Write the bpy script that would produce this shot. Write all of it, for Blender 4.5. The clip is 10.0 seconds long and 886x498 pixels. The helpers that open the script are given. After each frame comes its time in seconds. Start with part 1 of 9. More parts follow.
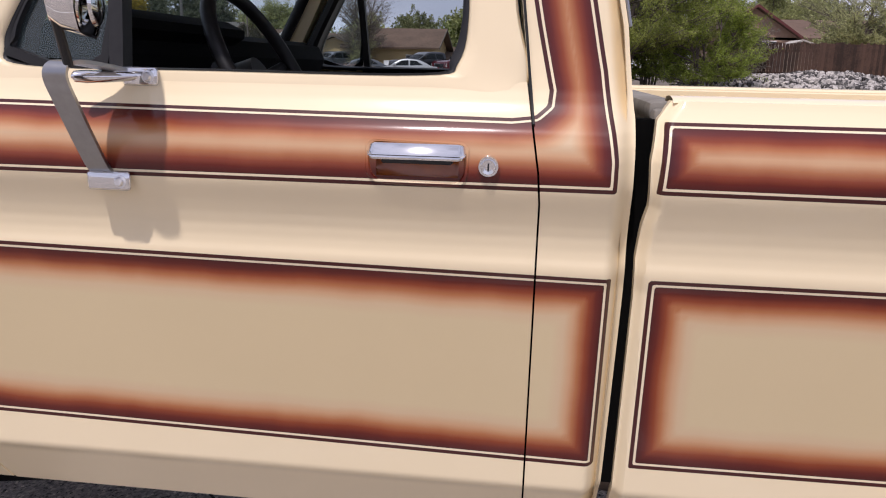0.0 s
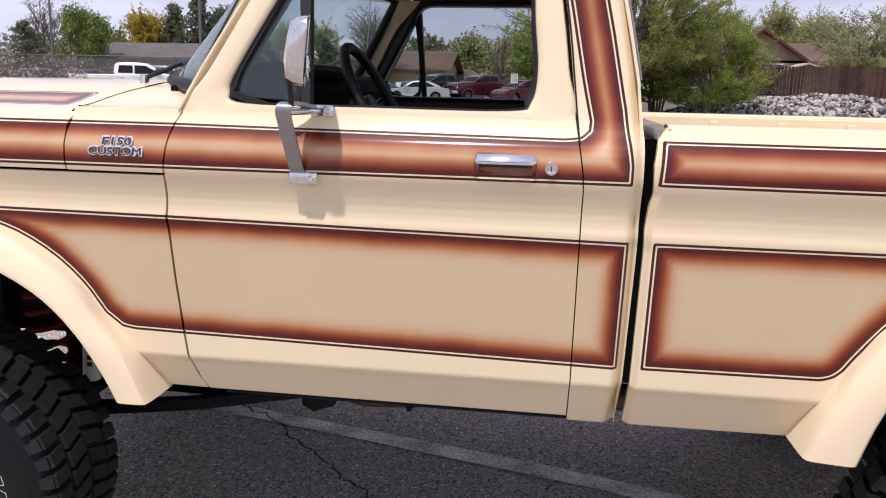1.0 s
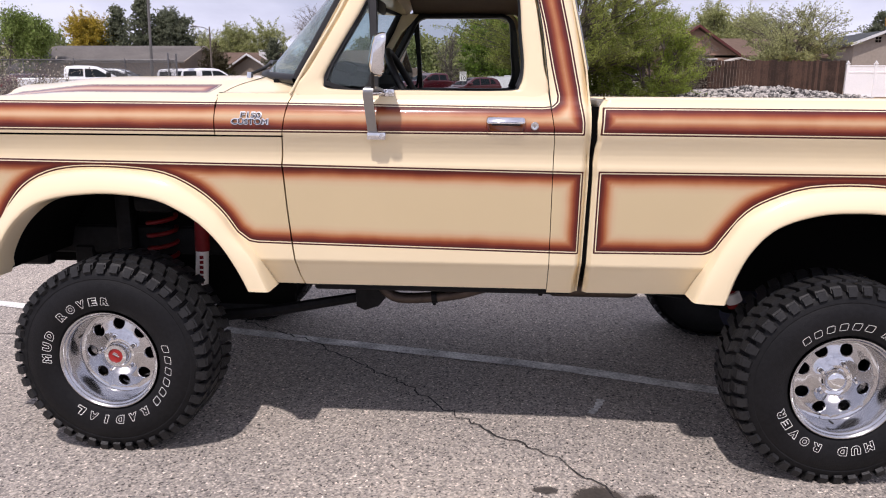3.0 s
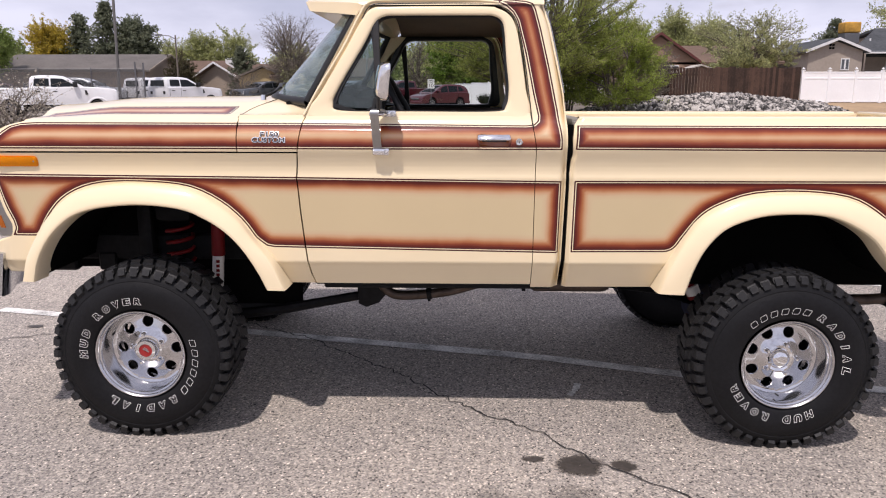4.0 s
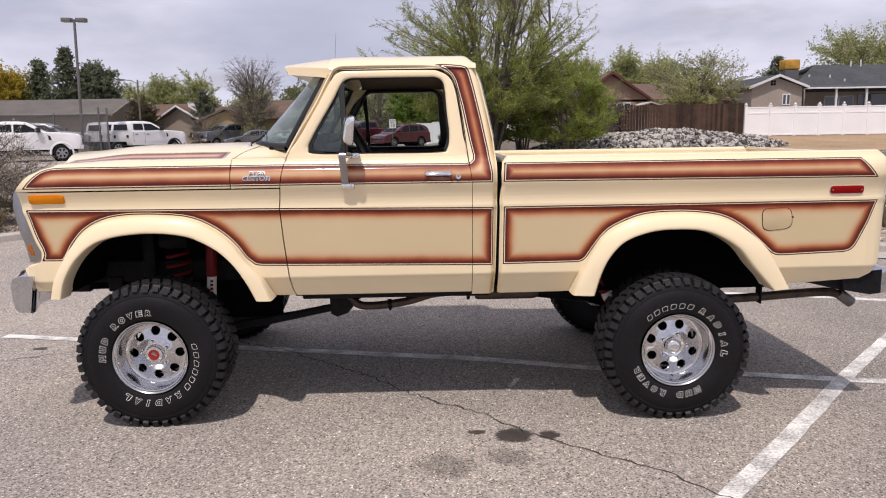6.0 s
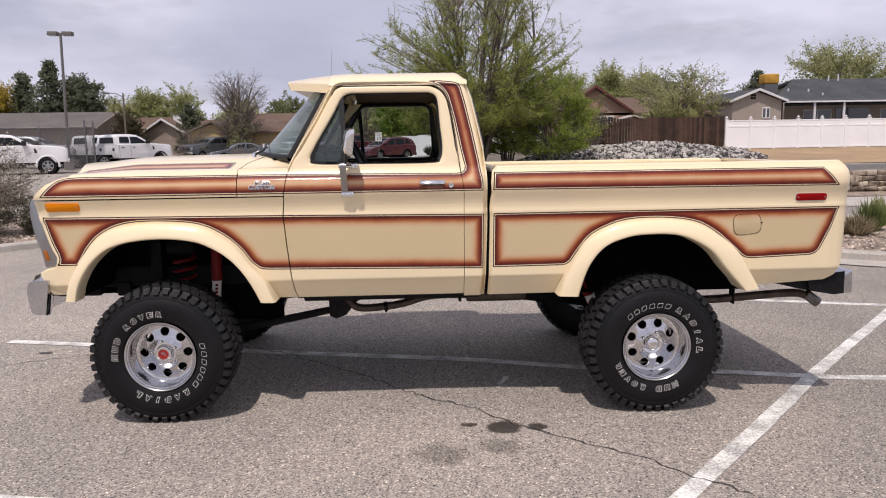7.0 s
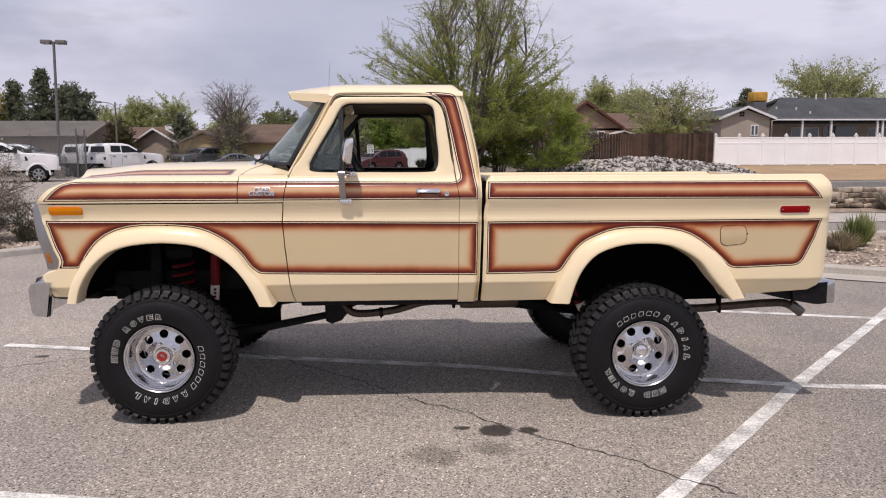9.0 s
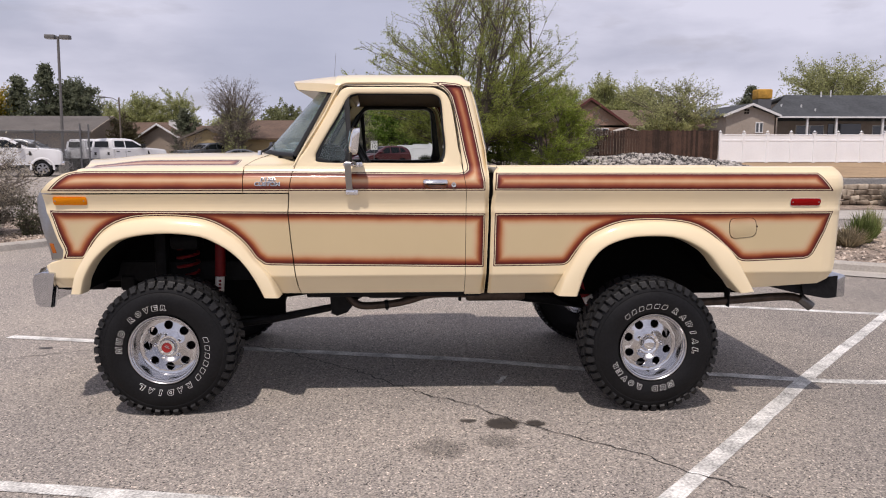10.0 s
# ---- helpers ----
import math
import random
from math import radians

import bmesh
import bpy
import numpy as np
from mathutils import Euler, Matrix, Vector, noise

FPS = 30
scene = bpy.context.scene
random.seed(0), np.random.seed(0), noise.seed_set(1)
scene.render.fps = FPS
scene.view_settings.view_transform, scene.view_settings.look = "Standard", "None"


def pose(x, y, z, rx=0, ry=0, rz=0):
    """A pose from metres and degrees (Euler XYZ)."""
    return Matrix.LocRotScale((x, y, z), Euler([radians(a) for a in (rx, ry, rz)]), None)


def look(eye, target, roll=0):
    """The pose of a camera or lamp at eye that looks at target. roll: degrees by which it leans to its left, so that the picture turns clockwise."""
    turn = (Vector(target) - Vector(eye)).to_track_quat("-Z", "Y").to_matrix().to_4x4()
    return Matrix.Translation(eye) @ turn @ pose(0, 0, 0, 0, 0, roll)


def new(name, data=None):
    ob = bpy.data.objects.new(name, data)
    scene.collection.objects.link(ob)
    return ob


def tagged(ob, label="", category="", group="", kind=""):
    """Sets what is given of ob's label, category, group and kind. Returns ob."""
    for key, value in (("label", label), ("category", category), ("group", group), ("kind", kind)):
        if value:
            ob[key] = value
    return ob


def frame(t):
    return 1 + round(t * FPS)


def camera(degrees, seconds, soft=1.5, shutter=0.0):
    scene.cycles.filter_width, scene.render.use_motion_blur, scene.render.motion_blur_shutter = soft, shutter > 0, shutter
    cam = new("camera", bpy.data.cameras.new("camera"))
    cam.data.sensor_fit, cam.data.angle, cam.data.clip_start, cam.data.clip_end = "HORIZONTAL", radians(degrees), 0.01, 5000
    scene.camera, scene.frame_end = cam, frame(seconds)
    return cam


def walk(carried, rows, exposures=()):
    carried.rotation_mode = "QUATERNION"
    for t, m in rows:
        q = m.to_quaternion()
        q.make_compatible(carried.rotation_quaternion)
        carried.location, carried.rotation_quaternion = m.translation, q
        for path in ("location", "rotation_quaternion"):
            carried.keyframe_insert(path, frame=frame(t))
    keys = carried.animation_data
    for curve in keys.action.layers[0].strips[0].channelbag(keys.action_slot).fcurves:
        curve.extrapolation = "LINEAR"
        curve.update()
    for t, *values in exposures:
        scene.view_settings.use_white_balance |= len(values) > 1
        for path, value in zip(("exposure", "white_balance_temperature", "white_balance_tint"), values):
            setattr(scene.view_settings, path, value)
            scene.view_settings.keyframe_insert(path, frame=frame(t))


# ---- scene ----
cam = camera(61.5, 10.0, soft=1.1)
PATH = [
    (0, (0.33, -1.169, 1.536), (0.091, 0.758, 1.055), 1.1),
    (0.5, (0.269, -1.512, 1.568), (0.006, 0.419, 1.118), 1.3),
    (1, (0.245, -1.84, 1.577), (-0.018, 0.095, 1.148), 1.2),
    (1.5, (0.197, -2.14, 1.57), (-0.065, -0.202, 1.151), 0.9),
    (2, (0.119, -2.436, 1.567), (-0.117, -0.494, 1.151), 0.6),
    (2.5, (0.167, -2.726, 1.526), (-0.021, -0.782, 1.095), 0.4),
    (3.8, (-0.018, -3.272, 1.592), (-0.078, -1.319, 1.168), 0.1),
    (4, (0.005, -3.368, 1.606), (-0.044, -1.412, 1.192), -0.0),
    (4.5, (0.054, -3.623, 1.634), (0.03, -1.66, 1.249), -0.4),
    (5, (0.016, -3.831, 1.631), (0.009, -1.864, 1.274), -0.7),
    (5.5, (-0.01, -4.014, 1.64), (0.008, -2.042, 1.305), -0.8),
    (6, (0.072, -4.179, 1.644), (0.117, -2.205, 1.328), -0.9),
    (7.5, (-0.006, -4.546, 1.635), (0.093, -2.567, 1.365), -0.8),
    (8, (-0.001, -4.576, 1.639), (0.109, -2.596, 1.378), -0.6),
    (8.5, (-0.015, -4.583, 1.637), (0.101, -2.603, 1.384), -0.4),
    (9, (-0.022, -4.577, 1.616), (0.09, -2.596, 1.368), -0.2),
    (9.5, (-0.038, -4.554, 1.584), (0.069, -2.572, 1.333), -0.1),
    (10, (-0.043, -4.543, 1.579), (0.061, -2.563, 1.323), -0.0),
]
walk(cam, [(t, look(eye, target, roll)) for t, eye, target, roll in PATH],
     [(0.0, -0.10, 6330, 21.5), (0.5, -0.07, 6330, 21.5), (1.0, 0.06, 6330, 21.5), (2.5, 0.17, 6420, 21), (4.0, 0.12, 6580, 19), (5.0, 0.05, 6670, 18), (7.5, -0.10, 6730, 17.5), (10.0, -0.13, 6730, 17.5)])

# ---------------------------------------------------------------- sky and sun
SUN_WAY = Vector((0.13, 0.465, -1.0)).normalized()
world = bpy.data.worlds.new("world")
scene.world = world
world.use_nodes = True
wn, wl = world.node_tree.nodes, world.node_tree.links
wn.clear()
w_out = wn.new("ShaderNodeOutputWorld")
w_bg = wn.new("ShaderNodeBackground")
w_bg.inputs["Strength"].default_value = 0.116
w_sky = wn.new("ShaderNodeTexSky")
w_sky.sky_type = "NISHITA"
w_sky.sun_disc = False
w_sky.sun_elevation = math.asin(-SUN_WAY.z)
w_sky.sun_rotation = math.atan2(-SUN_WAY.x, -SUN_WAY.y)
w_co = wn.new("ShaderNodeTexCoord")
w_map = wn.new("ShaderNodeMapping")
w_map.inputs["Scale"].default_value = (1.0, 1.0, 3.2)
w_n1 = wn.new("ShaderNodeTexNoise")
w_n1.inputs["Scale"].default_value = 3.4
w_n1.inputs["Detail"].default_value = 6.0
w_n1.inputs["Roughness"].default_value = 0.52
w_r1 = wn.new("ShaderNodeValToRGB")
w_r1.color_ramp.elements[0].position, w_r1.color_ramp.elements[0].color = 0.36, (4.35, 4.66, 5.75, 1)
w_r1.color_ramp.elements[1].position, w_r1.color_ramp.elements[1].color = 0.60, (6.45, 6.76, 7.95, 1)
w_n2 = wn.new("ShaderNodeTexNoise")
w_n2.inputs["Scale"].default_value = 1.3
w_n2.inputs["Detail"].default_value = 3.0
w_r2 = wn.new("ShaderNodeMapRange")
w_r2.inputs["From Min"].default_value, w_r2.inputs["From Max"].default_value = 0.35, 0.5
w_r2.inputs["To Min"].default_value, w_r2.inputs["To Max"].default_value = 0.70, 0.96
w_mix = wn.new("ShaderNodeMix")
w_mix.data_type = "RGBA"
wl.new(w_co.outputs["Generated"], w_map.inputs["Vector"])
wl.new(w_map.outputs["Vector"], w_n1.inputs["Vector"])
wl.new(w_map.outputs["Vector"], w_n2.inputs["Vector"])
wl.new(w_n1.outputs["Fac"], w_r1.inputs["Fac"])
wl.new(w_n2.outputs["Fac"], w_r2.inputs["Value"])
wl.new(w_r2.outputs["Result"], w_mix.inputs["Factor"])
w_m3 = wn.new("ShaderNodeMapping")
w_m3.inputs["Scale"].default_value = (7.0, 7.0, 26.0)
w_m3.inputs["Location"].default_value = (1.3, 0.4, 0.2)
w_n3 = wn.new("ShaderNodeTexNoise")
w_n3.inputs["Scale"].default_value = 1.0
w_n3.inputs["Detail"].default_value = 5.0
w_r3 = wn.new("ShaderNodeMapRange")
w_r3.inputs["From Min"].default_value, w_r3.inputs["From Max"].default_value = 0.57, 0.68
w_r3.inputs["To Min"].default_value, w_r3.inputs["To Max"].default_value = 0.0, 0.45
w_wisp = wn.new("ShaderNodeMix")
w_wisp.data_type = "RGBA"
w_wisp.inputs["B"].default_value = (4.0, 4.1, 4.7, 1)
wl.new(w_co.outputs["Generated"], w_m3.inputs["Vector"])
wl.new(w_m3.outputs["Vector"], w_n3.inputs["Vector"])
wl.new(w_n3.outputs["Fac"], w_r3.inputs["Value"])
wl.new(w_r3.outputs["Result"], w_wisp.inputs["Factor"])
wl.new(w_r1.outputs["Color"], w_wisp.inputs["A"])
wl.new(w_sky.outputs["Color"], w_mix.inputs["A"])
# a thinner, bluer reach of the veil over the trees behind the cab
w_dot = wn.new("ShaderNodeVectorMath")
w_dot.operation = "DOT_PRODUCT"
w_dot.inputs[1].default_value = Vector((-0.075, 0.985, 0.17)).normalized()
w_thin = wn.new("ShaderNodeMapRange")
w_thin.interpolation_type = "SMOOTHSTEP"
w_thin.inputs["From Min"].default_value, w_thin.inputs["From Max"].default_value = 0.968, 0.998
w_thin.inputs["To Min"].default_value, w_thin.inputs["To Max"].default_value = 0.0, 0.62
w_reach = wn.new("ShaderNodeMix")
w_reach.data_type = "RGBA"
w_reach.inputs["B"].default_value = (3.5, 3.95, 5.2, 1)
wl.new(w_co.outputs["Generated"], w_dot.inputs[0])
wl.new(w_dot.outputs["Value"], w_thin.inputs["Value"])
wl.new(w_thin.outputs["Result"], w_reach.inputs["Factor"])
wl.new(w_wisp.outputs["Result"], w_reach.inputs["A"])
wl.new(w_reach.outputs["Result"], w_mix.inputs["B"])
# the bright cloud veil lies low over the horizon and thins out overhead
w_sep = wn.new("ShaderNodeSeparateXYZ")
w_up = wn.new("ShaderNodeMapRange")
w_up.inputs["From Min"].default_value, w_up.inputs["From Max"].default_value = 0.18, 0.75
w_up.inputs["To Min"].default_value, w_up.inputs["To Max"].default_value = 0.118, 0.110
wl.new(w_co.outputs["Generated"], w_sep.inputs["Vector"])
wl.new(w_sep.outputs["Z"], w_up.inputs["Value"])
wl.new(w_up.outputs["Result"], w_bg.inputs["Strength"])
wl.new(w_mix.outputs["Result"], w_bg.inputs["Color"])
wl.new(w_bg.outputs["Background"], w_out.inputs["Surface"])

sun_data = bpy.data.lights.new("sun", "SUN")
sun_data.energy, sun_data.angle, sun_data.color = 3.35, radians(1.2), (1.0, 0.955, 0.88)
sun = new("sun", sun_data)
sun.matrix_world = look((0, 0, 20), tuple(Vector((0, 0, 20)) + SUN_WAY))


# ---------------------------------------------------------------- materials
def surface(name, colour, rough=0.6, metal=0.0, vary=0.12, grain=40.0, patch=2.0, bump=0.0, bump_scale=120.0,
            coat=0.0, spec=0.5, tint=None, per_piece=0.0, per_island=0.0, alpha=1.0, trans=0.0, ior=1.45):
    """A principled material with variation at a fine and a coarse scale."""
    m = bpy.data.materials.new(name)
    m.use_nodes = True
    n, l = m.node_tree.nodes, m.node_tree.links
    b = n["Principled BSDF"]
    b.inputs["Roughness"].default_value = rough
    b.inputs["Metallic"].default_value = metal
    b.inputs["Specular IOR Level"].default_value = spec
    b.inputs["Coat Weight"].default_value = coat
    b.inputs["Coat Roughness"].default_value = 0.06
    b.inputs["Transmission Weight"].default_value = trans
    b.inputs["IOR"].default_value = ior
    b.inputs["Alpha"].default_value = alpha
    co = n.new("ShaderNodeTexCoord")
    fine = n.new("ShaderNodeTexNoise")
    fine.inputs["Scale"].default_value = grain
    fine.inputs["Detail"].default_value = 4
    wide = n.new("ShaderNodeTexNoise")
    wide.inputs["Scale"].default_value = patch
    wide.inputs["Detail"].default_value = 5
    l.new(co.outputs["Object"], fine.inputs["Vector"])
    l.new(co.outputs["Object"], wide.inputs["Vector"])
    add = n.new("ShaderNodeMath")
    add.operation = "ADD"
    l.new(fine.outputs["Fac"], add.inputs[0])
    l.new(wide.outputs["Fac"], add.inputs[1])
    fac = add
    if per_piece or per_island:
        src = n.new("ShaderNodeObjectInfo") if per_piece else n.new("ShaderNodeNewGeometry")
        mul = n.new("ShaderNodeMath")
        mul.operation = "MULTIPLY_ADD"
        mul.inputs[1].default_value = per_piece or per_island
        l.new(src.outputs["Random" if per_piece else "Random Per Island"], mul.inputs[0])
        l.new(add.outputs[0], mul.inputs[2])
        sub = n.new("ShaderNodeMath")
        sub.operation = "SUBTRACT"
        sub.inputs[1].default_value = (per_piece or per_island) / 2
        l.new(mul.outputs[0], sub.inputs[0])
        fac = sub
    ramp = n.new("ShaderNodeValToRGB")
    e = ramp.color_ramp.elements
    dark = [c * (1 - vary * 1.6) for c in colour]
    light = [min(1, c * (1 + vary)) for c in (tint or colour)]
    half = n.new("ShaderNodeMath")
    half.operation = "MULTIPLY"
    half.inputs[1].default_value = 0.5
    l.new(fac.outputs[0], half.inputs[0])
    e[0].position, e[0].color = 0.32, (*dark, 1)
    e[1].position, e[1].color = 0.68, (*light, 1)
    l.new(half.outputs[0], ramp.inputs["Fac"])
    l.new(ramp.outputs["Color"], b.inputs["Base Color"])
    if bump:
        bn = n.new("ShaderNodeTexNoise")
        bn.inputs["Scale"].default_value = bump_scale
        bn.inputs["Detail"].default_value = 4
        l.new(co.outputs["Object"], bn.inputs["Vector"])
        bp = n.new("ShaderNodeBump")
        bp.inputs["Strength"].default_value = bump
        bp.inputs["Distance"].default_value = 0.01
        l.new(bn.outputs["Fac"], bp.inputs["Height"])
        l.new(bp.outputs["Normal"], b.inputs["Normal"])
    return m


def glass(name, colour, clear=0.7, rough=0.02, dust=0.0):
    """A thin tinted pane: part mirror by its angle, part clear."""
    m = bpy.data.materials.new(name)
    m.use_nodes = True
    n, l = m.node_tree.nodes, m.node_tree.links
    n.clear()
    out = n.new("ShaderNodeOutputMaterial")
    tr = n.new("ShaderNodeBsdfTransparent")
    tr.inputs["Color"].default_value = (*[c * clear for c in colour], 1)
    gl = n.new("ShaderNodeBsdfGlossy")
    gl.inputs["Roughness"].default_value = rough
    lw = n.new("ShaderNodeLayerWeight")
    fr = n.new("ShaderNodeMath")
    fr.operation = "POWER"
    fr.inputs[1].default_value = 5.0
    l.new(lw.outputs["Facing"], fr.inputs[0])
    mx = n.new("ShaderNodeMixShader")
    lo = n.new("ShaderNodeMath")
    lo.operation = "MULTIPLY_ADD"
    lo.inputs[1].default_value, lo.inputs[2].default_value = 0.9, 0.05
    l.new(fr.outputs[0], lo.inputs[0])
    l.new(lo.outputs[0], mx.inputs["Fac"])
    l.new(tr.outputs["BSDF"], mx.inputs[1])
    l.new(gl.outputs["BSDF"], mx.inputs[2])
    film = n.new("ShaderNodeBsdfDiffuse")
    film.inputs["Color"].default_value = (0.44, 0.58, 0.60, 1)
    dx = n.new("ShaderNodeMixShader")
    dx.inputs["Fac"].default_value = dust
    l.new(mx.outputs["Shader"], dx.inputs[1])
    l.new(film.outputs["BSDF"], dx.inputs[2])
    l.new(dx.outputs["Shader"], out.inputs["Surface"])
    return m


def truck_paint():
    """Cream coach paint; the mesh's 'stripe' value is the metres inside the painted panel outline: pinstripes, then a burnt fade to tan."""
    m = bpy.data.materials.new("cream_striped_paint")
    m.use_nodes = True
    n, l = m.node_tree.nodes, m.node_tree.links
    b = n["Principled BSDF"]
    b.inputs["Roughness"].default_value = 0.38
    b.inputs["Coat Weight"].default_value = 0.8
    b.inputs["Specular IOR Level"].default_value = 0.15
    b.inputs["Coat Roughness"].default_value = 0.11
    at = n.new("ShaderNodeAttribute")
    at.attribute_name = "stripe"
    co = n.new("ShaderNodeTexCoord")
    ns = n.new("ShaderNodeTexNoise")
    ns.inputs["Scale"].default_value = 7.0
    ns.inputs["Detail"].default_value = 5.0
    l.new(co.outputs["Object"], ns.inputs["Vector"])
    # the sprayed fade wanders by a few millimetres
    wob = n.new("ShaderNodeMath")
    wob.operation = "MULTIPLY_ADD"
    wob.inputs[1].default_value = 0.016
    wob.inputs[2].default_value = -0.008
    l.new(ns.outputs["Fac"], wob.inputs[0])
    soft = n.new("ShaderNodeMath")
    soft.operation = "ADD"
    l.new(at.outputs["Fac"], soft.inputs[0])
    l.new(wob.outputs[0], soft.inputs[1])
    mr = n.new("ShaderNodeMapRange")
    mr.inputs["From Min"].default_value, mr.inputs["From Max"].default_value = 0.0, 0.1
    l.new(soft.outputs[0], mr.inputs["Value"])
    fade = n.new("ShaderNodeValToRGB")
    e = fade.color_ramp.elements
    e[0].position, e[0].color = 0.10, (0.060, 0.005, 0.004, 1)
    e[1].position, e[1].color = 0.86, (0.585, 0.465, 0.278, 1)
    for p, c in ((0.205, (0.110, 0.010, 0.004, 1)), (0.315, (0.235, 0.045, 0.013, 1)), (0.425, (0.40, 0.150, 0.058, 1)),
                 (0.55, (0.545, 0.32, 0.172, 1)), (0.68, (0.575, 0.415, 0.256, 1))):
        k = e.new(p)
        k.color = c
    l.new(mr.outputs["Result"], fade.inputs["Fac"])
    lines = n.new("ShaderNodeMapRange")
    lines.inputs["From Min"].default_value, lines.inputs["From Max"].default_value = -0.004, 0.016
    l.new(at.outputs["Fac"], lines.inputs["Value"])
    pin = n.new("ShaderNodeValToRGB")
    q = pin.color_ramp.elements
    cream, wine, pale = (0.83, 0.695, 0.465, 1), (0.052, 0.007, 0.006, 1), (0.80, 0.68, 0.47, 1)
    q[0].position, q[0].color = 0.13, cream
    q[1].position, q[1].color = 0.72, wine
    for p, c in ((0.16, wine), (0.465, wine), (0.49, pale), (0.665, pale), (0.685, wine)):
        k = q.new(p)
        k.color = c
    l.new(lines.outputs["Result"], pin.inputs["Fac"])
    inside = n.new("ShaderNodeMath")
    inside.operation = "GREATER_THAN"
    inside.inputs[1].default_value = 0.0102
    l.new(at.outputs["Fac"], inside.inputs[0])
    mx = n.new("ShaderNodeMix")
    mx.data_type = "RGBA"
    l.new(inside.outputs[0], mx.inputs["Factor"])
    l.new(pin.outputs["Color"], mx.inputs["A"])
    l.new(fade.outputs["Color"], mx.inputs["B"])
    dust = n.new("ShaderNodeTexNoise")
    dust.inputs["Scale"].default_value = 1.7
    dust.inputs["Detail"].default_value = 6.0
    l.new(co.outputs["Object"], dust.inputs["Vector"])
    dr = n.new("ShaderNodeMapRange")
    dr.inputs["To Min"].default_value, dr.inputs["To Max"].default_value = 0.93, 1.05
    l.new(dust.outputs["Fac"], dr.inputs["Value"])
    mul = n.new("ShaderNodeMix")
    mul.data_type = "RGBA"
    mul.blend_type = "MULTIPLY"
    mul.inputs["Factor"].default_value = 1.0
    l.new(mx.outputs["Result"], mul.inputs["A"])
    l.new(dr.outputs["Result"], mul.inputs["B"])
    l.new(mul.outputs["Result"], b.inputs["Base Color"])
    peel = n.new("ShaderNodeTexNoise")
    peel.inputs["Scale"].default_value = 90.0
    l.new(co.outputs["Object"], peel.inputs["Vector"])
    bp = n.new("ShaderNodeBump")
    bp.inputs["Strength"].default_value = 0.012
    bp.inputs["Distance"].default_value = 0.004
    l.new(peel.outputs["Fac"], bp.inputs["Height"])
    l.new(bp.outputs["Normal"], b.inputs["Coat Normal"])
    return m


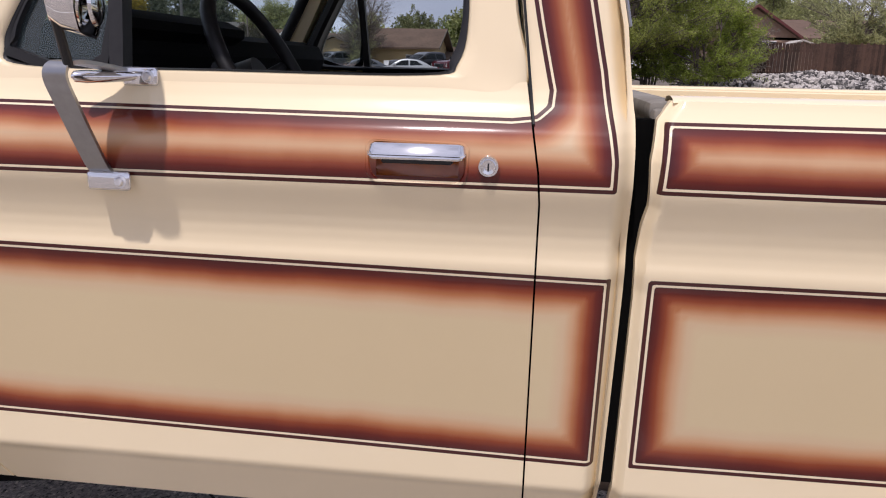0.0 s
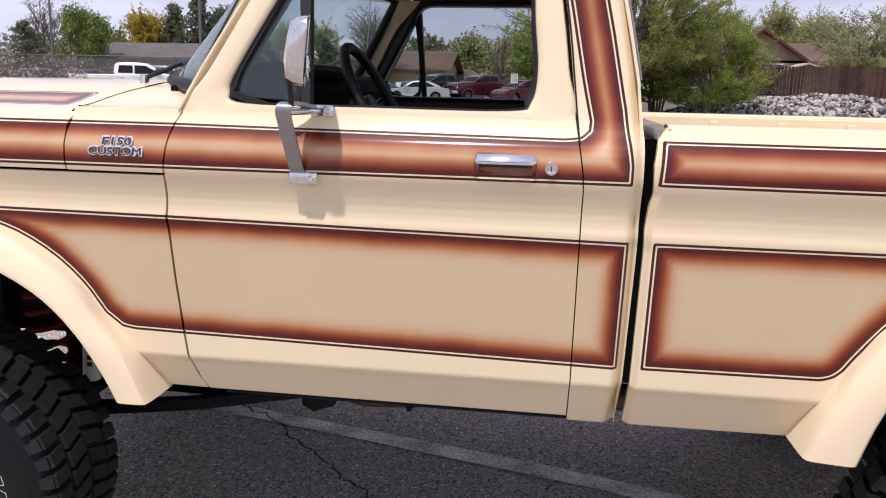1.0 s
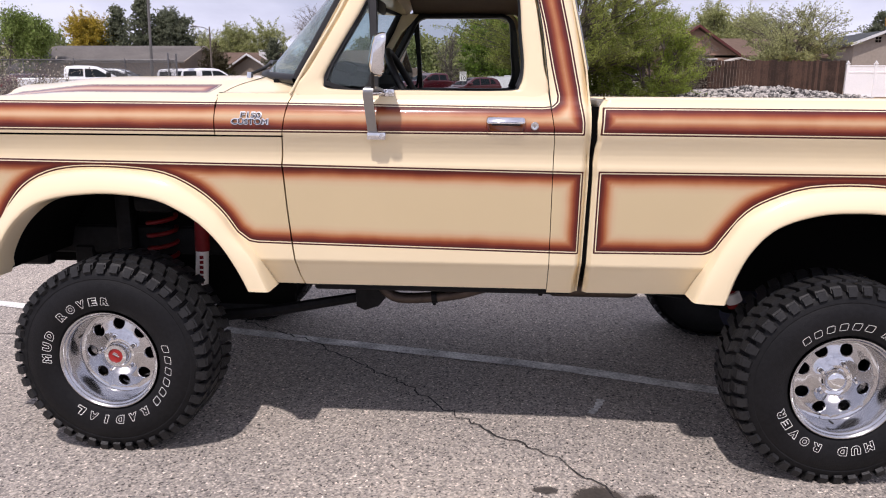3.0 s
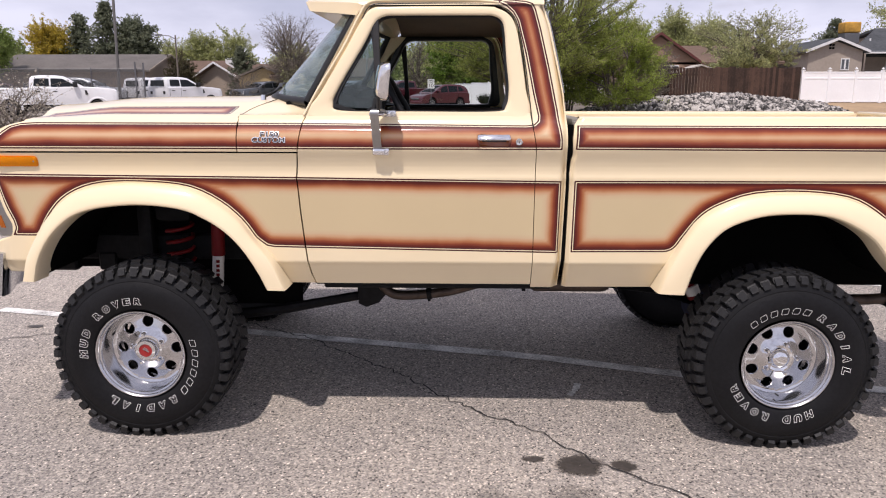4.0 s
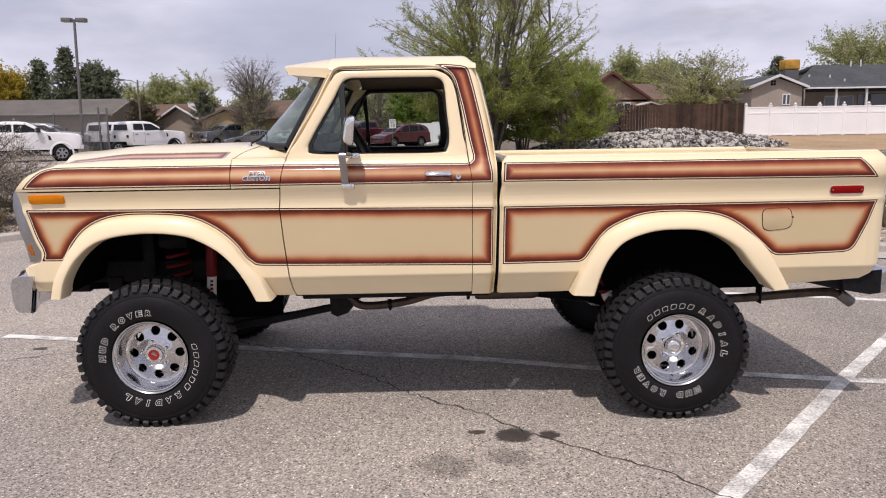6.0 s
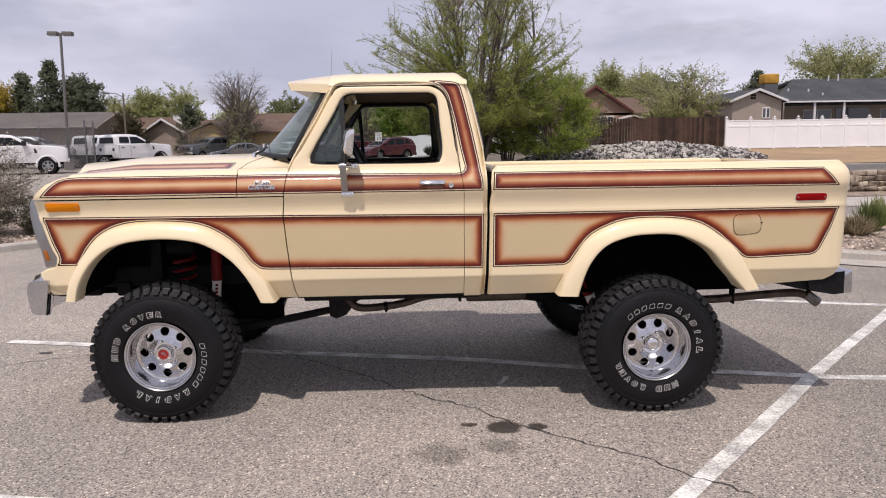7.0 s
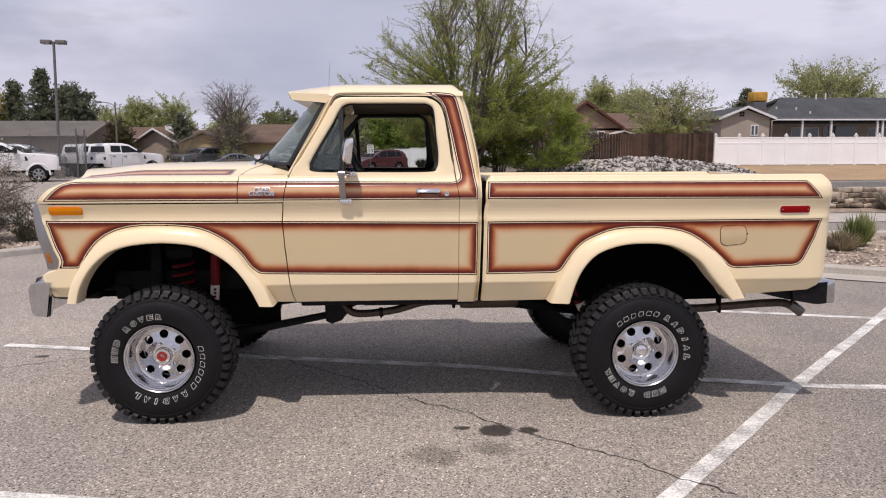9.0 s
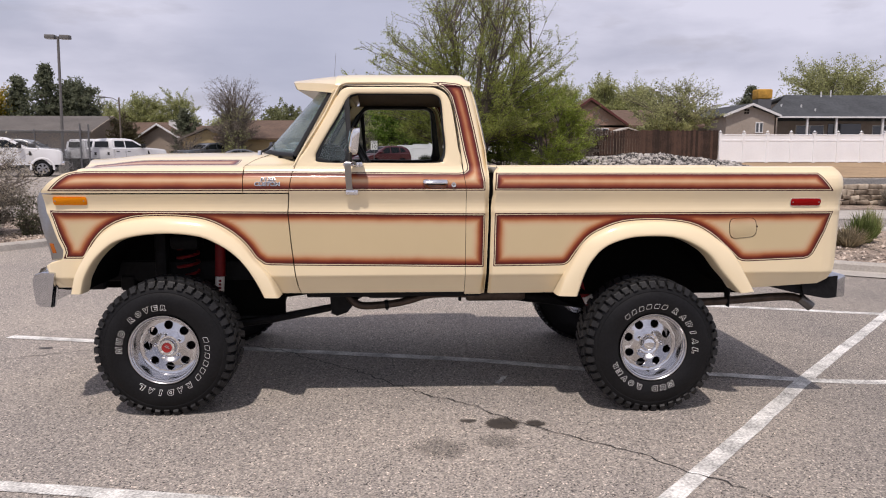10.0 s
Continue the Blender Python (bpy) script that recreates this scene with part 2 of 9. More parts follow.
def asphalt(name, base, spots=True):
    m = bpy.data.materials.new(name)
    m.use_nodes = True
    n, l = m.node_tree.nodes, m.node_tree.links
    b = n["Principled BSDF"]
    b.inputs["Roughness"].default_value = 0.88
    b.inputs["Specular IOR Level"].default_value = 0.3
    co = n.new("ShaderNodeTexCoord")
    stones = n.new("ShaderNodeTexVoronoi")
    stones.inputs["Scale"].default_value = 122.0
    fine = n.new("ShaderNodeTexNoise")
    fine.inputs["Scale"].default_value = 60.0
    fine.inputs["Detail"].default_value = 6.0
    fine.inputs["Roughness"].default_value = 0.75
    wide = n.new("ShaderNodeTexNoise")
    wide.inputs["Scale"].default_value = 0.7
    wide.inputs["Detail"].default_value = 7.0
    for t in (stones, fine, wide):
        l.new(co.outputs["Object"], t.inputs["Vector"])
    r1 = n.new("ShaderNodeValToRGB")
    r1.color_ramp.elements[0].position, r1.color_ramp.elements[0].color = 0.30, (*[c * 0.48 for c in base], 1)
    r1.color_ramp.elements[1].position, r1.color_ramp.elements[1].color = 0.72, (*[c * 1.46 for c in base], 1)
    l.new(fine.outputs["Fac"], r1.inputs["Fac"])
    r2 = n.new("ShaderNodeValToRGB")
    r2.color_ramp.elements[0].position, r2.color_ramp.elements[0].color = 0.09, (0.12, 0.12, 0.123, 1)
    r2.color_ramp.elements[1].position, r2.color_ramp.elements[1].color = 0.97, (2.8, 2.7, 2.55, 1)
    for p, c in ((0.24, (0.66, 0.66, 0.67, 1)), (0.62, (1.04, 1.02, 0.98, 1)), (0.86, (1.46, 1.41, 1.33, 1))):
        r2.color_ramp.elements.new(p).color = c
    l.new(stones.outputs["Color"], r2.inputs["Fac"])
    r3 = n.new("ShaderNodeValToRGB")
    r3.color_ramp.elements[0].position, r3.color_ramp.elements[0].color = 0.3, (0.84, 0.84, 0.85, 1)
    r3.color_ramp.elements[1].position, r3.color_ramp.elements[1].color = 0.7, (1.12, 1.10, 1.07, 1)
    l.new(wide.outputs["Fac"], r3.inputs["Fac"])
    a = r1
    for other in (r2, r3):
        mu = n.new("ShaderNodeMix")
        mu.data_type, mu.blend_type = "RGBA", "MULTIPLY"
        mu.inputs["Factor"].default_value = 1.0
        l.new(a.outputs["Color" if a is r1 else "Result"], mu.inputs["A"])
        l.new(other.outputs["Color"], mu.inputs["B"])
        a = mu
    if spots:      # the lot's base colour darkens along x, from mid-truck to past its tail
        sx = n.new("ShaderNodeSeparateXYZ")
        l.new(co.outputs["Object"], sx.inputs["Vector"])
        amount = n.new("ShaderNodeMapRange")
        amount.inputs["From Min"].default_value, amount.inputs["From Max"].default_value = 0.6, 3.2
        amount.inputs["To Min"].default_value, amount.inputs["To Max"].default_value = 1.04, 0.84
        l.new(sx.outputs["X"], amount.inputs["Value"])
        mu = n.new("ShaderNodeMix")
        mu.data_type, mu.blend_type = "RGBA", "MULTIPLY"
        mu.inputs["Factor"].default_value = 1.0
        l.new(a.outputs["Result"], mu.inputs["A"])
        l.new(amount.outputs["Result"], mu.inputs["B"])
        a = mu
    l.new(a.outputs["Result"], b.inputs["Base Color"])
    bp = n.new("ShaderNodeBump")
    bp.inputs["Strength"].default_value = 0.5
    bp.inputs["Distance"].default_value = 0.006
    l.new(fine.outputs["Fac"], bp.inputs["Height"])
    l.new(bp.outputs["Normal"], b.inputs["Normal"])
    return m


PAINT = truck_paint()
CHROME = surface("chrome", (0.80, 0.80, 0.81), 0.07, 1.0, 0.03, 30, 3)
BUMPER_CHROME = surface("aged_chrome", (0.56, 0.57, 0.60), 0.10, 1.0, 0.06, 30, 3)
ALUMINIUM = surface("polished_aluminium", (0.62, 0.62, 0.635), 0.085, 1.0, 0.05, 60, 6, 0.02, 40)
TURNED = surface("turned_aluminium", (0.58, 0.58, 0.595), 0.22, 1.0, 0.08, 60, 6, 0.03, 60)
BADGE_FACE = surface("badge_face", (0.035, 0.037, 0.05), 0.5, 0.0, 0.05)
BADGE_METAL = surface("badge_metal", (0.80, 0.80, 0.81), 0.22, 0.6, 0.03)
BRUSHED = surface("brushed_steel", (0.38, 0.38, 0.385), 0.28, 1.0, 0.06, 80, 6)
RUBBER = surface("tyre_rubber", (0.010, 0.010, 0.011), 0.5, 0, 0.25, 60, 5, 0.15, 200, spec=0.2)
TREAD = surface("tread_rubber", (0.017, 0.017, 0.018), 0.52, 0, 0.3, 45, 5, 0.25, 150, spec=0.35)
WHITE_RUBBER = surface("raised_white_rubber", (0.86, 0.85, 0.82), 0.65, 0, 0.05)
SEAL = surface("black_rubber_seal", (0.012, 0.012, 0.013), 0.5, 0, 0.2)
BLACK = surface("black_trim", (0.014, 0.013, 0.013), 0.45, 0, 0.25, 60, 8)
DASH = surface("matt_black_dash", (0.006, 0.006, 0.006), 0.8, 0, 0.2, 120, 6, 0.1, 200, spec=0.1)
CHASSIS = surface("black_chassis_paint", (0.009, 0.009, 0.010), 0.6, 0, 0.4, 30, 4, 0.2, 60, spec=0.18)
AXLE_BLUE = surface("dark_blue_axle_paint", (0.010, 0.014, 0.040), 0.5, 0, 0.3)
RUST = surface("worn_exhaust_steel", (0.09, 0.068, 0.056), 0.5, 0.7, 0.3, 25, 5)
STEEL_TIP = surface("dull_steel_tip", (0.16, 0.155, 0.15), 0.35, 0.9, 0.15)
RED_PAINT = surface("red_suspension_paint", (0.17, 0.006, 0.008), 0.5, 0, 0.2, spec=0.3)
RED_CAP = surface("red_hub_cap", (0.34, 0.02, 0.018), 0.35, 0, 0.1)
WHITE_PAINT = surface("white_paint", (0.72, 0.71, 0.69), 0.4, 0, 0.06)
AMBER = surface("amber_lens", (0.78, 0.25, 0.003), 0.35, 0, 0.06, 200, 8, spec=0.2)
DULL_AMBER = surface("weathered_amber_lens", (0.40, 0.115, 0.02), 0.4, 0, 0.1, 200, 8, spec=0.2)
# grey in place of cream: the bed front's shade and dirt painted in
SHADED_GREY = surface("dull_grey_primer", (0.22, 0.205, 0.18), 0.7, 0, 0.25, 30, 4)
RED_LENS = surface("red_lens", (0.30, 0.003, 0.004), 0.4, 0, 0.08, 200, 8, spec=0.15)
RUST_RECESS = surface("rust_orange_paint", (0.50, 0.13, 0.025), 0.35, 0, 0.12, coat=0.8)
BROWN_TRIM = surface("brown_vinyl", (0.055, 0.030, 0.022), 0.6, 0, 0.2, 150, 5, 0.1, 300)
HEADLINER = surface("tan_headliner", (0.17, 0.12, 0.09), 0.9, 0, 0.15, 200, 4)
TINT_GLASS = glass("tinted_glass", (0.74, 0.86, 0.85), 0.92, 0.02, 0.17)
VENT_GLASS = glass("vent_glass", (0.76, 0.88, 0.88), 0.95, 0.02, 0.07)
CLEAR_GLASS = glass("clear_glass", (0.86, 0.92, 0.90), 0.84)
MIRROR = surface("mirror_glass", (0.8, 0.8, 0.8), 0.02, 1.0, 0.01)
# near-black: the shade inside wells and gaps is put into this colour
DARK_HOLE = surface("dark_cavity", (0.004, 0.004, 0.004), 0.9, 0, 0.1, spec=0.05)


# ---------------------------------------------------------------- mesh helpers
def finish(bm, sharp=0.6):
    bmesh.ops.recalc_face_normals(bm, faces=bm.faces)
    for f in bm.faces:
        f.smooth = True
    for e in bm.edges:
        if len(e.link_faces) == 2 and e.calc_face_angle(0) > sharp:
            e.smooth = False


def part(name, bm, material, parent=None, label="", fix=True, sharp=0.6):
    """Links a bmesh as one mesh object under a thing or a part."""
    if fix:
        finish(bm, sharp)
    me = bpy.data.meshes.new(name)
    bm.to_mesh(me)
    bm.free()
    me.materials.append(material)
    ob = new(name, me)
    if parent is not None:
        ob.parent = parent
    if label:
        ob["label"] = label
    return ob


def thing(name, label, category, group="", kind="", at=None):
    ob = new(name)
    ob.empty_display_size = 0.1
    if at is not None:
        ob.matrix_world = at
    return tagged(ob, label, category, group, kind)


def box(bm, x0, x1, y0, y1, z0, z1, bevel=0.0, seg=1, m=None):
    vs = bmesh.ops.create_cube(bm, size=1.0)["verts"]
    for v in vs:
        v.co = Vector(((x0 + x1) / 2 + v.co.x * (x1 - x0), (y0 + y1) / 2 + v.co.y * (y1 - y0), (z0 + z1) / 2 + v.co.z * (z1 - z0)))
    if m is not None:
        for v in vs:
            v.co = m @ v.co
    if bevel:
        es = list({e for v in vs for e in v.link_edges})
        bmesh.ops.bevel(bm, geom=es, offset=bevel, segments=seg, affect="EDGES", profile=0.5)
    return bm


def rod(bm, a, b, r, r2=None, seg=12, caps=True):
    a, b = Vector(a), Vector(b)
    q = (b - a).to_track_quat("Z", "Y").to_matrix()
    rings = []
    for p, rr in ((a, r), (b, r if r2 is None else r2)):
        rings.append([bm.verts.new(p + q @ Vector((rr * math.cos(2 * math.pi * i / seg), rr * math.sin(2 * math.pi * i / seg), 0))) for i in range(seg)])
    for i in range(seg):
        bm.faces.new((rings[0][i], rings[0][(i + 1) % seg], rings[1][(i + 1) % seg], rings[1][i]))
    if caps:
        bm.faces.new(rings[0][::-1])
        bm.faces.new(rings[1])


def pipe(bm, pts, r, seg=10, caps=True):
    """A bent tube through pts; r may be a list."""
    pts = [Vector(p) for p in pts]
    rs = [float(q) for q in r] if isinstance(r, (list, tuple)) else [float(r)] * len(pts)
    rings = []
    up = Vector((0.013, 0.021, 1))
    for i, p in enumerate(pts):
        d = (pts[min(i + 1, len(pts) - 1)] - pts[max(i - 1, 0)]).normalized()
        s = d.cross(up)
        if s.length < 0.15:
            s = d.cross(Vector((1, 0.1, 0)))
        s.normalize()
        t = s.cross(d)
        rings.append([bm.verts.new(p + rs[i] * (math.cos(2 * math.pi * k / seg) * s + math.sin(2 * math.pi * k / seg) * t)) for k in range(seg)])
    for a, b in zip(rings, rings[1:]):
        for k in range(seg):
            bm.faces.new((a[k], a[(k + 1) % seg], b[(k + 1) % seg], b[k]))
    if caps:
        bm.faces.new(rings[0][::-1])
        bm.faces.new(rings[-1])


def loft(bm, rings, close=False, caps=False):
    """Skins rows of points. Returns the rows of vertices."""
    rows = [[bm.verts.new(p) for p in ring] for ring in rings]
    for a, b in zip(rows, rows[1:]):
        n = len(a)
        for k in range(n if close else n - 1):
            j = (k + 1) % n
            try:
                bm.faces.new((a[k], a[j], b[j], b[k]))
            except ValueError:
                pass
    if caps:
        bm.faces.new(rows[0][::-1])
        bm.faces.new(rows[-1])
    return rows


def lathe(bm, profile, seg=48, centre=(0, 0, 0)):
    """Turns (radius, y) pairs about the y axis."""
    cx, cy, cz = centre
    loft(bm, [[(cx + r * math.cos(2 * math.pi * k / seg), cy + y, cz + r * math.sin(2 * math.pi * k / seg)) for k in range(seg)] for r, y in profile], close=True)


def prism(bm, poly, axis, a, b, bevel=0.0):
    """Extrudes a closed outline of pairs from a to b along an axis ('x', 'y' or 'z')."""
    def p3(p, d):
        return {"x": (d, p[0], p[1]), "y": (p[0], d, p[1]), "z": (p[0], p[1], d)}[axis]
    lo = [bm.verts.new(p3(p, a)) for p in poly]
    hi = [bm.verts.new(p3(p, b)) for p in poly]
    n = len(poly)
    fs = [bm.faces.new(lo[::-1]), bm.faces.new(hi)]
    for k in range(n):
        bm.faces.new((lo[k], lo[(k + 1) % n], hi[(k + 1) % n], hi[k]))
    if bevel:
        es = list({e for f in fs for e in f.edges})
        bmesh.ops.bevel(bm, geom=es, offset=bevel, segments=2, affect="EDGES", profile=0.5)


def curve_through(pts, sub=6, closed=False):
    """Catmull-Rom points through pts."""
    pts = [Vector(p) if len(p) == 3 else Vector((p[0], p[1], 0)) for p in pts]
    n = len(pts)
    out = []
    for i in range(n if closed else n - 1):
        p0 = pts[(i - 1) % n] if closed or i > 0 else pts[0] * 2 - pts[1]
        p1, p2 = pts[i], pts[(i + 1) % n]
        p3 = pts[(i + 2) % n] if closed or i + 2 < n else pts[-1] * 2 - pts[-2]
        for s in range(sub):
            t = s / sub
            out.append(0.5 * (2 * p1 + (p2 - p0) * t + (2 * p0 - 5 * p1 + 4 * p2 - p3) * t * t + (3 * p1 - p0 - 3 * p2 + p3) * t ** 3))
    if not closed:
        out.append(pts[-1])
    return out


def text_mesh(body, size, outline=0.0, extrude=0.0, grow=0.0):
    """Letters as a mesh in the xy plane, centred; outline: the radius of a line drawn round each letter instead of a fill."""
    cu = bpy.data.curves.new("letters", "FONT")
    cu.body, cu.size, cu.align_x, cu.align_y, cu.resolution_u = body, size, "CENTER", "CENTER", 3
    if outline:
        cu.fill_mode, cu.bevel_depth, cu.bevel_resolution, cu.offset = "NONE", outline, 0, 0.0030
    else:
        cu.extrude = extrude
        cu.offset = grow
    ob = new("letters", cu)
    dg = bpy.context.evaluated_depsgraph_get()
    me = bpy.data.meshes.new_from_object(ob.evaluated_get(dg))
    bpy.data.objects.remove(ob)
    bm = bmesh.new()
    bm.from_mesh(me)
    bpy.data.meshes.remove(me)
    return bm


def smooth01(a, b, v):
    t = min(1.0, max(0.0, (v - a) / (b - a)))
    return t * t * (3 - 2 * t)


def height(x, y):
    """The lie of the land: level under the truck, falling a little past its tail, rising gently behind it."""
    s = smooth01(-1.0, 10.0, x)
    h = ((1 - s) * 0.012 * min(max(y - 5.0, 0.0), 35.0) + s * 0.033 * max(0.0, min(y, 90.0) - 5.0)) * smooth01(5.0, 9.0, y) - 0.003
    h -= (0.026 * smooth01(0.3, 1.35, x) + 0.056 * smooth01(1.8, 3.3, x)) * (1 - smooth01(4.5, 8.0, x)) * (1 - smooth01(2.5, 6.0, abs(y)))
    if y > 90:
        h += 0.010 * (min(y, 400) - 90)
    return h

# ---------------------------------------------------------------- the pickup truck
YC = 0.95                       # its middle plane; its near flank lies at y = 0


def table(pairs):
    xs, ys = [p[0] for p in pairs], [p[1] for p in pairs]
    return lambda v: float(np.interp(v, xs, ys))


# how far the flank stands out (minus) or in at each height
FLANK = table([(0.68, 0.084), (0.70, 0.070), (0.72, 0.058), (0.76, 0.036), (0.81, 0.008), (0.818, 0.002), (0.826, -0.005), (0.835, -0.0075), (0.90, -0.009), (1.05, -0.011),
               (1.19, -0.012), (1.205, -0.015), (1.217, -0.0175), (1.228, -0.0175), (1.24, -0.0155), (1.255, -0.0152), (1.275, -0.0174), (1.295, -0.0228),
               (1.315, -0.0303), (1.330, -0.0367), (1.342, -0.0418), (1.350, -0.0447), (1.36, -0.0471), (1.375, -0.0478), (1.40, -0.0458), (1.42, -0.0405), (1.44, -0.0295), (1.455, -0.0170),
               (1.465, -0.0085), (1.48, 0.0020), (1.50, 0.0120), (1.52, 0.0190), (1.56, 0.0300), (1.75, 0.0640), (2.0, 0.115)])
CAB_TAIL = table([(0.69, 0.463), (1.18, 0.479), (1.46, 0.477), (1.60, 0.462), (1.74, 0.434), (1.90, 0.399), (1.98, 0.371)])
DOOR_TAIL = table([(0.69, 0.331), (1.33, 0.335), (1.38, 0.331), (1.43, 0.3225), (1.53, 0.306), (1.74, 0.279), (1.87, 0.255), (1.945, 0.225), (1.98, 0.17)])
DOOR_HEAD = table([(0.69, -0.678), (0.72, -0.684), (0.76, -0.696), (0.90, -0.712), (1.06, -0.728), (1.22, -0.740), (1.35, -0.727), (1.47, -0.707), (1.52, -0.682)])
F_ARCH = table([(-1.99, 0.70), (-1.955, 0.78), (-1.925, 0.88), (-1.868, 0.965), (-1.79, 1.04), (-1.709, 1.082), (-1.593, 1.108), (-1.428, 1.117), (-1.264, 1.098),
                (-1.167, 1.06), (-1.069, 0.997), (-0.989, 0.91), (-0.926, 0.80), (-0.89, 0.72), (-0.87, 0.69)])
R_ARCH = table([(0.99, 0.69), (1.018, 0.72), (1.054, 0.83), (1.105, 0.935), (1.191, 1.022), (1.331, 1.073), (1.472, 1.085), (1.614, 1.077), (1.722, 1.041),
                (1.832, 0.972), (1.915, 0.872), (1.984, 0.775), (2.03, 0.72), (2.05, 0.69)])


def rounded(pts, r):
    """A closed outline with its corners rounded; r: one radius or one for each corner."""
    out = []
    n = len(pts)
    rs = r if isinstance(r, (list, tuple)) else [r] * n
    for i in range(n):
        a, b, c = (Vector(pts[(i + k) % n]) for k in (-1, 0, 1))
        u, v = (a - b), (c - b)
        d = min(rs[i], u.length * 0.45, v.length * 0.45)
        if d < 1e-4:
            out.append(tuple(b))
            continue
        p, q = b + u.normalized() * d, b + v.normalized() * d
        for t in (0, 0.25, 0.5, 0.75, 1):
            out.append(tuple((1 - t) ** 2 * p + 2 * t * (1 - t) * b + t * t * q))
    return out


# outlines of the painted panels, in x and z
arch_f = [(-0.943, 0.945), (-1.007, 1.034), (-1.104, 1.117), (-1.235, 1.180), (-1.399, 1.202), (-1.597, 1.203), (-1.73, 1.178), (-1.832, 1.124), (-1.902, 1.048), (-1.95, 0.968)]
arch_f = [tuple(p)[:2] for p in curve_through(arch_f, 3)]
arch_r = [(2.051, 0.918), (1.982, 0.984), (1.868, 1.079), (1.738, 1.142), (1.538, 1.166), (1.322, 1.157), (1.18, 1.110), (1.092, 1.056), (1.022, 0.967), (0.987, 0.914)]
arch_r = [tuple(p)[:2] for p in curve_through(arch_r, 3)]
P_LOW_FRONT = [(-2.152, 1.238), (-0.73, 1.226), (0.455, 1.210), (0.449, 0.879), (-0.715, 0.898), (-0.86, 0.901), (-0.895, 0.907)] + arch_f + [
    (-1.965, 0.950), (-2.084, 0.950), (-2.066, 0.985), (-2.074, 1.02), (-2.098, 1.074)]
P_LOW_BED = [(0.514, 1.212), (2.652, 1.214), (2.604, 1.091), (2.554, 0.985), (2.535, 0.948), (2.510, 0.925), (2.475, 0.915), (2.11, 0.902), (2.08, 0.905)] + arch_r + [
    (0.968, 0.896), (0.940, 0.886), (0.508, 0.883)]
P_UP_FRONT = [(-2.140, 1.356), (-2.068, 1.428), (-2.030, 1.454), (-1.985, 1.466), (-1.92, 1.470), (-0.73, 1.468), (0.29, 1.458), (0.325, 1.462), (0.343, 1.478), (0.345, 1.50),
              (0.322, 1.60), (0.287, 1.775), (0.252, 1.913), (0.232, 1.950), (0.20, 1.98), (0.13, 2.008), (0.20, 2.010), (0.29, 2.000), (0.318, 1.99), (0.332, 1.965),
              (0.356, 1.876), (0.395, 1.703), (0.430, 1.53), (0.450, 1.40), (0.450, 1.353)]
P_UP_BED = [(0.511, 1.354), (0.518, 1.458), (2.53, 1.456), (2.581, 1.401), (2.628, 1.345)]
SIDE_OUTLINES = [np.array(p) for p in (P_LOW_FRONT, P_LOW_BED, P_UP_FRONT, P_UP_BED)]
HOOD_OUTLINES = [np.array([(-1.99, 0.135), (-1.062, 0.075), (-1.052, 0.215), (-1.96, 0.245)])]


_zs = np.arange(0.60, 2.101, 0.004)
_ys = np.array([FLANK(float(z)) for z in _zs])
_arc = np.concatenate([[0.0], np.cumsum(np.hypot(np.diff(_zs), np.diff(_ys)))])
_arc += 1.2 - np.interp(1.2, _zs, _arc)


def along(z):
    """The way up the bent flank to a height."""
    return np.interp(z, _zs, _arc)


FLAT_OUTLINES = [np.stack([p[:, 0], along(p[:, 1])], axis=1) for p in SIDE_OUTLINES]


def inside_by(px, pz, poly):
    """Signed distance of points to an outline: plus inside."""
    a, b = poly, np.roll(poly, -1, axis=0)
    best = np.full(px.shape, 1e9)
    inside = np.zeros(px.shape, bool)
    for (ax, az), (bx, bz) in zip(a, b):
        ex, ez = bx - ax, bz - az
        wx, wz = px - ax, pz - az
        t = np.clip((wx * ex + wz * ez) / max(1e-12, ex * ex + ez * ez), 0, 1)
        best = np.minimum(best, np.hypot(wx - t * ex, wz - t * ez))
        cross = ((az <= pz) & (bz > pz)) | ((bz <= pz) & (az > pz))
        with np.errstate(divide="ignore", invalid="ignore"):
            at_x = ax + (pz - az) / np.where(bz == az, 1e-9, bz - az) * ex
        inside ^= cross & (px < at_x)
    return np.where(inside, best, -best)


def lay_stripes(ob, outlines, first="x", second="z", mirror=False):
    co = np.empty(len(ob.data.vertices) * 3)
    ob.data.vertices.foreach_get("co", co)
    co = co.reshape(-1, 3).copy()
    if mirror:
        co[:, 1] = 2 * YC - co[:, 1]
    pick = {"x": 0, "y": 1, "z": 2}
    d = np.full(len(co), -0.2)
    for poly in outlines:
        flat = np.stack([poly[:, 0], along(poly[:, 1])], axis=1)
        d = np.maximum(d, inside_by(co[:, pick[first]], along(co[:, pick[second]]), flat))
    at = ob.data.attributes.get("stripe") or ob.data.attributes.new("stripe", "FLOAT", "POINT")
    amount = np.full(len(co), -0.2)
    at.data.foreach_get("value", amount)
    at.data.foreach_set("value", d.astype(np.float32))


def flank_rows(z0, z1):
    """Heights of the rows of a flank panel, denser where it bends."""
    zs = list(np.arange(0.68, 0.80, 0.013)) + list(np.arange(0.80, 0.84, 0.005)) + list(np.arange(0.84, 0.872, 0.013)) + list(np.arange(0.872, 0.925, 0.0045)) + list(np.arange(0.925, 1.19, 0.013)) + list(np.arange(1.19, 1.53, 0.0047)) + list(np.arange(1.53, 2.01, 0.014))
    zs = [z for z in zs if z0 + 0.003 < z < z1 - 0.003]
    return [z0] + zs + [z1]


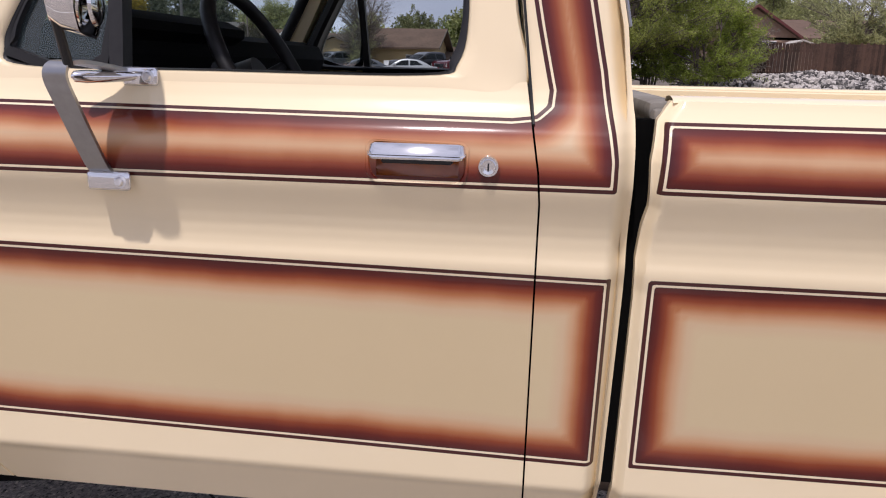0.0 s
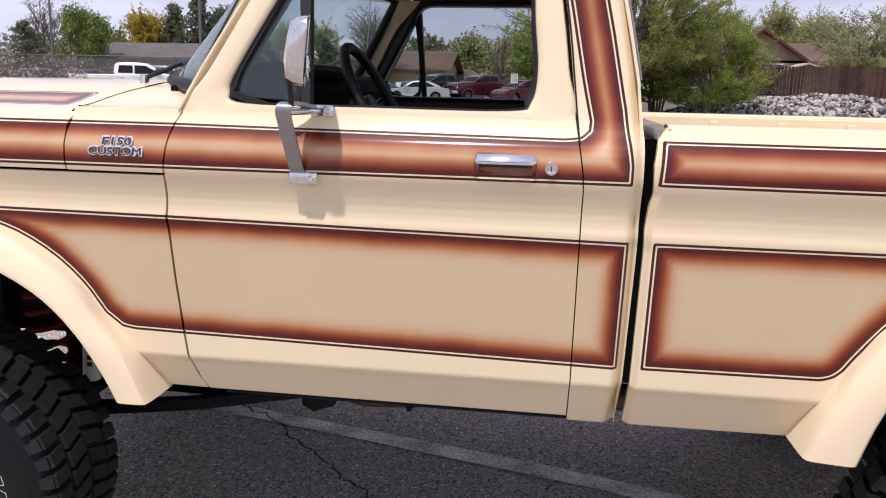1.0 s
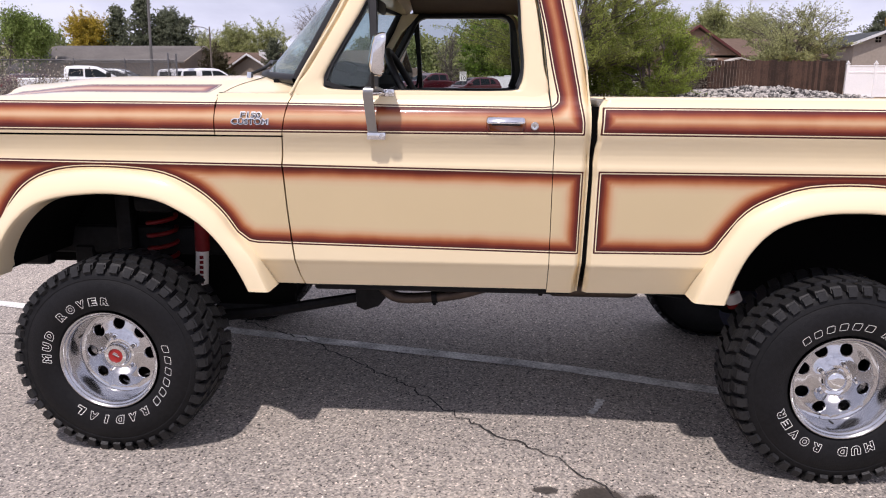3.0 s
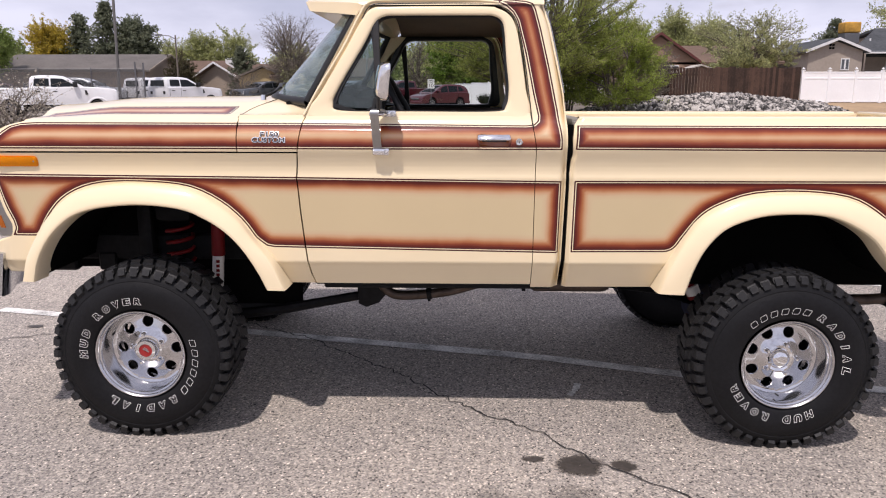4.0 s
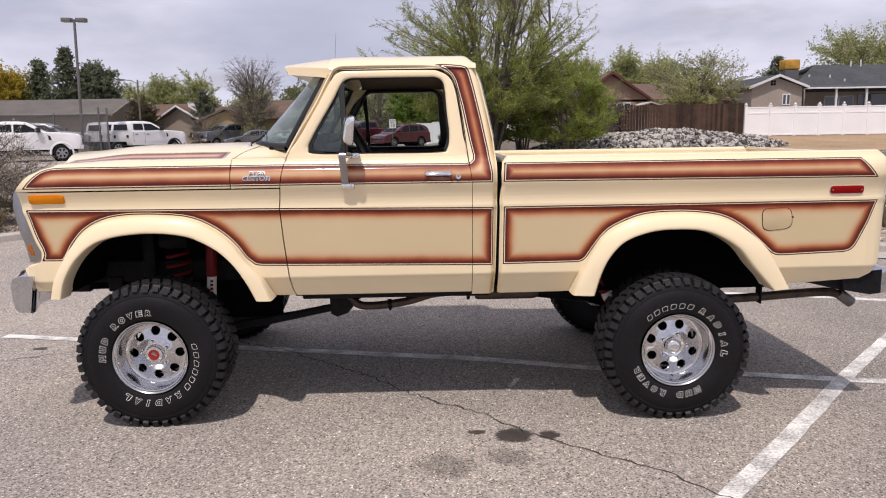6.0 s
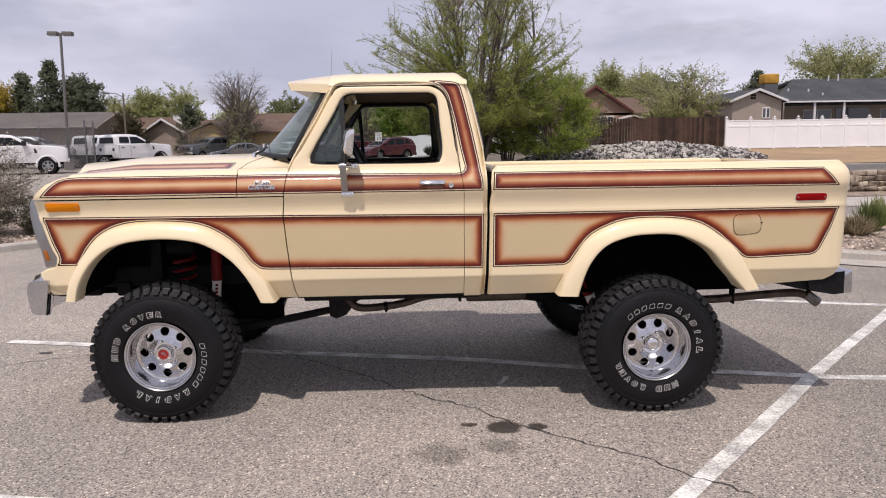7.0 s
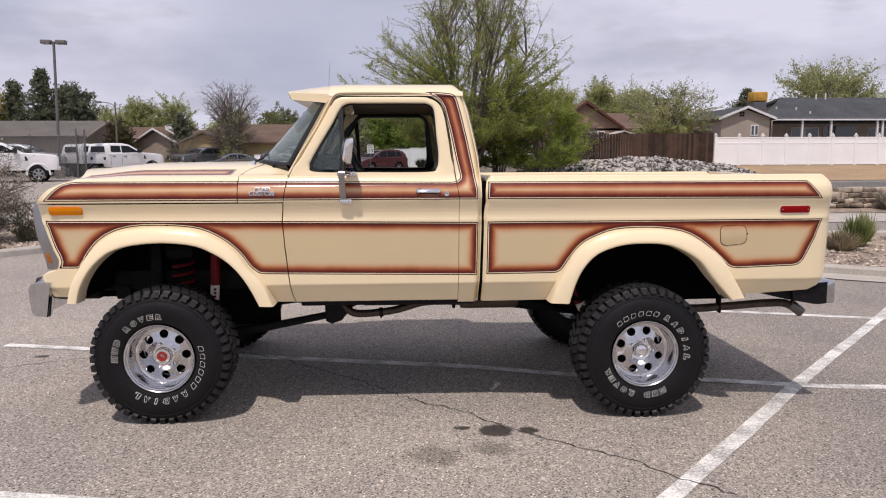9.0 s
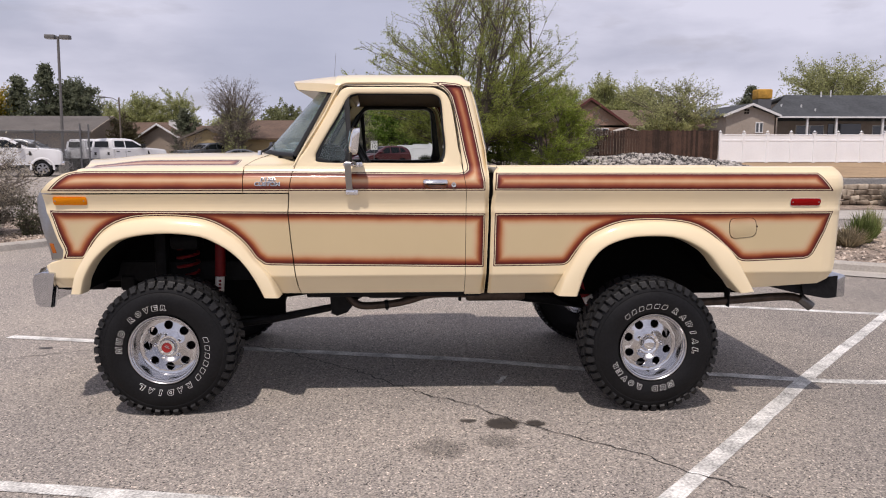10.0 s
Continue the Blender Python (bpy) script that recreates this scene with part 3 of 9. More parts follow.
def skin(x0, x1, z0, z1, head=None, tail=None, low=None, y_of=None, step=0.0125, lip=0.022, dense=()):
    """One pressed panel of the flank, trimmed by its front and rear edges and its lower edge, with folded edges."""
    bm = bmesh.new()
    xs = list(np.linspace(x0, x1, max(3, int((x1 - x0) / step))))
    for a, b, fine_step in dense:
        xs = [x for x in xs if not a < x < b] + list(np.arange(a, b, fine_step))
    xs = sorted(xs)
    grid = []
    for z in flank_rows(z0, z1):
        row = []
        for x in xs:
            xx = x
            if head:
                xx = max(xx, head(z))
            if tail:
                xx = min(xx, tail(z))
            zz = z
            if low:
                zz = max(z, min(low(xx), z1 - 0.01))
            row.append(bm.verts.new((xx, (y_of or (lambda a, b: FLANK(b)))(xx, zz), zz)))
        grid.append(row)
    for a, b in zip(grid, grid[1:]):
        for i in range(len(a) - 1):
            bm.faces.new((a[i], a[i + 1], b[i + 1], b[i]))
    bmesh.ops.remove_doubles(bm, verts=bm.verts, dist=1e-4)
    bmesh.ops.dissolve_degenerate(bm, dist=1e-5, edges=bm.edges)
    edge = [e for e in bm.edges if len(e.link_faces) == 1]
    r = bmesh.ops.extrude_edge_only(bm, edges=edge)
    for v in (g for g in r["geom"] if isinstance(g, bmesh.types.BMVert)):
        v.co.y += lip
    return bm


def mirrored(ob, name=None):
    """The same part for the other flank."""
    me = ob.data.copy()
    co = np.empty(len(me.vertices) * 3)
    me.vertices.foreach_get("co", co)
    co[1::3] = 2 * YC - co[1::3]
    me.vertices.foreach_set("co", co)
    me.flip_normals()
    o = new(name or ob.name.split(".")[0], me)
    o.parent = ob.parent
    if "label" in ob:
        o["label"] = ob["label"]
    return o


truck = thing("pickup_truck", "lifted cream 1970s pickup truck with burnt-orange faded stripes, parked on asphalt", "pickup truck")

# ---- flanks
nose = table([(-2.23, 0.07), (-2.17, 0.03), (-2.11, 0.006), (-2.03, 0.0), (0, 0)])
tailin = table([(0, 0), (2.60, 0.0), (2.66, 0.012), (2.70, 0.035), (2.73, 0.075)])
FRONT_EDGE = table([(0.74, -2.125), (0.80, -2.160), (0.88, -2.200), (0.905, -2.200), (0.935, -2.105), (0.955, -2.088), (1.0, -2.082), (1.05, -2.106), (1.125, -2.136), (1.24, -2.178), (1.335, -2.192)])
TAIL_EDGE = table([(0.74, 2.60), (0.775, 2.662), (0.85, 2.692), (0.98, 2.718), (1.12, 2.731), (1.27, 2.733), (1.377, 2.726), (1.43, 2.706), (1.462, 2.685), (1.49, 2.65)])


def f_low(x):
    return max(F_ARCH(x) if -1.99 < x < -0.87 else 0, float(np.interp(x, [-2.13, -1.96, -0.86, -0.68], [0.775, 0.752, 0.715, 0.713])))


def b_low(x):
    return max(R_ARCH(x) if 0.99 < x < 2.05 else 0, float(np.interp(x, [0.48, 0.93, 2.18, 2.60, 2.67], [0.700, 0.703, 0.722, 0.750, 0.785])))


fender = part("front_fender", skin(-2.21, -0.68, 0.70, 1.335, FRONT_EDGE, lambda z: DOOR_HEAD(z) - 0.0065, f_low, lambda x, z: FLANK(z) + nose(x)), PAINT, truck)
lay_stripes(fender, SIDE_OUTLINES)
door_near = part("door", skin(-0.745, 0.34, 0.712, 1.512, DOOR_HEAD, DOOR_TAIL), PAINT, truck, "cream door with faded brown stripe panels")
lay_stripes(door_near, SIDE_OUTLINES)
corner_y = lambda x, z: FLANK(z) + 0.035 * smooth01(CAB_TAIL(z) - 0.035, CAB_TAIL(z), x)
corner = part("cab_corner", skin(0.17, 0.48, 0.695, 1.985, lambda z: DOOR_TAIL(z) + 0.0032, CAB_TAIL, None, corner_y, 0.0045), PAINT, truck)
lay_stripes(corner, SIDE_OUTLINES)
BED_HEAD = table([(0.69, 0.482), (1.18, 0.494), (1.24, 0.492), (1.30, 0.497), (1.33, 0.503), (1.40, 0.500), (1.46, 0.508), (1.49, 0.53)])


def bed_flank_y(x, z):
    head = BED_HEAD(z)
    return FLANK(min(z, 1.489)) * 0.92 + tailin(x) + 0.02 * (1 - smooth01(head, head + 0.018, x))


bed_side = part("bed_side", skin(0.48, 2.735, 0.70, 1.489, BED_HEAD, TAIL_EDGE, b_low, bed_flank_y, dense=((0.485, 0.56, 0.0045), (2.50, 2.66, 0.006))), PAINT, truck, "cream bed side with faded brown stripe panels")
lay_stripes(bed_side, SIDE_OUTLINES)
for ob in (fender, corner, bed_side):
    o = mirrored(ob)
    lay_stripes(o, SIDE_OUTLINES)
    if ob is bed_side:
        o.location.z = -0.022
door_far = mirrored(door_near)

# top rail of the bed, its inner walls, floor and ends
for s in (0, 1):
    def yy(v):
        return v if s == 0 else 2 * YC - v
    bm = bmesh.new()
    loft(bm, [[(x, yy(p), z - 0.022 * s) for p, z in ((0.012, 1.486), (0.022, 1.492), (0.045, 1.496), (0.085, 1.494), (0.094, 1.486), (0.096, 1.455))] for x in
              [0.530, 0.56] + list(np.linspace(0.7, 2.60, 12)) + [2.65]])
    rail = part("bed_rail", bm, PAINT, truck)
    lay_stripes(rail, [])
    bm = bmesh.new()
    box(bm, 0.53, 2.66, min(yy(0.093), yy(0.115)), max(yy(0.093), yy(0.115)), 1.125, 1.46, 0.004)
    for x in np.linspace(0.7, 2.5, 7):
        box(bm, x - 0.02, x + 0.02, min(yy(0.112), yy(0.125)), max(yy(0.112), yy(0.125)), 1.135, 1.44, 0.004)
    w = part("bed_inner_wall", bm, PAINT, truck)
    lay_stripes(w, [])
bm = bmesh.new()
box(bm, 0.50, 2.66, 0.53, 1.37, 0.985, 1.0, 0.003)
for y0, y1 in ((0.1, 0.528), (1.372, 1.8)):
    box(bm, 0.50, 0.93, y0, y1, 0.985, 1.0, 0.003)
    box(bm, 2.12, 2.66, y0, y1, 0.985, 1.0, 0.003)
    box(bm, 0.95, 2.10, y0, y1 + (0.016 if y0 < 1 else 0), 1.125, 1.135, 0.003)
    yi = 0.534 if y0 < 1 else 1.358
    box(bm, 0.95, 2.10, yi, yi + 0.008, 0.985, 1.128, 0.002)
    for xe in (0.93, 2.10):
        box(bm, xe, xe + 0.02, y0, y1 + 0.005, 0.985, 1.132, 0.002)
for y in np.linspace(0.58, 1.32, 7):
    box(bm, 0.52, 2.65, y - 0.03, y + 0.03, 1.0, 1.012, 0.004)
lay_stripes(part("bed_floor", bm, PAINT, truck), [])
bm = bmesh.new()
box(bm, 0.505, 0.535, 0.03, 1.87, 0.80, 1.475, 0.008, 2)
box(bm, 0.50, 0.56, 0.06, 1.84, 1.455, 1.486, 0.010, 2)
part("bed_front_panel", bm, SHADED_GREY, truck, "dull grey bed front panel")
bm = bmesh.new()
box(bm, 2.665, 2.725, 0.11, 1.79, 0.86, 1.466, 0.014, 2)
box(bm, 2.655, 2.70, 0.11, 1.79, 1.45, 1.474, 0.010, 2)
lay_stripes(part("tailgate", bm, PAINT, truck), [])
for x0, x1, y0, z0, z1 in ((0.465, 0.515, 0.03, 0.83, 1.46), (0.30, 0.36, 0.045, 0.83, 1.47), (-0.76, -0.66, 0.035, 0.83, 1.45), (-2.10, -0.60, 0.03, 1.325, 1.35)):
    bm = bmesh.new()
    box(bm, x0, x1, y0, 0.06, z0, z1)
    part("gap_filler", bm, DARK_HOLE, truck)

# ---- wheel-arch flares
FLARE_F_IN = [(-1.965, 0.745), (-1.938, 0.844), (-1.875, 0.950), (-1.790, 1.032), (-1.709, 1.073), (-1.593, 1.098), (-1.428, 1.107), (-1.264, 1.088), (-1.167, 1.050), (-1.069, 0.987), (-0.989, 0.900), (-0.926, 0.796), (-0.886, 0.712)]
FLARE_F_OUT = [(-2.030, 0.745), (-2.004, 0.860), (-1.950, 0.968), (-1.893, 1.048), (-1.825, 1.118), (-1.728, 1.171), (-1.50, 1.198), (-1.238, 1.174), (-1.108, 1.111), (-1.012, 1.032), (-0.945, 0.940), (-0.862, 0.845), (-0.800, 0.708)]
FLARE_R_IN = [(1.018, 0.702), (1.054, 0.820), (1.105, 0.925), (1.191, 1.012), (1.331, 1.063), (1.472, 1.075), (1.614, 1.067), (1.722, 1.031), (1.832, 0.962), (1.915, 0.862), (1.996, 0.771), (2.048, 0.712)]
FLARE_R_OUT = [(0.896, 0.705), (0.945, 0.830), (1.020, 0.962), (1.095, 1.055), (1.25, 1.136), (1.46, 1.160), (1.66, 1.153), (1.80, 1.113), (1.93, 1.032), (2.02, 0.946), (2.085, 0.830), (2.145, 0.720)]


def flare(inner, outer, label):
    a, b = curve_through(inner, 5), curve_through(outer, 5)
    bm = bmesh.new()
    rows = []
    for p, q in zip(a, b):
        def mid(t):
            return p.lerp(q, t)
        foot = 1 - smooth01(0.72, 0.98, p.y)
        base = FLANK(max(q.y, 0.86)) - 0.003
        rise = 0.078 - 0.004 * foot
        rows.append([(mid(t).x, y, mid(t).y) for t, y in (
            (-0.08, 0.03), (-0.06, -0.03), (-0.045, base - rise * 0.70), (-0.02, base - rise * 0.90), (0.04, base - rise * 0.985), (0.13, base - rise), (0.22, base - rise * (0.975 + 0.02 * foot)),
            (0.40, base - rise * (0.90 + 0.08 * foot)), (0.60, base - rise * (0.78 + 0.17 * foot)), (0.80, base - rise * (0.63 + 0.28 * foot)), (0.90, base - rise * (0.52 + 0.34 * foot)),
            (0.945, base - rise * (0.40 + 0.34 * foot)), (0.975, base - rise * (0.20 + 0.24 * foot)), (1.0, FLANK(q.y) + 0.002))])
    rr = loft(bm, rows)
    for end in (rr[0], rr[-1]):
        try:
            bm.faces.new(end)
        except ValueError:
            pass
    ob = part("wheel_arch_flare", bm, PAINT, truck, label, sharp=0.5)
    lay_stripes(ob, [])
    lay_stripes(mirrored(ob), [])


flare(FLARE_F_IN, FLARE_F_OUT, "cream front wheel-arch flare")
flare(FLARE_R_IN, FLARE_R_OUT, "cream rear wheel-arch flare")


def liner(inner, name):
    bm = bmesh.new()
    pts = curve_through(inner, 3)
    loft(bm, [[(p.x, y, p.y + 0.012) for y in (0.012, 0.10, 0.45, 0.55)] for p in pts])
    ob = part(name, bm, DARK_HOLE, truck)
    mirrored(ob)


# the wells' shade is put into the black of these liners and panels
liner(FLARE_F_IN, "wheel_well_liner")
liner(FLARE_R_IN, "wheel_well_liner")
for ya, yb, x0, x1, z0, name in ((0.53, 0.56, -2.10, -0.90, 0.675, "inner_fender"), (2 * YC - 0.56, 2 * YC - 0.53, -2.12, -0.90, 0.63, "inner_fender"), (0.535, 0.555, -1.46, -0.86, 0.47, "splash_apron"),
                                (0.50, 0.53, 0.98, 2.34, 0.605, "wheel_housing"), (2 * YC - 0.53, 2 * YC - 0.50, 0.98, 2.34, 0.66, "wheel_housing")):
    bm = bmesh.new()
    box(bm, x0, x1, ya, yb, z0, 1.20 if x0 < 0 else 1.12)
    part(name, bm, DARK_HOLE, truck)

# ---- hood: sides folded down to the flank, a broad raised top
HOOD_TIP = table([(1.34, -2.188), (1.36, -2.176), (1.40, -2.138), (1.43, -2.100), (1.46, -2.035), (1.475, -1.975)])


def hood_section():
    """Cross-section of the hood, from its side edge to its middle."""
    side = [(1.343, FLANK(1.343)), (1.36, FLANK(1.36)), (1.385, FLANK(1.385)), (1.41, FLANK(1.41)), (1.435, FLANK(1.435)), (1.455, -0.024), (1.470, -0.010), (1.482, 0.012)]
    top = [(1.492, 0.04), (1.500, 0.075), (1.508, 0.115), (1.517, 0.155), (1.526, 0.195), (1.535, 0.235), (1.544, 0.275), (1.549, 0.33), (1.554, 0.45), (1.560, 0.65), (1.563, 0.95)]
    return side + top


us = list(np.linspace(0, 0.10, 10)) + list(np.linspace(0.115, 1, 62))
sec = hood_section()
fine = []
for (z0, y0), (z1, y1) in zip(sec, sec[1:]):
    k = 5 if y1 < 0.3 else 3
    fine += [(z0 + (z1 - z0) * i / k, y0 + (y1 - y0) * i / k) for i in range(k)]
fine.append(sec[-1])
rows = []
for u in us:
    row = []
    for z, y in fine:
        tip = HOOD_TIP(z) if z < 1.475 else -1.975 - 0.20 * smooth01(0.012, 0.9, y)
        tip = min(tip, -1.965)
        x = tip + (-1.003 - tip) * u
        drop = 0.0
        if z > 1.482:
            drop = 0.034 * (1 - smooth01(0.0, 0.40, u)) * smooth01(0.0, 0.25, y) + 0.006 * (1 - u) - 0.016 * smooth01(0.12, 0.5, y)
            z = z - drop + 0.004 * smooth01(0.3, 1, u)
        row.append((x, y + nose(x) * 0.6, z))
    rows.append(row)
bm = bmesh.new()
far = [[(x, 2 * YC - y, z) for x, y, z in row[:-1]][::-1] for row in rows]
loft(bm, [a + b for a, b in zip(rows, far)])
edge = [e for e in bm.edges if len(e.link_faces) == 1]
r = bmesh.ops.extrude_edge_only(bm, edges=edge)
for v in (g for g in r["geom"] if isinstance(g, bmesh.types.BMVert)):
    v.co.z -= 0.02 if v.co.z > 1.36 else 0.0
    v.co.y += 0.018 if v.co.y < YC else -0.018
lip = []
for x, y, z in [p for p in rows[0] if p[1] > 0.0] + [p for p in far[0] if p[1] < 2 * YC]:
    lip.append([(x + 0.004, y, z - 0.002), (x - 0.45 * (x + 2.19), y, 1.352 + 0.62 * (z - 1.352)), (x - 0.8 * (x + 2.19), y, 1.352 + 0.25 * (z - 1.352)), (-2.186, y, 1.35)])
hood = part("hood", bm, PAINT, truck, "long cream hood with a faded brown stripe along each edge", sharp=0.8)
co = np.empty(len(hood.data.vertices) * 3)
hood.data.vertices.foreach_get("co", co)
co = co.reshape(-1, 3)
side_y = np.where(co[:, 1] > YC, 2 * YC - co[:, 1], co[:, 1])
d_side = np.where(co[:, 2] < 1.4895, np.maximum.reduce([inside_by(co[:, 0], along(co[:, 2]), p) for p in FLAT_OUTLINES]), -0.2)
d_side = np.where(side_y > 0.02, -0.2, d_side)
d_top = np.where(side_y > 0.05, inside_by(co[:, 0], side_y, HOOD_OUTLINES[0]), -0.2)
at = hood.data.attributes.new("stripe", "FLOAT", "POINT")
at.data.foreach_set("value", np.maximum(d_side, d_top).astype(np.float32))

bm = bmesh.new()
loft(bm, lip)
lay_stripes(part("hood_nose", bm, PAINT, truck, sharp=0.9), [])

# cowl: the sides below, the top between hood and windscreen
def screen_base(y):
    t = abs(y - YC) / 0.85
    return -0.985 + 0.295 * min(t, 1.05) ** 3.6


half = [(FLANK(z), z) for z in np.arange(1.342, 1.5035, 0.0062)] + [(y, 1.504 + 0.060 * smooth01(0.03, 0.30, y) + 0.014 * smooth01(0.2, 0.5, y)) for y in (0.042, 0.05, 0.06, 0.075, 0.10, 0.13, 0.17, 0.22, 0.30, 0.42, 0.6, 0.78, YC)]
rows = []
for u in np.linspace(0, 1, 26):
    row = []
    for y, z in half:
        back = DOOR_HEAD(z) - 0.005 if y < 0.04 else max(-0.985, min(-0.64, screen_base(y) + 0.05))
        row.append((-0.998 + (back + 0.998) * u, y, z))
    rows.append(row)
bm = bmesh.new()
loft(bm, [a + [(x, 2 * YC - y, z) for x, y, z in a[:-1]][::-1] for a in rows])
bmesh.ops.remove_doubles(bm, verts=bm.verts, dist=1e-5)
edge = [e for e in bm.edges if len(e.link_faces) == 1]
r = bmesh.ops.extrude_edge_only(bm, edges=edge)
for v in (g for g in r["geom"] if isinstance(g, bmesh.types.BMVert)):
    v.co.y += 0.02 if v.co.y < YC else -0.02
    v.co.z -= 0.008 if v.co.z > 1.36 else 0.0
cowl = part("cowl_panel", bm, PAINT, truck, "cream cowl below the windscreen", sharp=0.9)
lay_stripes(cowl, SIDE_OUTLINES)

# ---- front end: grille shell, headlamp bezel, bumper
bm = bmesh.new()
prof = [(-2.175, 1.352), (-2.222, 1.345), (-2.238, 1.305), (-2.236, 1.255), (-2.226, 1.18), (-2.212, 1.105), (-2.192, 1.045), (-2.180, 0.99), (-2.174, 0.935), (-2.07, 0.94), (-2.07, 1.30)]
prism(bm, prof, "y", 0.035, 2 * YC - 0.035, 0.008)
shell = part("grille_surround", bm, BRUSHED, truck, "bright metal grille and headlamp surround")
bm = bmesh.new()
prism(bm, [(-2.164, 0.978), (-2.140, 0.977), (-2.157, 1.036), (-2.180, 1.038)], "y", 0.032, 0.14, 0.002)
part("turn_signal", bm, DULL_AMBER, shell, "amber turn signal")
bm = bmesh.new()
for i in range(3):
    for j in range(12):
        box(bm, -2.198, -2.186, 0.48 + j * 0.08, 0.54 + j * 0.08, 1.05 + 0.085 * i, 1.12 + 0.085 * i, 0.003)
part("grille_insert", bm, BLACK, shell)
for y in (0.27, 2 * YC - 0.27):
    bm = bmesh.new()
    lathe(bm, [(0.0, -0.022), (0.05, -0.02), (0.085, -0.006), (0.09, 0.01)], 24)
    for v in bm.verts:
        v.co = Vector((-2.19 + v.co.y, y + v.co.x, 1.17 + v.co.z))
    part("headlamp", bm, CLEAR_GLASS, shell)
bm = bmesh.new()
prism(bm, [(-2.09, 0.945), (-2.17, 0.925), (-2.206, 0.903), (-2.204, 0.880), (-2.165, 0.80), (-2.14, 0.765), (-2.05, 0.765)], "y", 0.03, 2 * YC - 0.03, 0.010)
lay_stripes(part("front_valance", bm, PAINT, truck), [])
bm = bmesh.new()
rows = []
for y in [0.035, 0.06, 0.12, 0.25, 0.6, YC]:
    s = 0.085 * (1 - smooth01(0.03, 0.30, y))
    rows.append([(x + s, y, z) for x, z in ((-2.228, 0.862), (-2.31, 0.866), (-2.352, 0.852), (-2.366, 0.825), (-2.366, 0.79), (-2.362, 0.725), (-2.352, 0.672), (-2.33, 0.652), (-2.262, 0.648))])
rows = rows + [[(x, 2 * YC - y, z) for x, y, z in r] for r in rows[:-1]][::-1]
def bumper_end(y, k):
    return [(-2.235 + (x + 2.235) * k, y, 0.752 + (z - 0.752) * (0.4 + 0.6 * k)) for x, _, z in rows[0]]


ends = [bumper_end(0.002, 0.94), bumper_end(0.010, 0.99)]
rows = ends + rows + [[(x, 2 * YC - y, z) for x, y, z in r] for r in ends[::-1]]
loft(bm, rows, close=True, caps=True)
part("front_bumper", bm, BUMPER_CHROME, truck, "chrome front bumper", sharp=0.9)
for y in (0.40, 2 * YC - 0.40):
    bm = bmesh.new()
    box(bm, -2.27, -2.0, y - 0.03, y + 0.03, 0.69, 0.80, 0.01)
    part("bumper_bracket", bm, CHASSIS, truck)

bm = bmesh.new()
seam = curve_through([(-1.0005, 0.004, 0), (-0.994, 0.05, 0), (-0.984, 0.12, 0), (-0.955, 0.18, 0), (-0.914, 0.24, 0), (-0.895, 0.30, 0), (-0.893, 0.345, 0)], 5)
pipe(bm, [(p.x, p.y, (1.504 if p.y > 0.03 else 1.490 + 0.5 * p.y) + 0.060 * smooth01(0.03, 0.30, p.y) + 0.014 * smooth01(0.2, 0.5, p.y)) for p in seam], 0.0017, 6)
part("hood_seam", bm, DARK_HOLE, truck, "dark gap behind the hood")

# ---- marker lamps, fuel door, badge
def lamp(name, x0, x1, z0, z1, y, material, label):
    bm = bmesh.new()
    prism(bm, rounded([(x0 - 0.003, z0 - 0.003), (x1 + 0.003, z0 - 0.003), (x1 + 0.003, z1 + 0.003), (x0 - 0.003, z1 + 0.003)], 0.014), "y", y - 0.005, y + 0.02, 0.001)
    for v in bm.verts:
        v.co.y += FLANK(v.co.z)
    base = part(name, bm, CHROME if material is RED_LENS else material, truck, label)
    bm = bmesh.new()
    prism(bm, rounded([(x0 + 0.001, z0 + 0.001), (x1 - 0.001, z0 + 0.001), (x1 - 0.001, z1 - 0.001), (x0 + 0.001, z1 - 0.001)], 0.013), "y", y - 0.012, y - 0.003, 0.004)
    for v in bm.verts:
        v.co.y += FLANK(v.co.z)
    part("lens", bm, material, base)
    for x in (x0 + 0.012, x1 - 0.012):
        bm = bmesh.new()
        lathe(bm, [(0, -0.0145), (0.004, -0.014), (0.004, -0.008)], 10, (x, y + FLANK((z0 + z1) / 2), (z0 + z1) / 2))
        part("screw", bm, BRUSHED, base)


lamp("side_marker", -2.112, -1.922, 1.275, 1.318, 0.002, AMBER, "amber side marker lamp")
lamp("rear_marker", 2.366, 2.556, 1.252, 1.296, 0.004, RED_LENS, "red side marker lamp")
bm = bmesh.new()
out = rounded([(1.986, 1.172), (2.152, 1.176), (2.162, 1.062), (1.996, 1.046)], 0.04)
prism(bm, out, "y", -0.0145, 0.0, 0.002)
fuel = part("fuel_door", bm, PAINT, truck, "tan fuel filler door")
lay_stripes(fuel, SIDE_OUTLINES)
bm = bmesh.new()
ring_o = [Vector((x, z)) for x, z in out]
c = sum(ring_o, Vector((0, 0))) / len(ring_o)
loft(bm, [[(c.x + (p.x - c.x) * k, y, c.y + (p.y - c.y) * k) for p in ring_o] for k, y in ((0.995, -0.0125), (1.045, -0.0118))], close=True)
part("seam", bm, DARK_HOLE, fuel)
bm = bmesh.new()
box(bm, 2.155, 2.168, -0.016, -0.008, 1.118, 1.128, 0.002)
part("finger_tab", bm, PAINT, fuel)


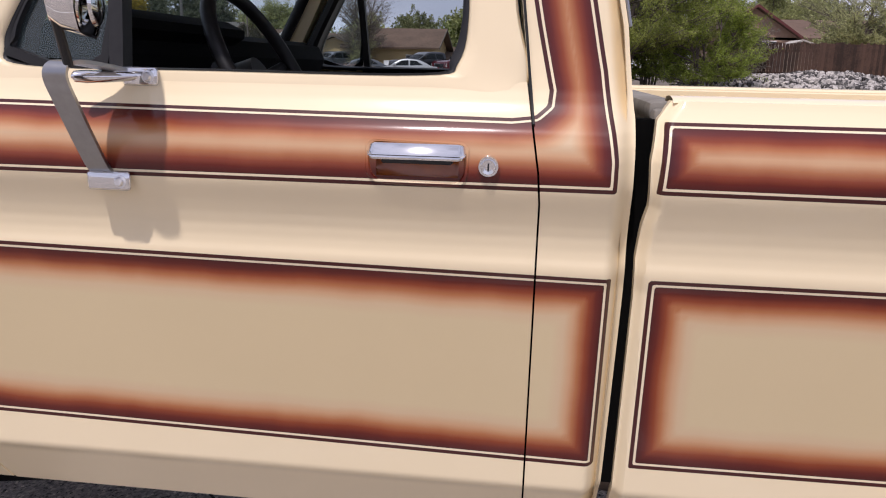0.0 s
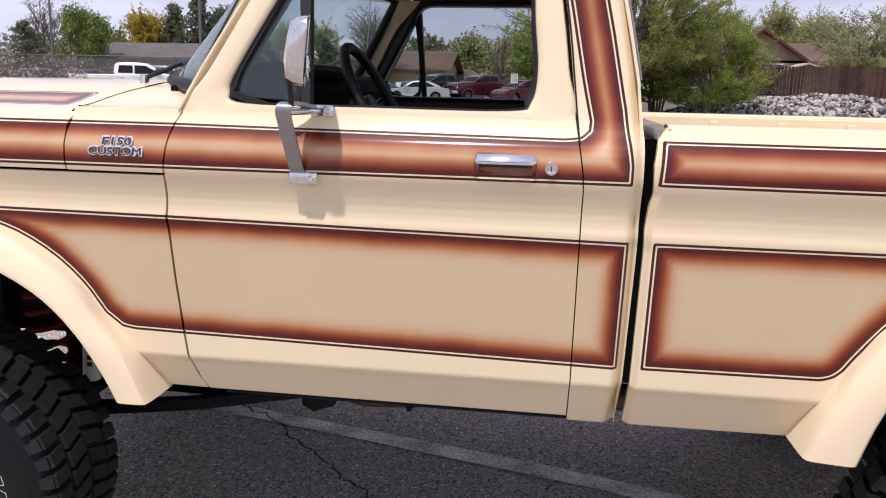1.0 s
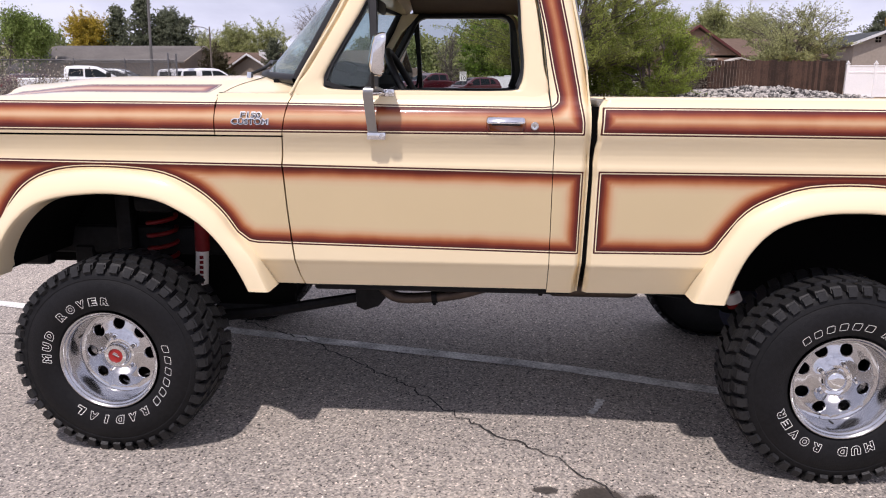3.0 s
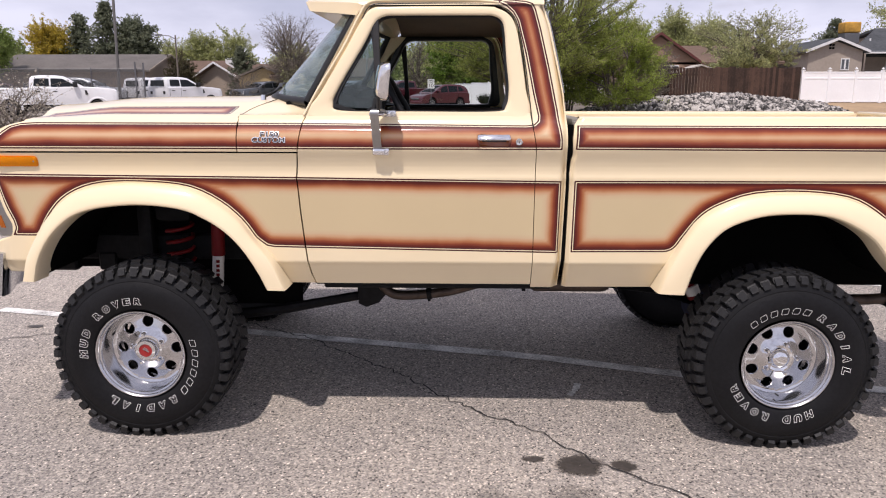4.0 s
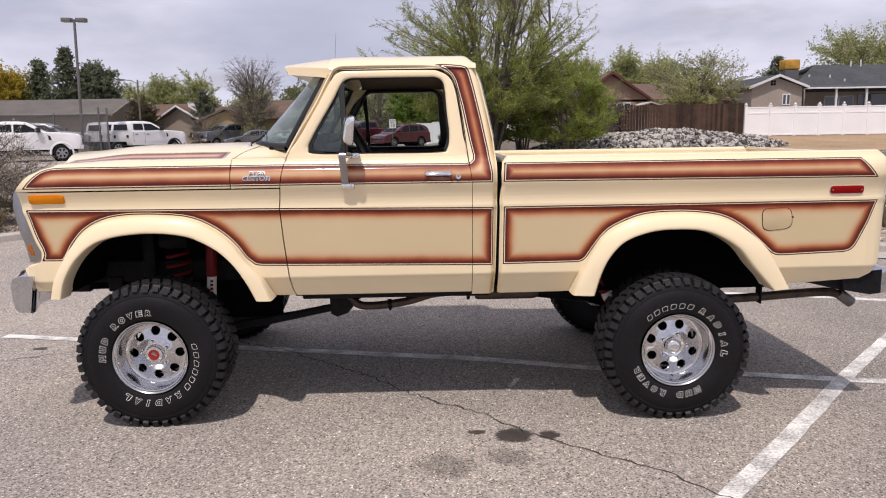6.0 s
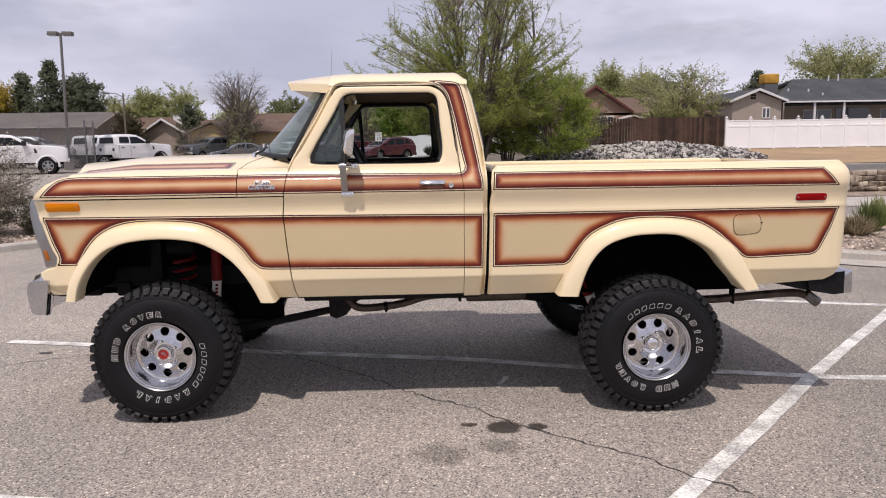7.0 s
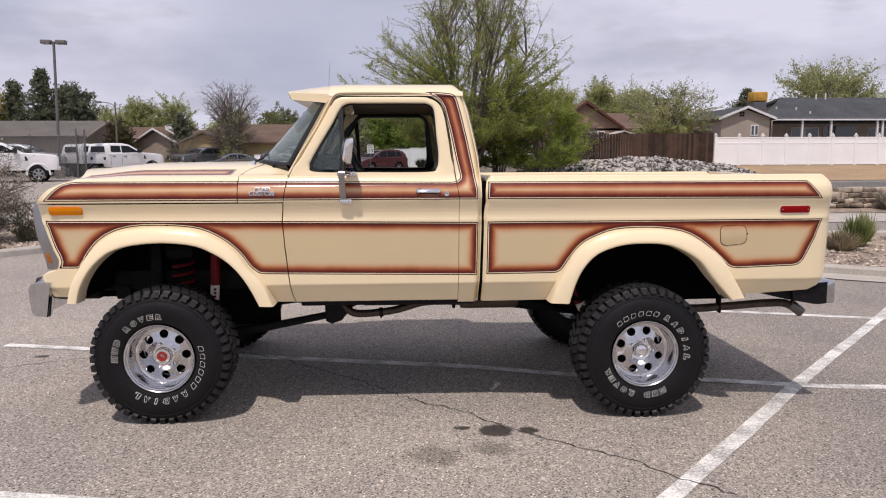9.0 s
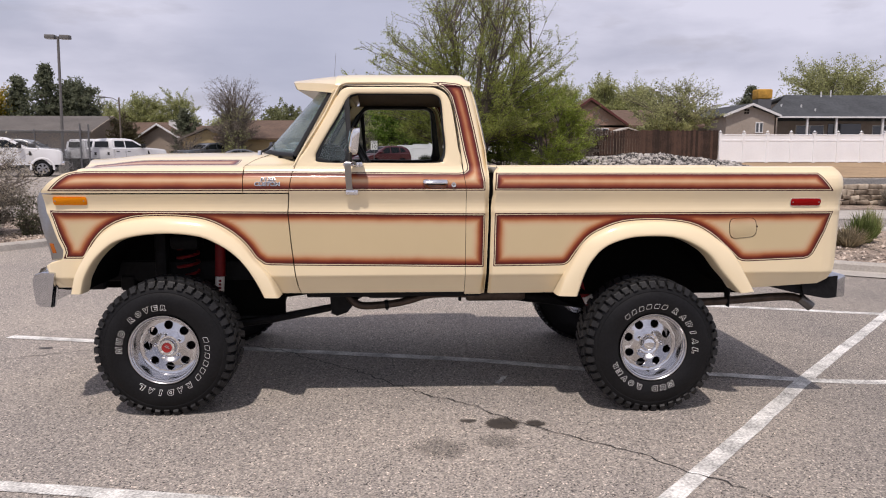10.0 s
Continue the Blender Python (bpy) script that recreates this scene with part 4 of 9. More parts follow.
def badge(body, size, high, x, y, z, grow):
    bm = text_mesh(body, 0.1, 0, 0.05, grow)
    wide, tall = (max(v.co[k] for v in bm.verts) - min(v.co[k] for v in bm.verts) for k in (0, 1))
    for v in bm.verts:
        up = z + v.co.y * high / tall
        v.co = Vector((x + v.co.x * size / wide + 0.06 * v.co.y * high / tall, FLANK(up) + y - v.co.z * 0.05, up))
    return bm


emblem = part("badge", badge("F150", 0.080, 0.0185, -0.852, -0.0050, 1.4200, 0.0), BADGE_FACE, truck, "dark model badge edged in chrome", fix=False)
part("badge_line", badge("CUSTOM", 0.143, 0.0190, -0.855, -0.0050, 1.3945, 0.0), BADGE_FACE, emblem, fix=False)
part("badge_backing", badge("F150", 0.0875, 0.0255, -0.852, -0.0030, 1.4200, 0.0055), BADGE_METAL, emblem, fix=False)
part("badge_backing", badge("CUSTOM", 0.1505, 0.0260, -0.855, -0.0030, 1.3945, 0.0055), BADGE_METAL, emblem, fix=False)

# ---- cab: window frame of each door, glass, seals
RING_OUT = [(-0.700, 1.497), (-0.630, 1.606), (-0.524, 1.783), (-0.452, 1.912), (-0.402, 1.970), (-0.30, 1.978), (0.09, 1.978), (0.165, 1.968), (0.219, 1.935), (0.250, 1.87),
            (0.274, 1.735), (0.290, 1.62), (0.303, 1.497), (0.15, 1.497), (-0.2, 1.497), (-0.5, 1.497)]
RING_IN = [(-0.574, 1.552), (-0.548, 1.622), (-0.437, 1.810), (-0.388, 1.900), (-0.345, 1.934), (-0.25, 1.938), (0.075, 1.938), (0.143, 1.935), (0.180, 1.912), (0.193, 1.86),
           (0.202, 1.735), (0.213, 1.62), (0.200, 1.540), (0.145, 1.519), (-0.2, 1.519), (-0.53, 1.522)]


def ring_pts():
    return curve_through(RING_OUT, 6, True), curve_through(RING_IN, 6, True)


def window_ring(levels, far=False):
    bm = bmesh.new()
    a, b = ring_pts()
    rows = []
    for t, dy in levels:
        row = []
        for p, q in zip(a, b):
            m = p.lerp(q, t)
            lower = 1 - smooth01(1.50, 1.57, m.y)
            y = FLANK(m.y) + (dy if dy > 0 else dy * (1 - lower) + (0.0008 - 0.0024 * min(1.0, t / 0.6)) * lower)
            row.append((m.x, 2 * YC - y if far else y, m.y))
        rows.append(row)
    loft(bm, rows, close=True)
    return bm


for door, is_far in ((door_near, False), (door_far, True)):
    ob = part("window_frame", window_ring([(0.0, 0.03), (0.0, 0.004), (0.04, -0.004), (0.2, -0.007), (0.75, -0.006), (0.93, -0.002), (1.0, 0.006), (1.0, 0.03)], is_far), PAINT, door, sharp=0.9)
    lay_stripes(ob, [])
    part("window_seal", window_ring([(1.0, 0.004), (1.07, 0.006), (1.13, 0.012), (1.15, 0.03)], is_far), SEAL, door)
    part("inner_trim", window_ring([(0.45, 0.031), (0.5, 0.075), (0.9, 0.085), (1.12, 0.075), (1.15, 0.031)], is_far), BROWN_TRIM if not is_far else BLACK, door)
    s = -1 if is_far else 1

    def yd(z, d):
        v = FLANK(z) + d
        return 2 * YC - v if is_far else v
    bm = bmesh.new()
    loft(bm, [[(x, yd(z, dy), z) for x, dy in ((-0.391 + k, 0.0), (-0.367 + k, 0.0), (-0.367 + k, 0.03), (-0.391 + k, 0.03))] for z, k in ((1.515, 0.012), (1.70, 0.004), (1.94, -0.006))], close=True, caps=True)
    part("vent_post", bm, BLACK, door)
    bm = bmesh.new()
    vent = [(-0.385, 1.530), (-0.560, 1.538), (-0.566, 1.560), (-0.545, 1.62), (-0.437, 1.808), (-0.395, 1.880)]
    for d in (0.016,):
        bm.faces.new([bm.verts.new((x, yd(z, d), z)) for x, z in vent])
    g = part("vent_window", bm, VENT_GLASS, door)
    g.visible_shadow = False
    bm = bmesh.new()
    vr = curve_through([(-0.392, 1.534), (-0.555, 1.541), (-0.560, 1.562), (-0.540, 1.618), (-0.434, 1.80), (-0.398, 1.870)], 4, True)
    cx = sum((p for p in vr), Vector((0, 0, 0))) / len(vr)
    loft(bm, [[(cx.x + (p.x - cx.x) * k, yd(p.y, dy), cx.y + (p.y - cx.y) * k) for p in vr] for k, dy in ((1.06, 0.012), (1.06, 0.004), (0.93, 0.004), (0.93, 0.02))], close=True)
    part("vent_frame", bm, SEAL, door)
    if is_far:
        bm = bmesh.new()
        pts = [(-0.36, 1.52), (0.21, 1.52), (0.203, 1.735), (0.19, 1.90), (0.14, 1.935), (-0.37, 1.935)]
        bm.faces.new([bm.verts.new((x, yd(z, 0.03), z)) for x, z in pts])
        g = part("window_pane", bm, CLEAR_GLASS, door)
        g.visible_shadow = False
    # inner door card and sill
    bm = bmesh.new()
    ya, yb = sorted((yd(1.1, 0.06), yd(1.1, 0.085)))
    box(bm, -0.66, 0.30, ya, yb, 0.80, 1.50, 0.01, 2)
    part("door_card", bm, BROWN_TRIM, door)
    bm = bmesh.new()
    ya, yb = sorted((yd(1.52, 0.012), yd(1.52, 0.06)))
    box(bm, -0.38, 0.20, ya, yb, 1.500, 1.5165, 0.004)
    part("window_slot", bm, SEAL, door)

# door handle in its recess, and the lock
out = rounded([(0.073, 1.362), (0.073, 1.420), (0.222, 1.416), (0.222, 1.358)], (0.028, 0.016, 0.016, 0.028))
cx, cz = 0.1475, 1.389
cut = bmesh.new()
cut.from_mesh(door_near.data)
hole = [f for f in cut.faces if 0.079 < f.calc_center_median().x < 0.216 and 1.368 < f.calc_center_median().z < 1.413 and f.calc_center_median().y < 0]
bmesh.ops.delete(cut, geom=hole, context="FACES")
cut.to_mesh(door_near.data)
cut.free()


def dish(k, y, grow=0.0):
    return [(cx + (x - cx) * k + (grow if x > cx else -grow), y + (FLANK(z) + 0.048), cz + (z - cz) * k + (grow if z > cz else -grow)) for x, z in out]


bm = bmesh.new()
loft(bm, [dish(1.0, -0.0482, 0.006), dish(1.0, -0.0505, 0.004), dish(1.0, -0.0505, 0.001), dish(0.985, -0.048)], close=True)
rim = part("handle_escutcheon", bm, PAINT, door_near)
lay_stripes(rim, SIDE_OUTLINES)
bm = bmesh.new()
rows = loft(bm, [dish(0.985, -0.0485), dish(0.965, -0.040), dish(0.92, -0.030), dish(0.80, -0.0245)], close=True)
bm.faces.new(rows[-1])
part("handle_recess", bm, RUST_RECESS, door_near, "rust-orange handle recess")
bm = bmesh.new()
loft(bm, [[(x, y + e, 1.4075 + (z - 1.4075) * k) for y, z in ((-0.044, 1.3990), (-0.0585, 1.3945), (-0.0625, 1.3955), (-0.0640, 1.3985), (-0.0628, 1.4010), (-0.0610, 1.4020), (-0.0520, 1.4170), (-0.0495, 1.4190), (-0.044, 1.4195))]
          for x, e, k in ((0.0715, 0.012, 0.30), (0.073, 0.007, 0.66), (0.077, 0.0025, 0.90), (0.083, 0.0, 1.0), (0.1475, 0.0, 1.0), (0.212, 0.0, 1.0), (0.218, 0.0025, 0.90), (0.222, 0.007, 0.66), (0.2235, 0.012, 0.30))], close=True, caps=True)
part("door_handle", bm, CHROME, door_near, "chrome flip-up door handle", sharp=0.5)
# black bar paints the shaded slot below the handle
bm = bmesh.new()
box(bm, 0.094, 0.203, -0.056, -0.030, 1.3885, 1.3975, 0.002)
part("handle_underside", bm, BLACK, door_near)
bm = bmesh.new()
lathe(bm, [(0.0, -0.010), (0.006, -0.010), (0.0065, -0.012), (0.011, -0.0125), (0.012, -0.009), (0.015, -0.009), (0.0165, -0.006), (0.017, 0.004)], 32, (0.258, -0.046, 1.388))
part("door_lock", bm, CHROME, door_near, "round chrome key lock")
bm = bmesh.new()
box(bm, 0.2568, 0.2592, -0.0575, -0.054, 1.3825, 1.3935)
part("keyhole", bm, BLACK, door_near)
# drip rail over the door, hinge marks on the frame
bm = bmesh.new()
top = curve_through([(-0.445, 1.925), (-0.405, 1.982), (-0.30, 1.991), (0.05, 1.990), (0.165, 1.980), (0.226, 1.945), (0.258, 1.872), (0.285, 1.735), (0.303, 1.60), (0.313, 1.52), (0.322, 1.45)], 6)
pipe(bm, [(p.x, FLANK(p.y) - 0.003, p.y) for p in top], 0.0024, 6)
rail = part("drip_rail", bm, SEAL, truck, "dark gap along the door top")
bm = bmesh.new()
top = curve_through([(-0.700, 1.50), (-0.637, 1.615), (-0.528, 1.79), (-0.456, 1.930), (-0.41, 1.992), (-0.30, 2.002), (0.05, 2.001), (0.17, 1.992)], 6)
pipe(bm, [(p.x - 0.004, FLANK(p.y) - 0.004, p.y + 0.003) for p in top], 0.0055, 8)
rail = part("rain_gutter", bm, PAINT, truck)
lay_stripes(rail, [])

# ---- roof, visor, pillars, windscreen, rear wall
bm = bmesh.new()
rows = []
for i in range(67):
    t = i / 66
    x = -0.455 + 0.825 * t
    row = []
    for j in range(57):
        s = math.sin(math.pi / 2 * (-1 + 2 * j / 56))
        y = YC + 0.845 * s * (1 - 0.006 * (1 - t))
        e = abs(s)
        z = 1.985 + 0.102 * (1 - e ** 5) ** 0.62 if e < 1 else 1.985
        z -= 0.008 * (1 - smooth01(0, 0.15, t)) * (1 - e ** 3) + 0.050 * smooth01(0.90, 1.0, t) ** 2 * (1 - e ** 6)
        z = max(z, 1.985)
        row.append((x + 0.010 * smooth01(0.85, 1.0, t) * (1 - e ** 4), YC + (y - YC) * (1 - 0.012 * smooth01(0.92, 1.0, t) ** 2), z))
    rows.append(row)
loft(bm, rows)
roof = part("roof", bm, PAINT, truck, "cream cab roof", sharp=1.2)
lay_stripes(roof, SIDE_OUTLINES)
bm = bmesh.new()
rows = []
for j in range(25):
    s = -1 + 2 * j / 24
    y = YC + 0.80 * s
    e = abs(s)
    fx = -0.755 + 0.052 * e ** 4
    lift = 0.074 * (1 - e ** 4)
    rows.append([(-0.405, y, 1.990 + lift * 1.32), (-0.50, y, 2.000 + lift * 1.16), (-0.60, y, 2.004 + lift * 0.90), (fx + 0.01, y, 2.006 + lift * 0.52), (fx, y, 1.999 + lift * 0.49),
                 (fx + 0.014, y, 1.966 + lift * 0.36), (fx + 0.02, y, 1.963 + lift * 0.36), (-0.56, y, 1.953 + lift * 0.4), (-0.435, y, 1.941 + lift * 0.6), (-0.425, y, 1.962 + lift * 0.6)])
loft(bm, rows, close=True, caps=True)
visor = part("sun_visor", bm, PAINT, truck, "cream external windscreen visor", sharp=0.7)
lay_stripes(visor, [])
bm = bmesh.new()
rows = []
for i in range(8):
    t = i / 7
    rows.append([(-0.40 + 0.72 * t, YC + 0.80 * s, 1.955 + 0.09 * (1 - abs(s) ** 4)) for s in np.linspace(-1, 1, 15)])
loft(bm, rows)
part("headliner", bm, HEADLINER, truck)

for s in (0, 1):
    def yy(v):
        return v if s == 0 else 2 * YC - v
    bm = bmesh.new()
    rows = []
    for k in range(9):
        t = k / 8
        x, z = -0.706 + 0.252 * t, 1.497 + 0.465 * t
        y = FLANK(z)
        rows.append([(x - 0.004, yy(y + 0.002), z), (x - 0.016, yy(y + 0.045), z + 0.002), (x - 0.01, yy(y + 0.07), z), (x + 0.035, yy(y + 0.07), z), (x + 0.035, yy(y + 0.035), z)])
    loft(bm, rows, close=True, caps=True)
    pil = part("windscreen_pillar", bm, PAINT, truck)
    lay_stripes(pil, [])


bm = bmesh.new()
rows = []
for k in range(9):
    t = k / 8
    x, z = -0.700 + 0.255 * t, 1.50 + 0.455 * t
    y = 2 * YC - FLANK(z) - 0.088
    rows.append([(x - 0.035, y, z), (x + 0.03 + 0.05 * smooth01(0.7, 1, t), y, z), (x + 0.03 + 0.05 * smooth01(0.7, 1, t), y + 0.012, z), (x - 0.035, y + 0.012, z)])
loft(bm, rows, close=True, caps=True)
lay_stripes(part("pillar_trim", bm, PAINT, truck, "cream inner windscreen pillar"), [])


def screen(y, t):
    """A point of the windscreen: y across, t from base to top."""
    e = abs(y - YC) / 0.82
    base, top = -0.980 + 0.275 * e ** 3.6, -0.60 + 0.125 * e ** 3.6
    return (base + (top - base) * t, y + (YC - y) * 0.055 * t, 1.557 + 0.036 * (1 - e ** 2) + (0.403 + 0.008 * (1 - e ** 2)) * t)


bm = bmesh.new()
sy = list(np.linspace(0.135, 2 * YC - 0.135, 33))
loft(bm, [[screen(y, t) for y in sy] for t in np.linspace(0, 1, 8)])
ws = part("windscreen", bm, TINT_GLASS, truck, "curved tinted windscreen")
ws.visible_shadow = False
bm = bmesh.new()
loop = [screen(y, 0) for y in sy] + [screen(sy[-1], t) for t in np.linspace(0.1, 1, 9)] + [screen(y, 1) for y in sy[::-1]] + [screen(sy[0], t) for t in np.linspace(1, 0.05, 10)]
pipe(bm, loop + [loop[0]], 0.021, 8, False)
part("windscreen_seal", bm, SEAL, truck, sharp=1.5)
for y0 in (0.30, 1.02):
    sb = screen_base(y0)
    on = [Vector(screen(y0 + d, h)) + Vector((-0.022, 0, 0.006)) for d, h in ((0.12, 0.10), (0.22, 0.13), (0.36, 0.13), (0.56, 0.12))]
    bm = bmesh.new()
    pipe(bm, [(sb - 0.085, y0, 1.580), (sb - 0.04, y0 + 0.05, 1.606), on[0], on[1]], 0.007, 8)
    arm = part("wiper", bm, BLACK, truck)
    bm = bmesh.new()
    pipe(bm, [on[0] + Vector((0.010, 0, 0)), on[1] + Vector((0.006, 0, 0)), on[2] + Vector((0.004, 0, 0)), on[3] + Vector((0.008, 0, 0))], 0.006, 6)
    part("blade", bm, BLACK, arm)
    bm = bmesh.new()
    rod(bm, (sb - 0.087, y0, 1.545), (sb - 0.085, y0, 1.590), 0.015, 0.012, 10)
    part("pivot", bm, CHROME, arm)
bm = bmesh.new()
rod(bm, (-0.66, 1.80, 1.50), (-0.60, 1.84, 2.40), 0.0035, 0.0016, 6)
part("antenna", bm, BRUSHED, truck)

bm = bmesh.new()
rows = []
wall_z = list(np.linspace(0.72, 1.985, 14))
for s in np.linspace(-1, 1, 15):
    rows.append([(CAB_TAIL(min(z, 1.98)) - 0.012 + (0.008 if abs(s) < 0.9 else 0), YC + (0.945 - 0.12 * smooth01(1.45, 2.0, z)) * s, z) for z in wall_z])
loft(bm, rows)
hole = [f for f in bm.faces if 1.50 < f.calc_center_median().z < 1.92 and abs(f.calc_center_median().y - YC) < 0.64]
bmesh.ops.delete(bm, geom=hole, context="FACES")
wall = part("cab_back_wall", bm, PAINT, truck)
lay_stripes(wall, [])
bm = bmesh.new()
loft(bm, [[(CAB_TAIL(z) + 0.002, y, z) for y in np.linspace(YC - 0.70, YC + 0.70, 5)] for z in (1.47, 1.70, 1.95)])
pane = part("rear_window", bm, TINT_GLASS, truck)
pane.visible_shadow = False
bm = bmesh.new()
pipe(bm, [(CAB_TAIL(z) + 0.004, FLANK(z) + 0.045, z) for z in np.linspace(1.60, 1.96, 9)], 0.003, 8)
part("rear_window_trim", bm, BRUSHED, truck, "thin bright rear window trim")
bm = bmesh.new()
box(bm, 0.36, 0.43, 0.16, 1.74, 0.8, 1.46, 0.03, 2)
box(bm, -0.16, 0.36, 0.20, 1.70, 0.98, 1.14, 0.05, 3)
box(bm, 0.20, 0.36, 0.20, 1.70, 1.10, 1.48, 0.05, 3, Matrix.Translation((0, 0, 0)))
part("bench_seat", bm, BROWN_TRIM, truck, "dark brown vinyl bench seat")
bm = bmesh.new()
prism(bm, [(-0.83, 1.560), (-0.68, 1.600), (-0.58, 1.608), (-0.515, 1.590), (-0.495, 1.545), (-0.545, 1.40), (-0.57, 1.25), (-0.84, 1.2)], "y", 0.20, 1.70, 0.014)
prism(bm, [(-0.66, 1.590), (-0.60, 1.628), (-0.52, 1.636), (-0.475, 1.615), (-0.475, 1.595), (-0.53, 1.56)], "y", 0.24, 0.86, 0.012)
dash = part("dashboard", bm, DASH, truck, "black padded dashboard")
bm = bmesh.new()
box(bm, -0.555, -0.525, 0.90, 1.15, 1.42, 1.48, 0.006)
box(bm, -0.555, -0.520, 1.25, 1.60, 1.45, 1.456, 0.002)
box(bm, -0.556, -0.521, 1.25, 1.60, 1.475, 1.481, 0.002)
part("radio", bm, BRUSHED, dash)
bm = bmesh.new()
box(bm, -0.70, 0.40, 0.08, 1.82, 0.70, 0.76, 0.01)
box(bm, -0.92, -0.86, 0.08, 1.82, 0.76, 1.5, 0.01)
part("cab_floor", bm, CHASSIS, truck)
# steering wheel on its column
col = Vector((0.88, 0, 0.475)).normalized()
cen = Vector((-0.285, 0.50, 1.505))
u, w = Vector((0, 1, 0)), Vector((-0.475, 0, 0.88)).normalized()
bm = bmesh.new()
pipe(bm, [cen + 0.205 * (math.cos(a) * u + math.sin(a) * w) for a in np.linspace(0, 2 * math.pi, 41)], 0.0165, 10, False)
wheel_ob = part("steering_wheel", bm, BLACK, truck, "thin-rimmed black steering wheel", sharp=2.0)
bm = bmesh.new()
for a in (0.15, math.pi - 0.15, -math.pi / 2):
    pipe(bm, [cen - 0.05 * col, cen - 0.02 * col + 0.2 * (math.cos(a) * u + math.sin(a) * w)], 0.014, 8)
rod(bm, cen - 0.07 * col, cen - 0.01 * col, 0.06, 0.05, 20)
rod(bm, cen - 0.45 * col, cen - 0.05 * col, 0.028, None, 12)
part("steering_column", bm, BLACK, wheel_ob)
bm = bmesh.new()
box(bm, -0.50, -0.475, 0.86, 1.10, 1.895, 1.955, 0.01, 2)
part("rear_view_mirror", bm, BLACK, truck)

# ---- door mirror on its bent strap
bm = bmesh.new()
strap = curve_through([(-0.362, -0.034, 1.352), (-0.368, -0.052, 1.362), (-0.369, -0.078, 1.400), (-0.370, -0.120, 1.470), (-0.370, -0.140, 1.508), (-0.366, -0.134, 1.526), (-0.357, -0.112, 1.530), (-0.348, -0.06, 1.524), (-0.344, -0.02, 1.518)], 5)
rows = []
for i, p in enumerate(strap):
    d = (strap[min(i + 1, len(strap) - 1)] - strap[max(i - 1, 0)]).normalized()
    across = Vector((1, 0, 0)) * 0.0185
    nrm = d.cross(Vector((1, 0, 0))).normalized() * 0.003
    rows.append([p + across + nrm, p - across + nrm, p - across - nrm, p + across - nrm])
loft(bm, rows, close=True, caps=True)
strap_ob = part("door_mirror", bm, BRUSHED, truck, "chrome trailer mirror on a bent steel strap", sharp=0.5)
for (x, z, y, sx) in ((-0.345, 1.344, -0.052, 0.046), (-0.318, 1.508, 0.010, 0.034)):
    bm = bmesh.new()
    box(bm, x - sx, x + 0.028, y - 0.006, y + 0.004, z - 0.015, z + 0.015, 0.006, 3)
    part("bracket", bm, CHROME, strap_ob)
    for bx in (x + 0.013,):
        bm = bmesh.new()
        lathe(bm, [(0.0, -0.014), (0.0055, -0.014), (0.0075, -0.011), (0.0075, -0.008), (0.0105, -0.0075), (0.0105, -0.003)], 12, (bx, y, z))
        part("bolt", bm, BADGE_METAL, strap_ob)
bm = bmesh.new()
pipe(bm, [(-0.404, -0.050, 1.507), (-0.400, -0.048, 1.507), (-0.385, -0.040, 1.507), (-0.362, -0.024, 1.507), (-0.340, -0.002, 1.508), (-0.322, 0.020, 1.509)], [0.004, 0.011, 0.0135, 0.0125, 0.010, 0.008], 16)
for v in bm.verts:
    v.co.z = 1.507 + (v.co.z - 1.507) * 0.8
part("clamp", bm, CHROME, strap_ob)
bm = bmesh.new()
rod(bm, (-0.352, -0.132, 1.524), (-0.348, -0.160, 1.592), 0.007, 0.007, 10)
part("post", bm, BLACK, strap_ob)
bm = bmesh.new()
face = [(-0.165, 1.570), (-0.082, 1.562), (-0.058, 1.597), (-0.082, 1.722), (-0.097, 1.732), (-0.185, 1.722), (-0.198, 1.705), (-0.190, 1.60)]


def mirror_ring(k, dx, lean=0.0):
    c = Vector((-0.135, 1.652))
    return [to_driver((-0.312 + dx + lean * (z - 1.655), c.x + (y - c.x) * k, c.y + (z - c.y) * k)) for y, z in rounded(face, 0.012)]


def to_driver(p):
    c, s = math.cos(radians(15)), math.sin(radians(15))
    dx, dy = p[0] + 0.345, p[1] + 0.140
    return (-0.345 + dx * c - dy * s, -0.140 + dx * s + dy * c, p[2])


rows = loft(bm, [mirror_ring(0.60, -0.046, 0.10), mirror_ring(0.82, -0.040, 0.10), mirror_ring(0.95, -0.024, 0.10), mirror_ring(1.0, -0.005, 0.10), mirror_ring(1.0, 0.0, 0.10), mirror_ring(0.95, 0.001, 0.10)], close=True)
bm.faces.new(rows[0])
part("mirror_head", bm, CHROME, strap_ob, "chrome mirror head", sharp=0.5)
bm = bmesh.new()
bm.faces.new([bm.verts.new(p) for p in mirror_ring(0.955, -0.002, 0.10)])
part("mirror_glass", bm, MIRROR, strap_ob)
bm = bmesh.new()
lathe(bm, [(0.0, -0.006), (0.022, -0.005), (0.030, -0.001), (0.032, 0.004)], 24)
for v in bm.verts:
    v.co = Vector(to_driver((-0.309 - v.co.y, -0.112 + v.co.x, 1.612 + v.co.z)))
part("spot_mirror", bm, MIRROR, strap_ob, "round convex spot mirror")

# ---- wheels


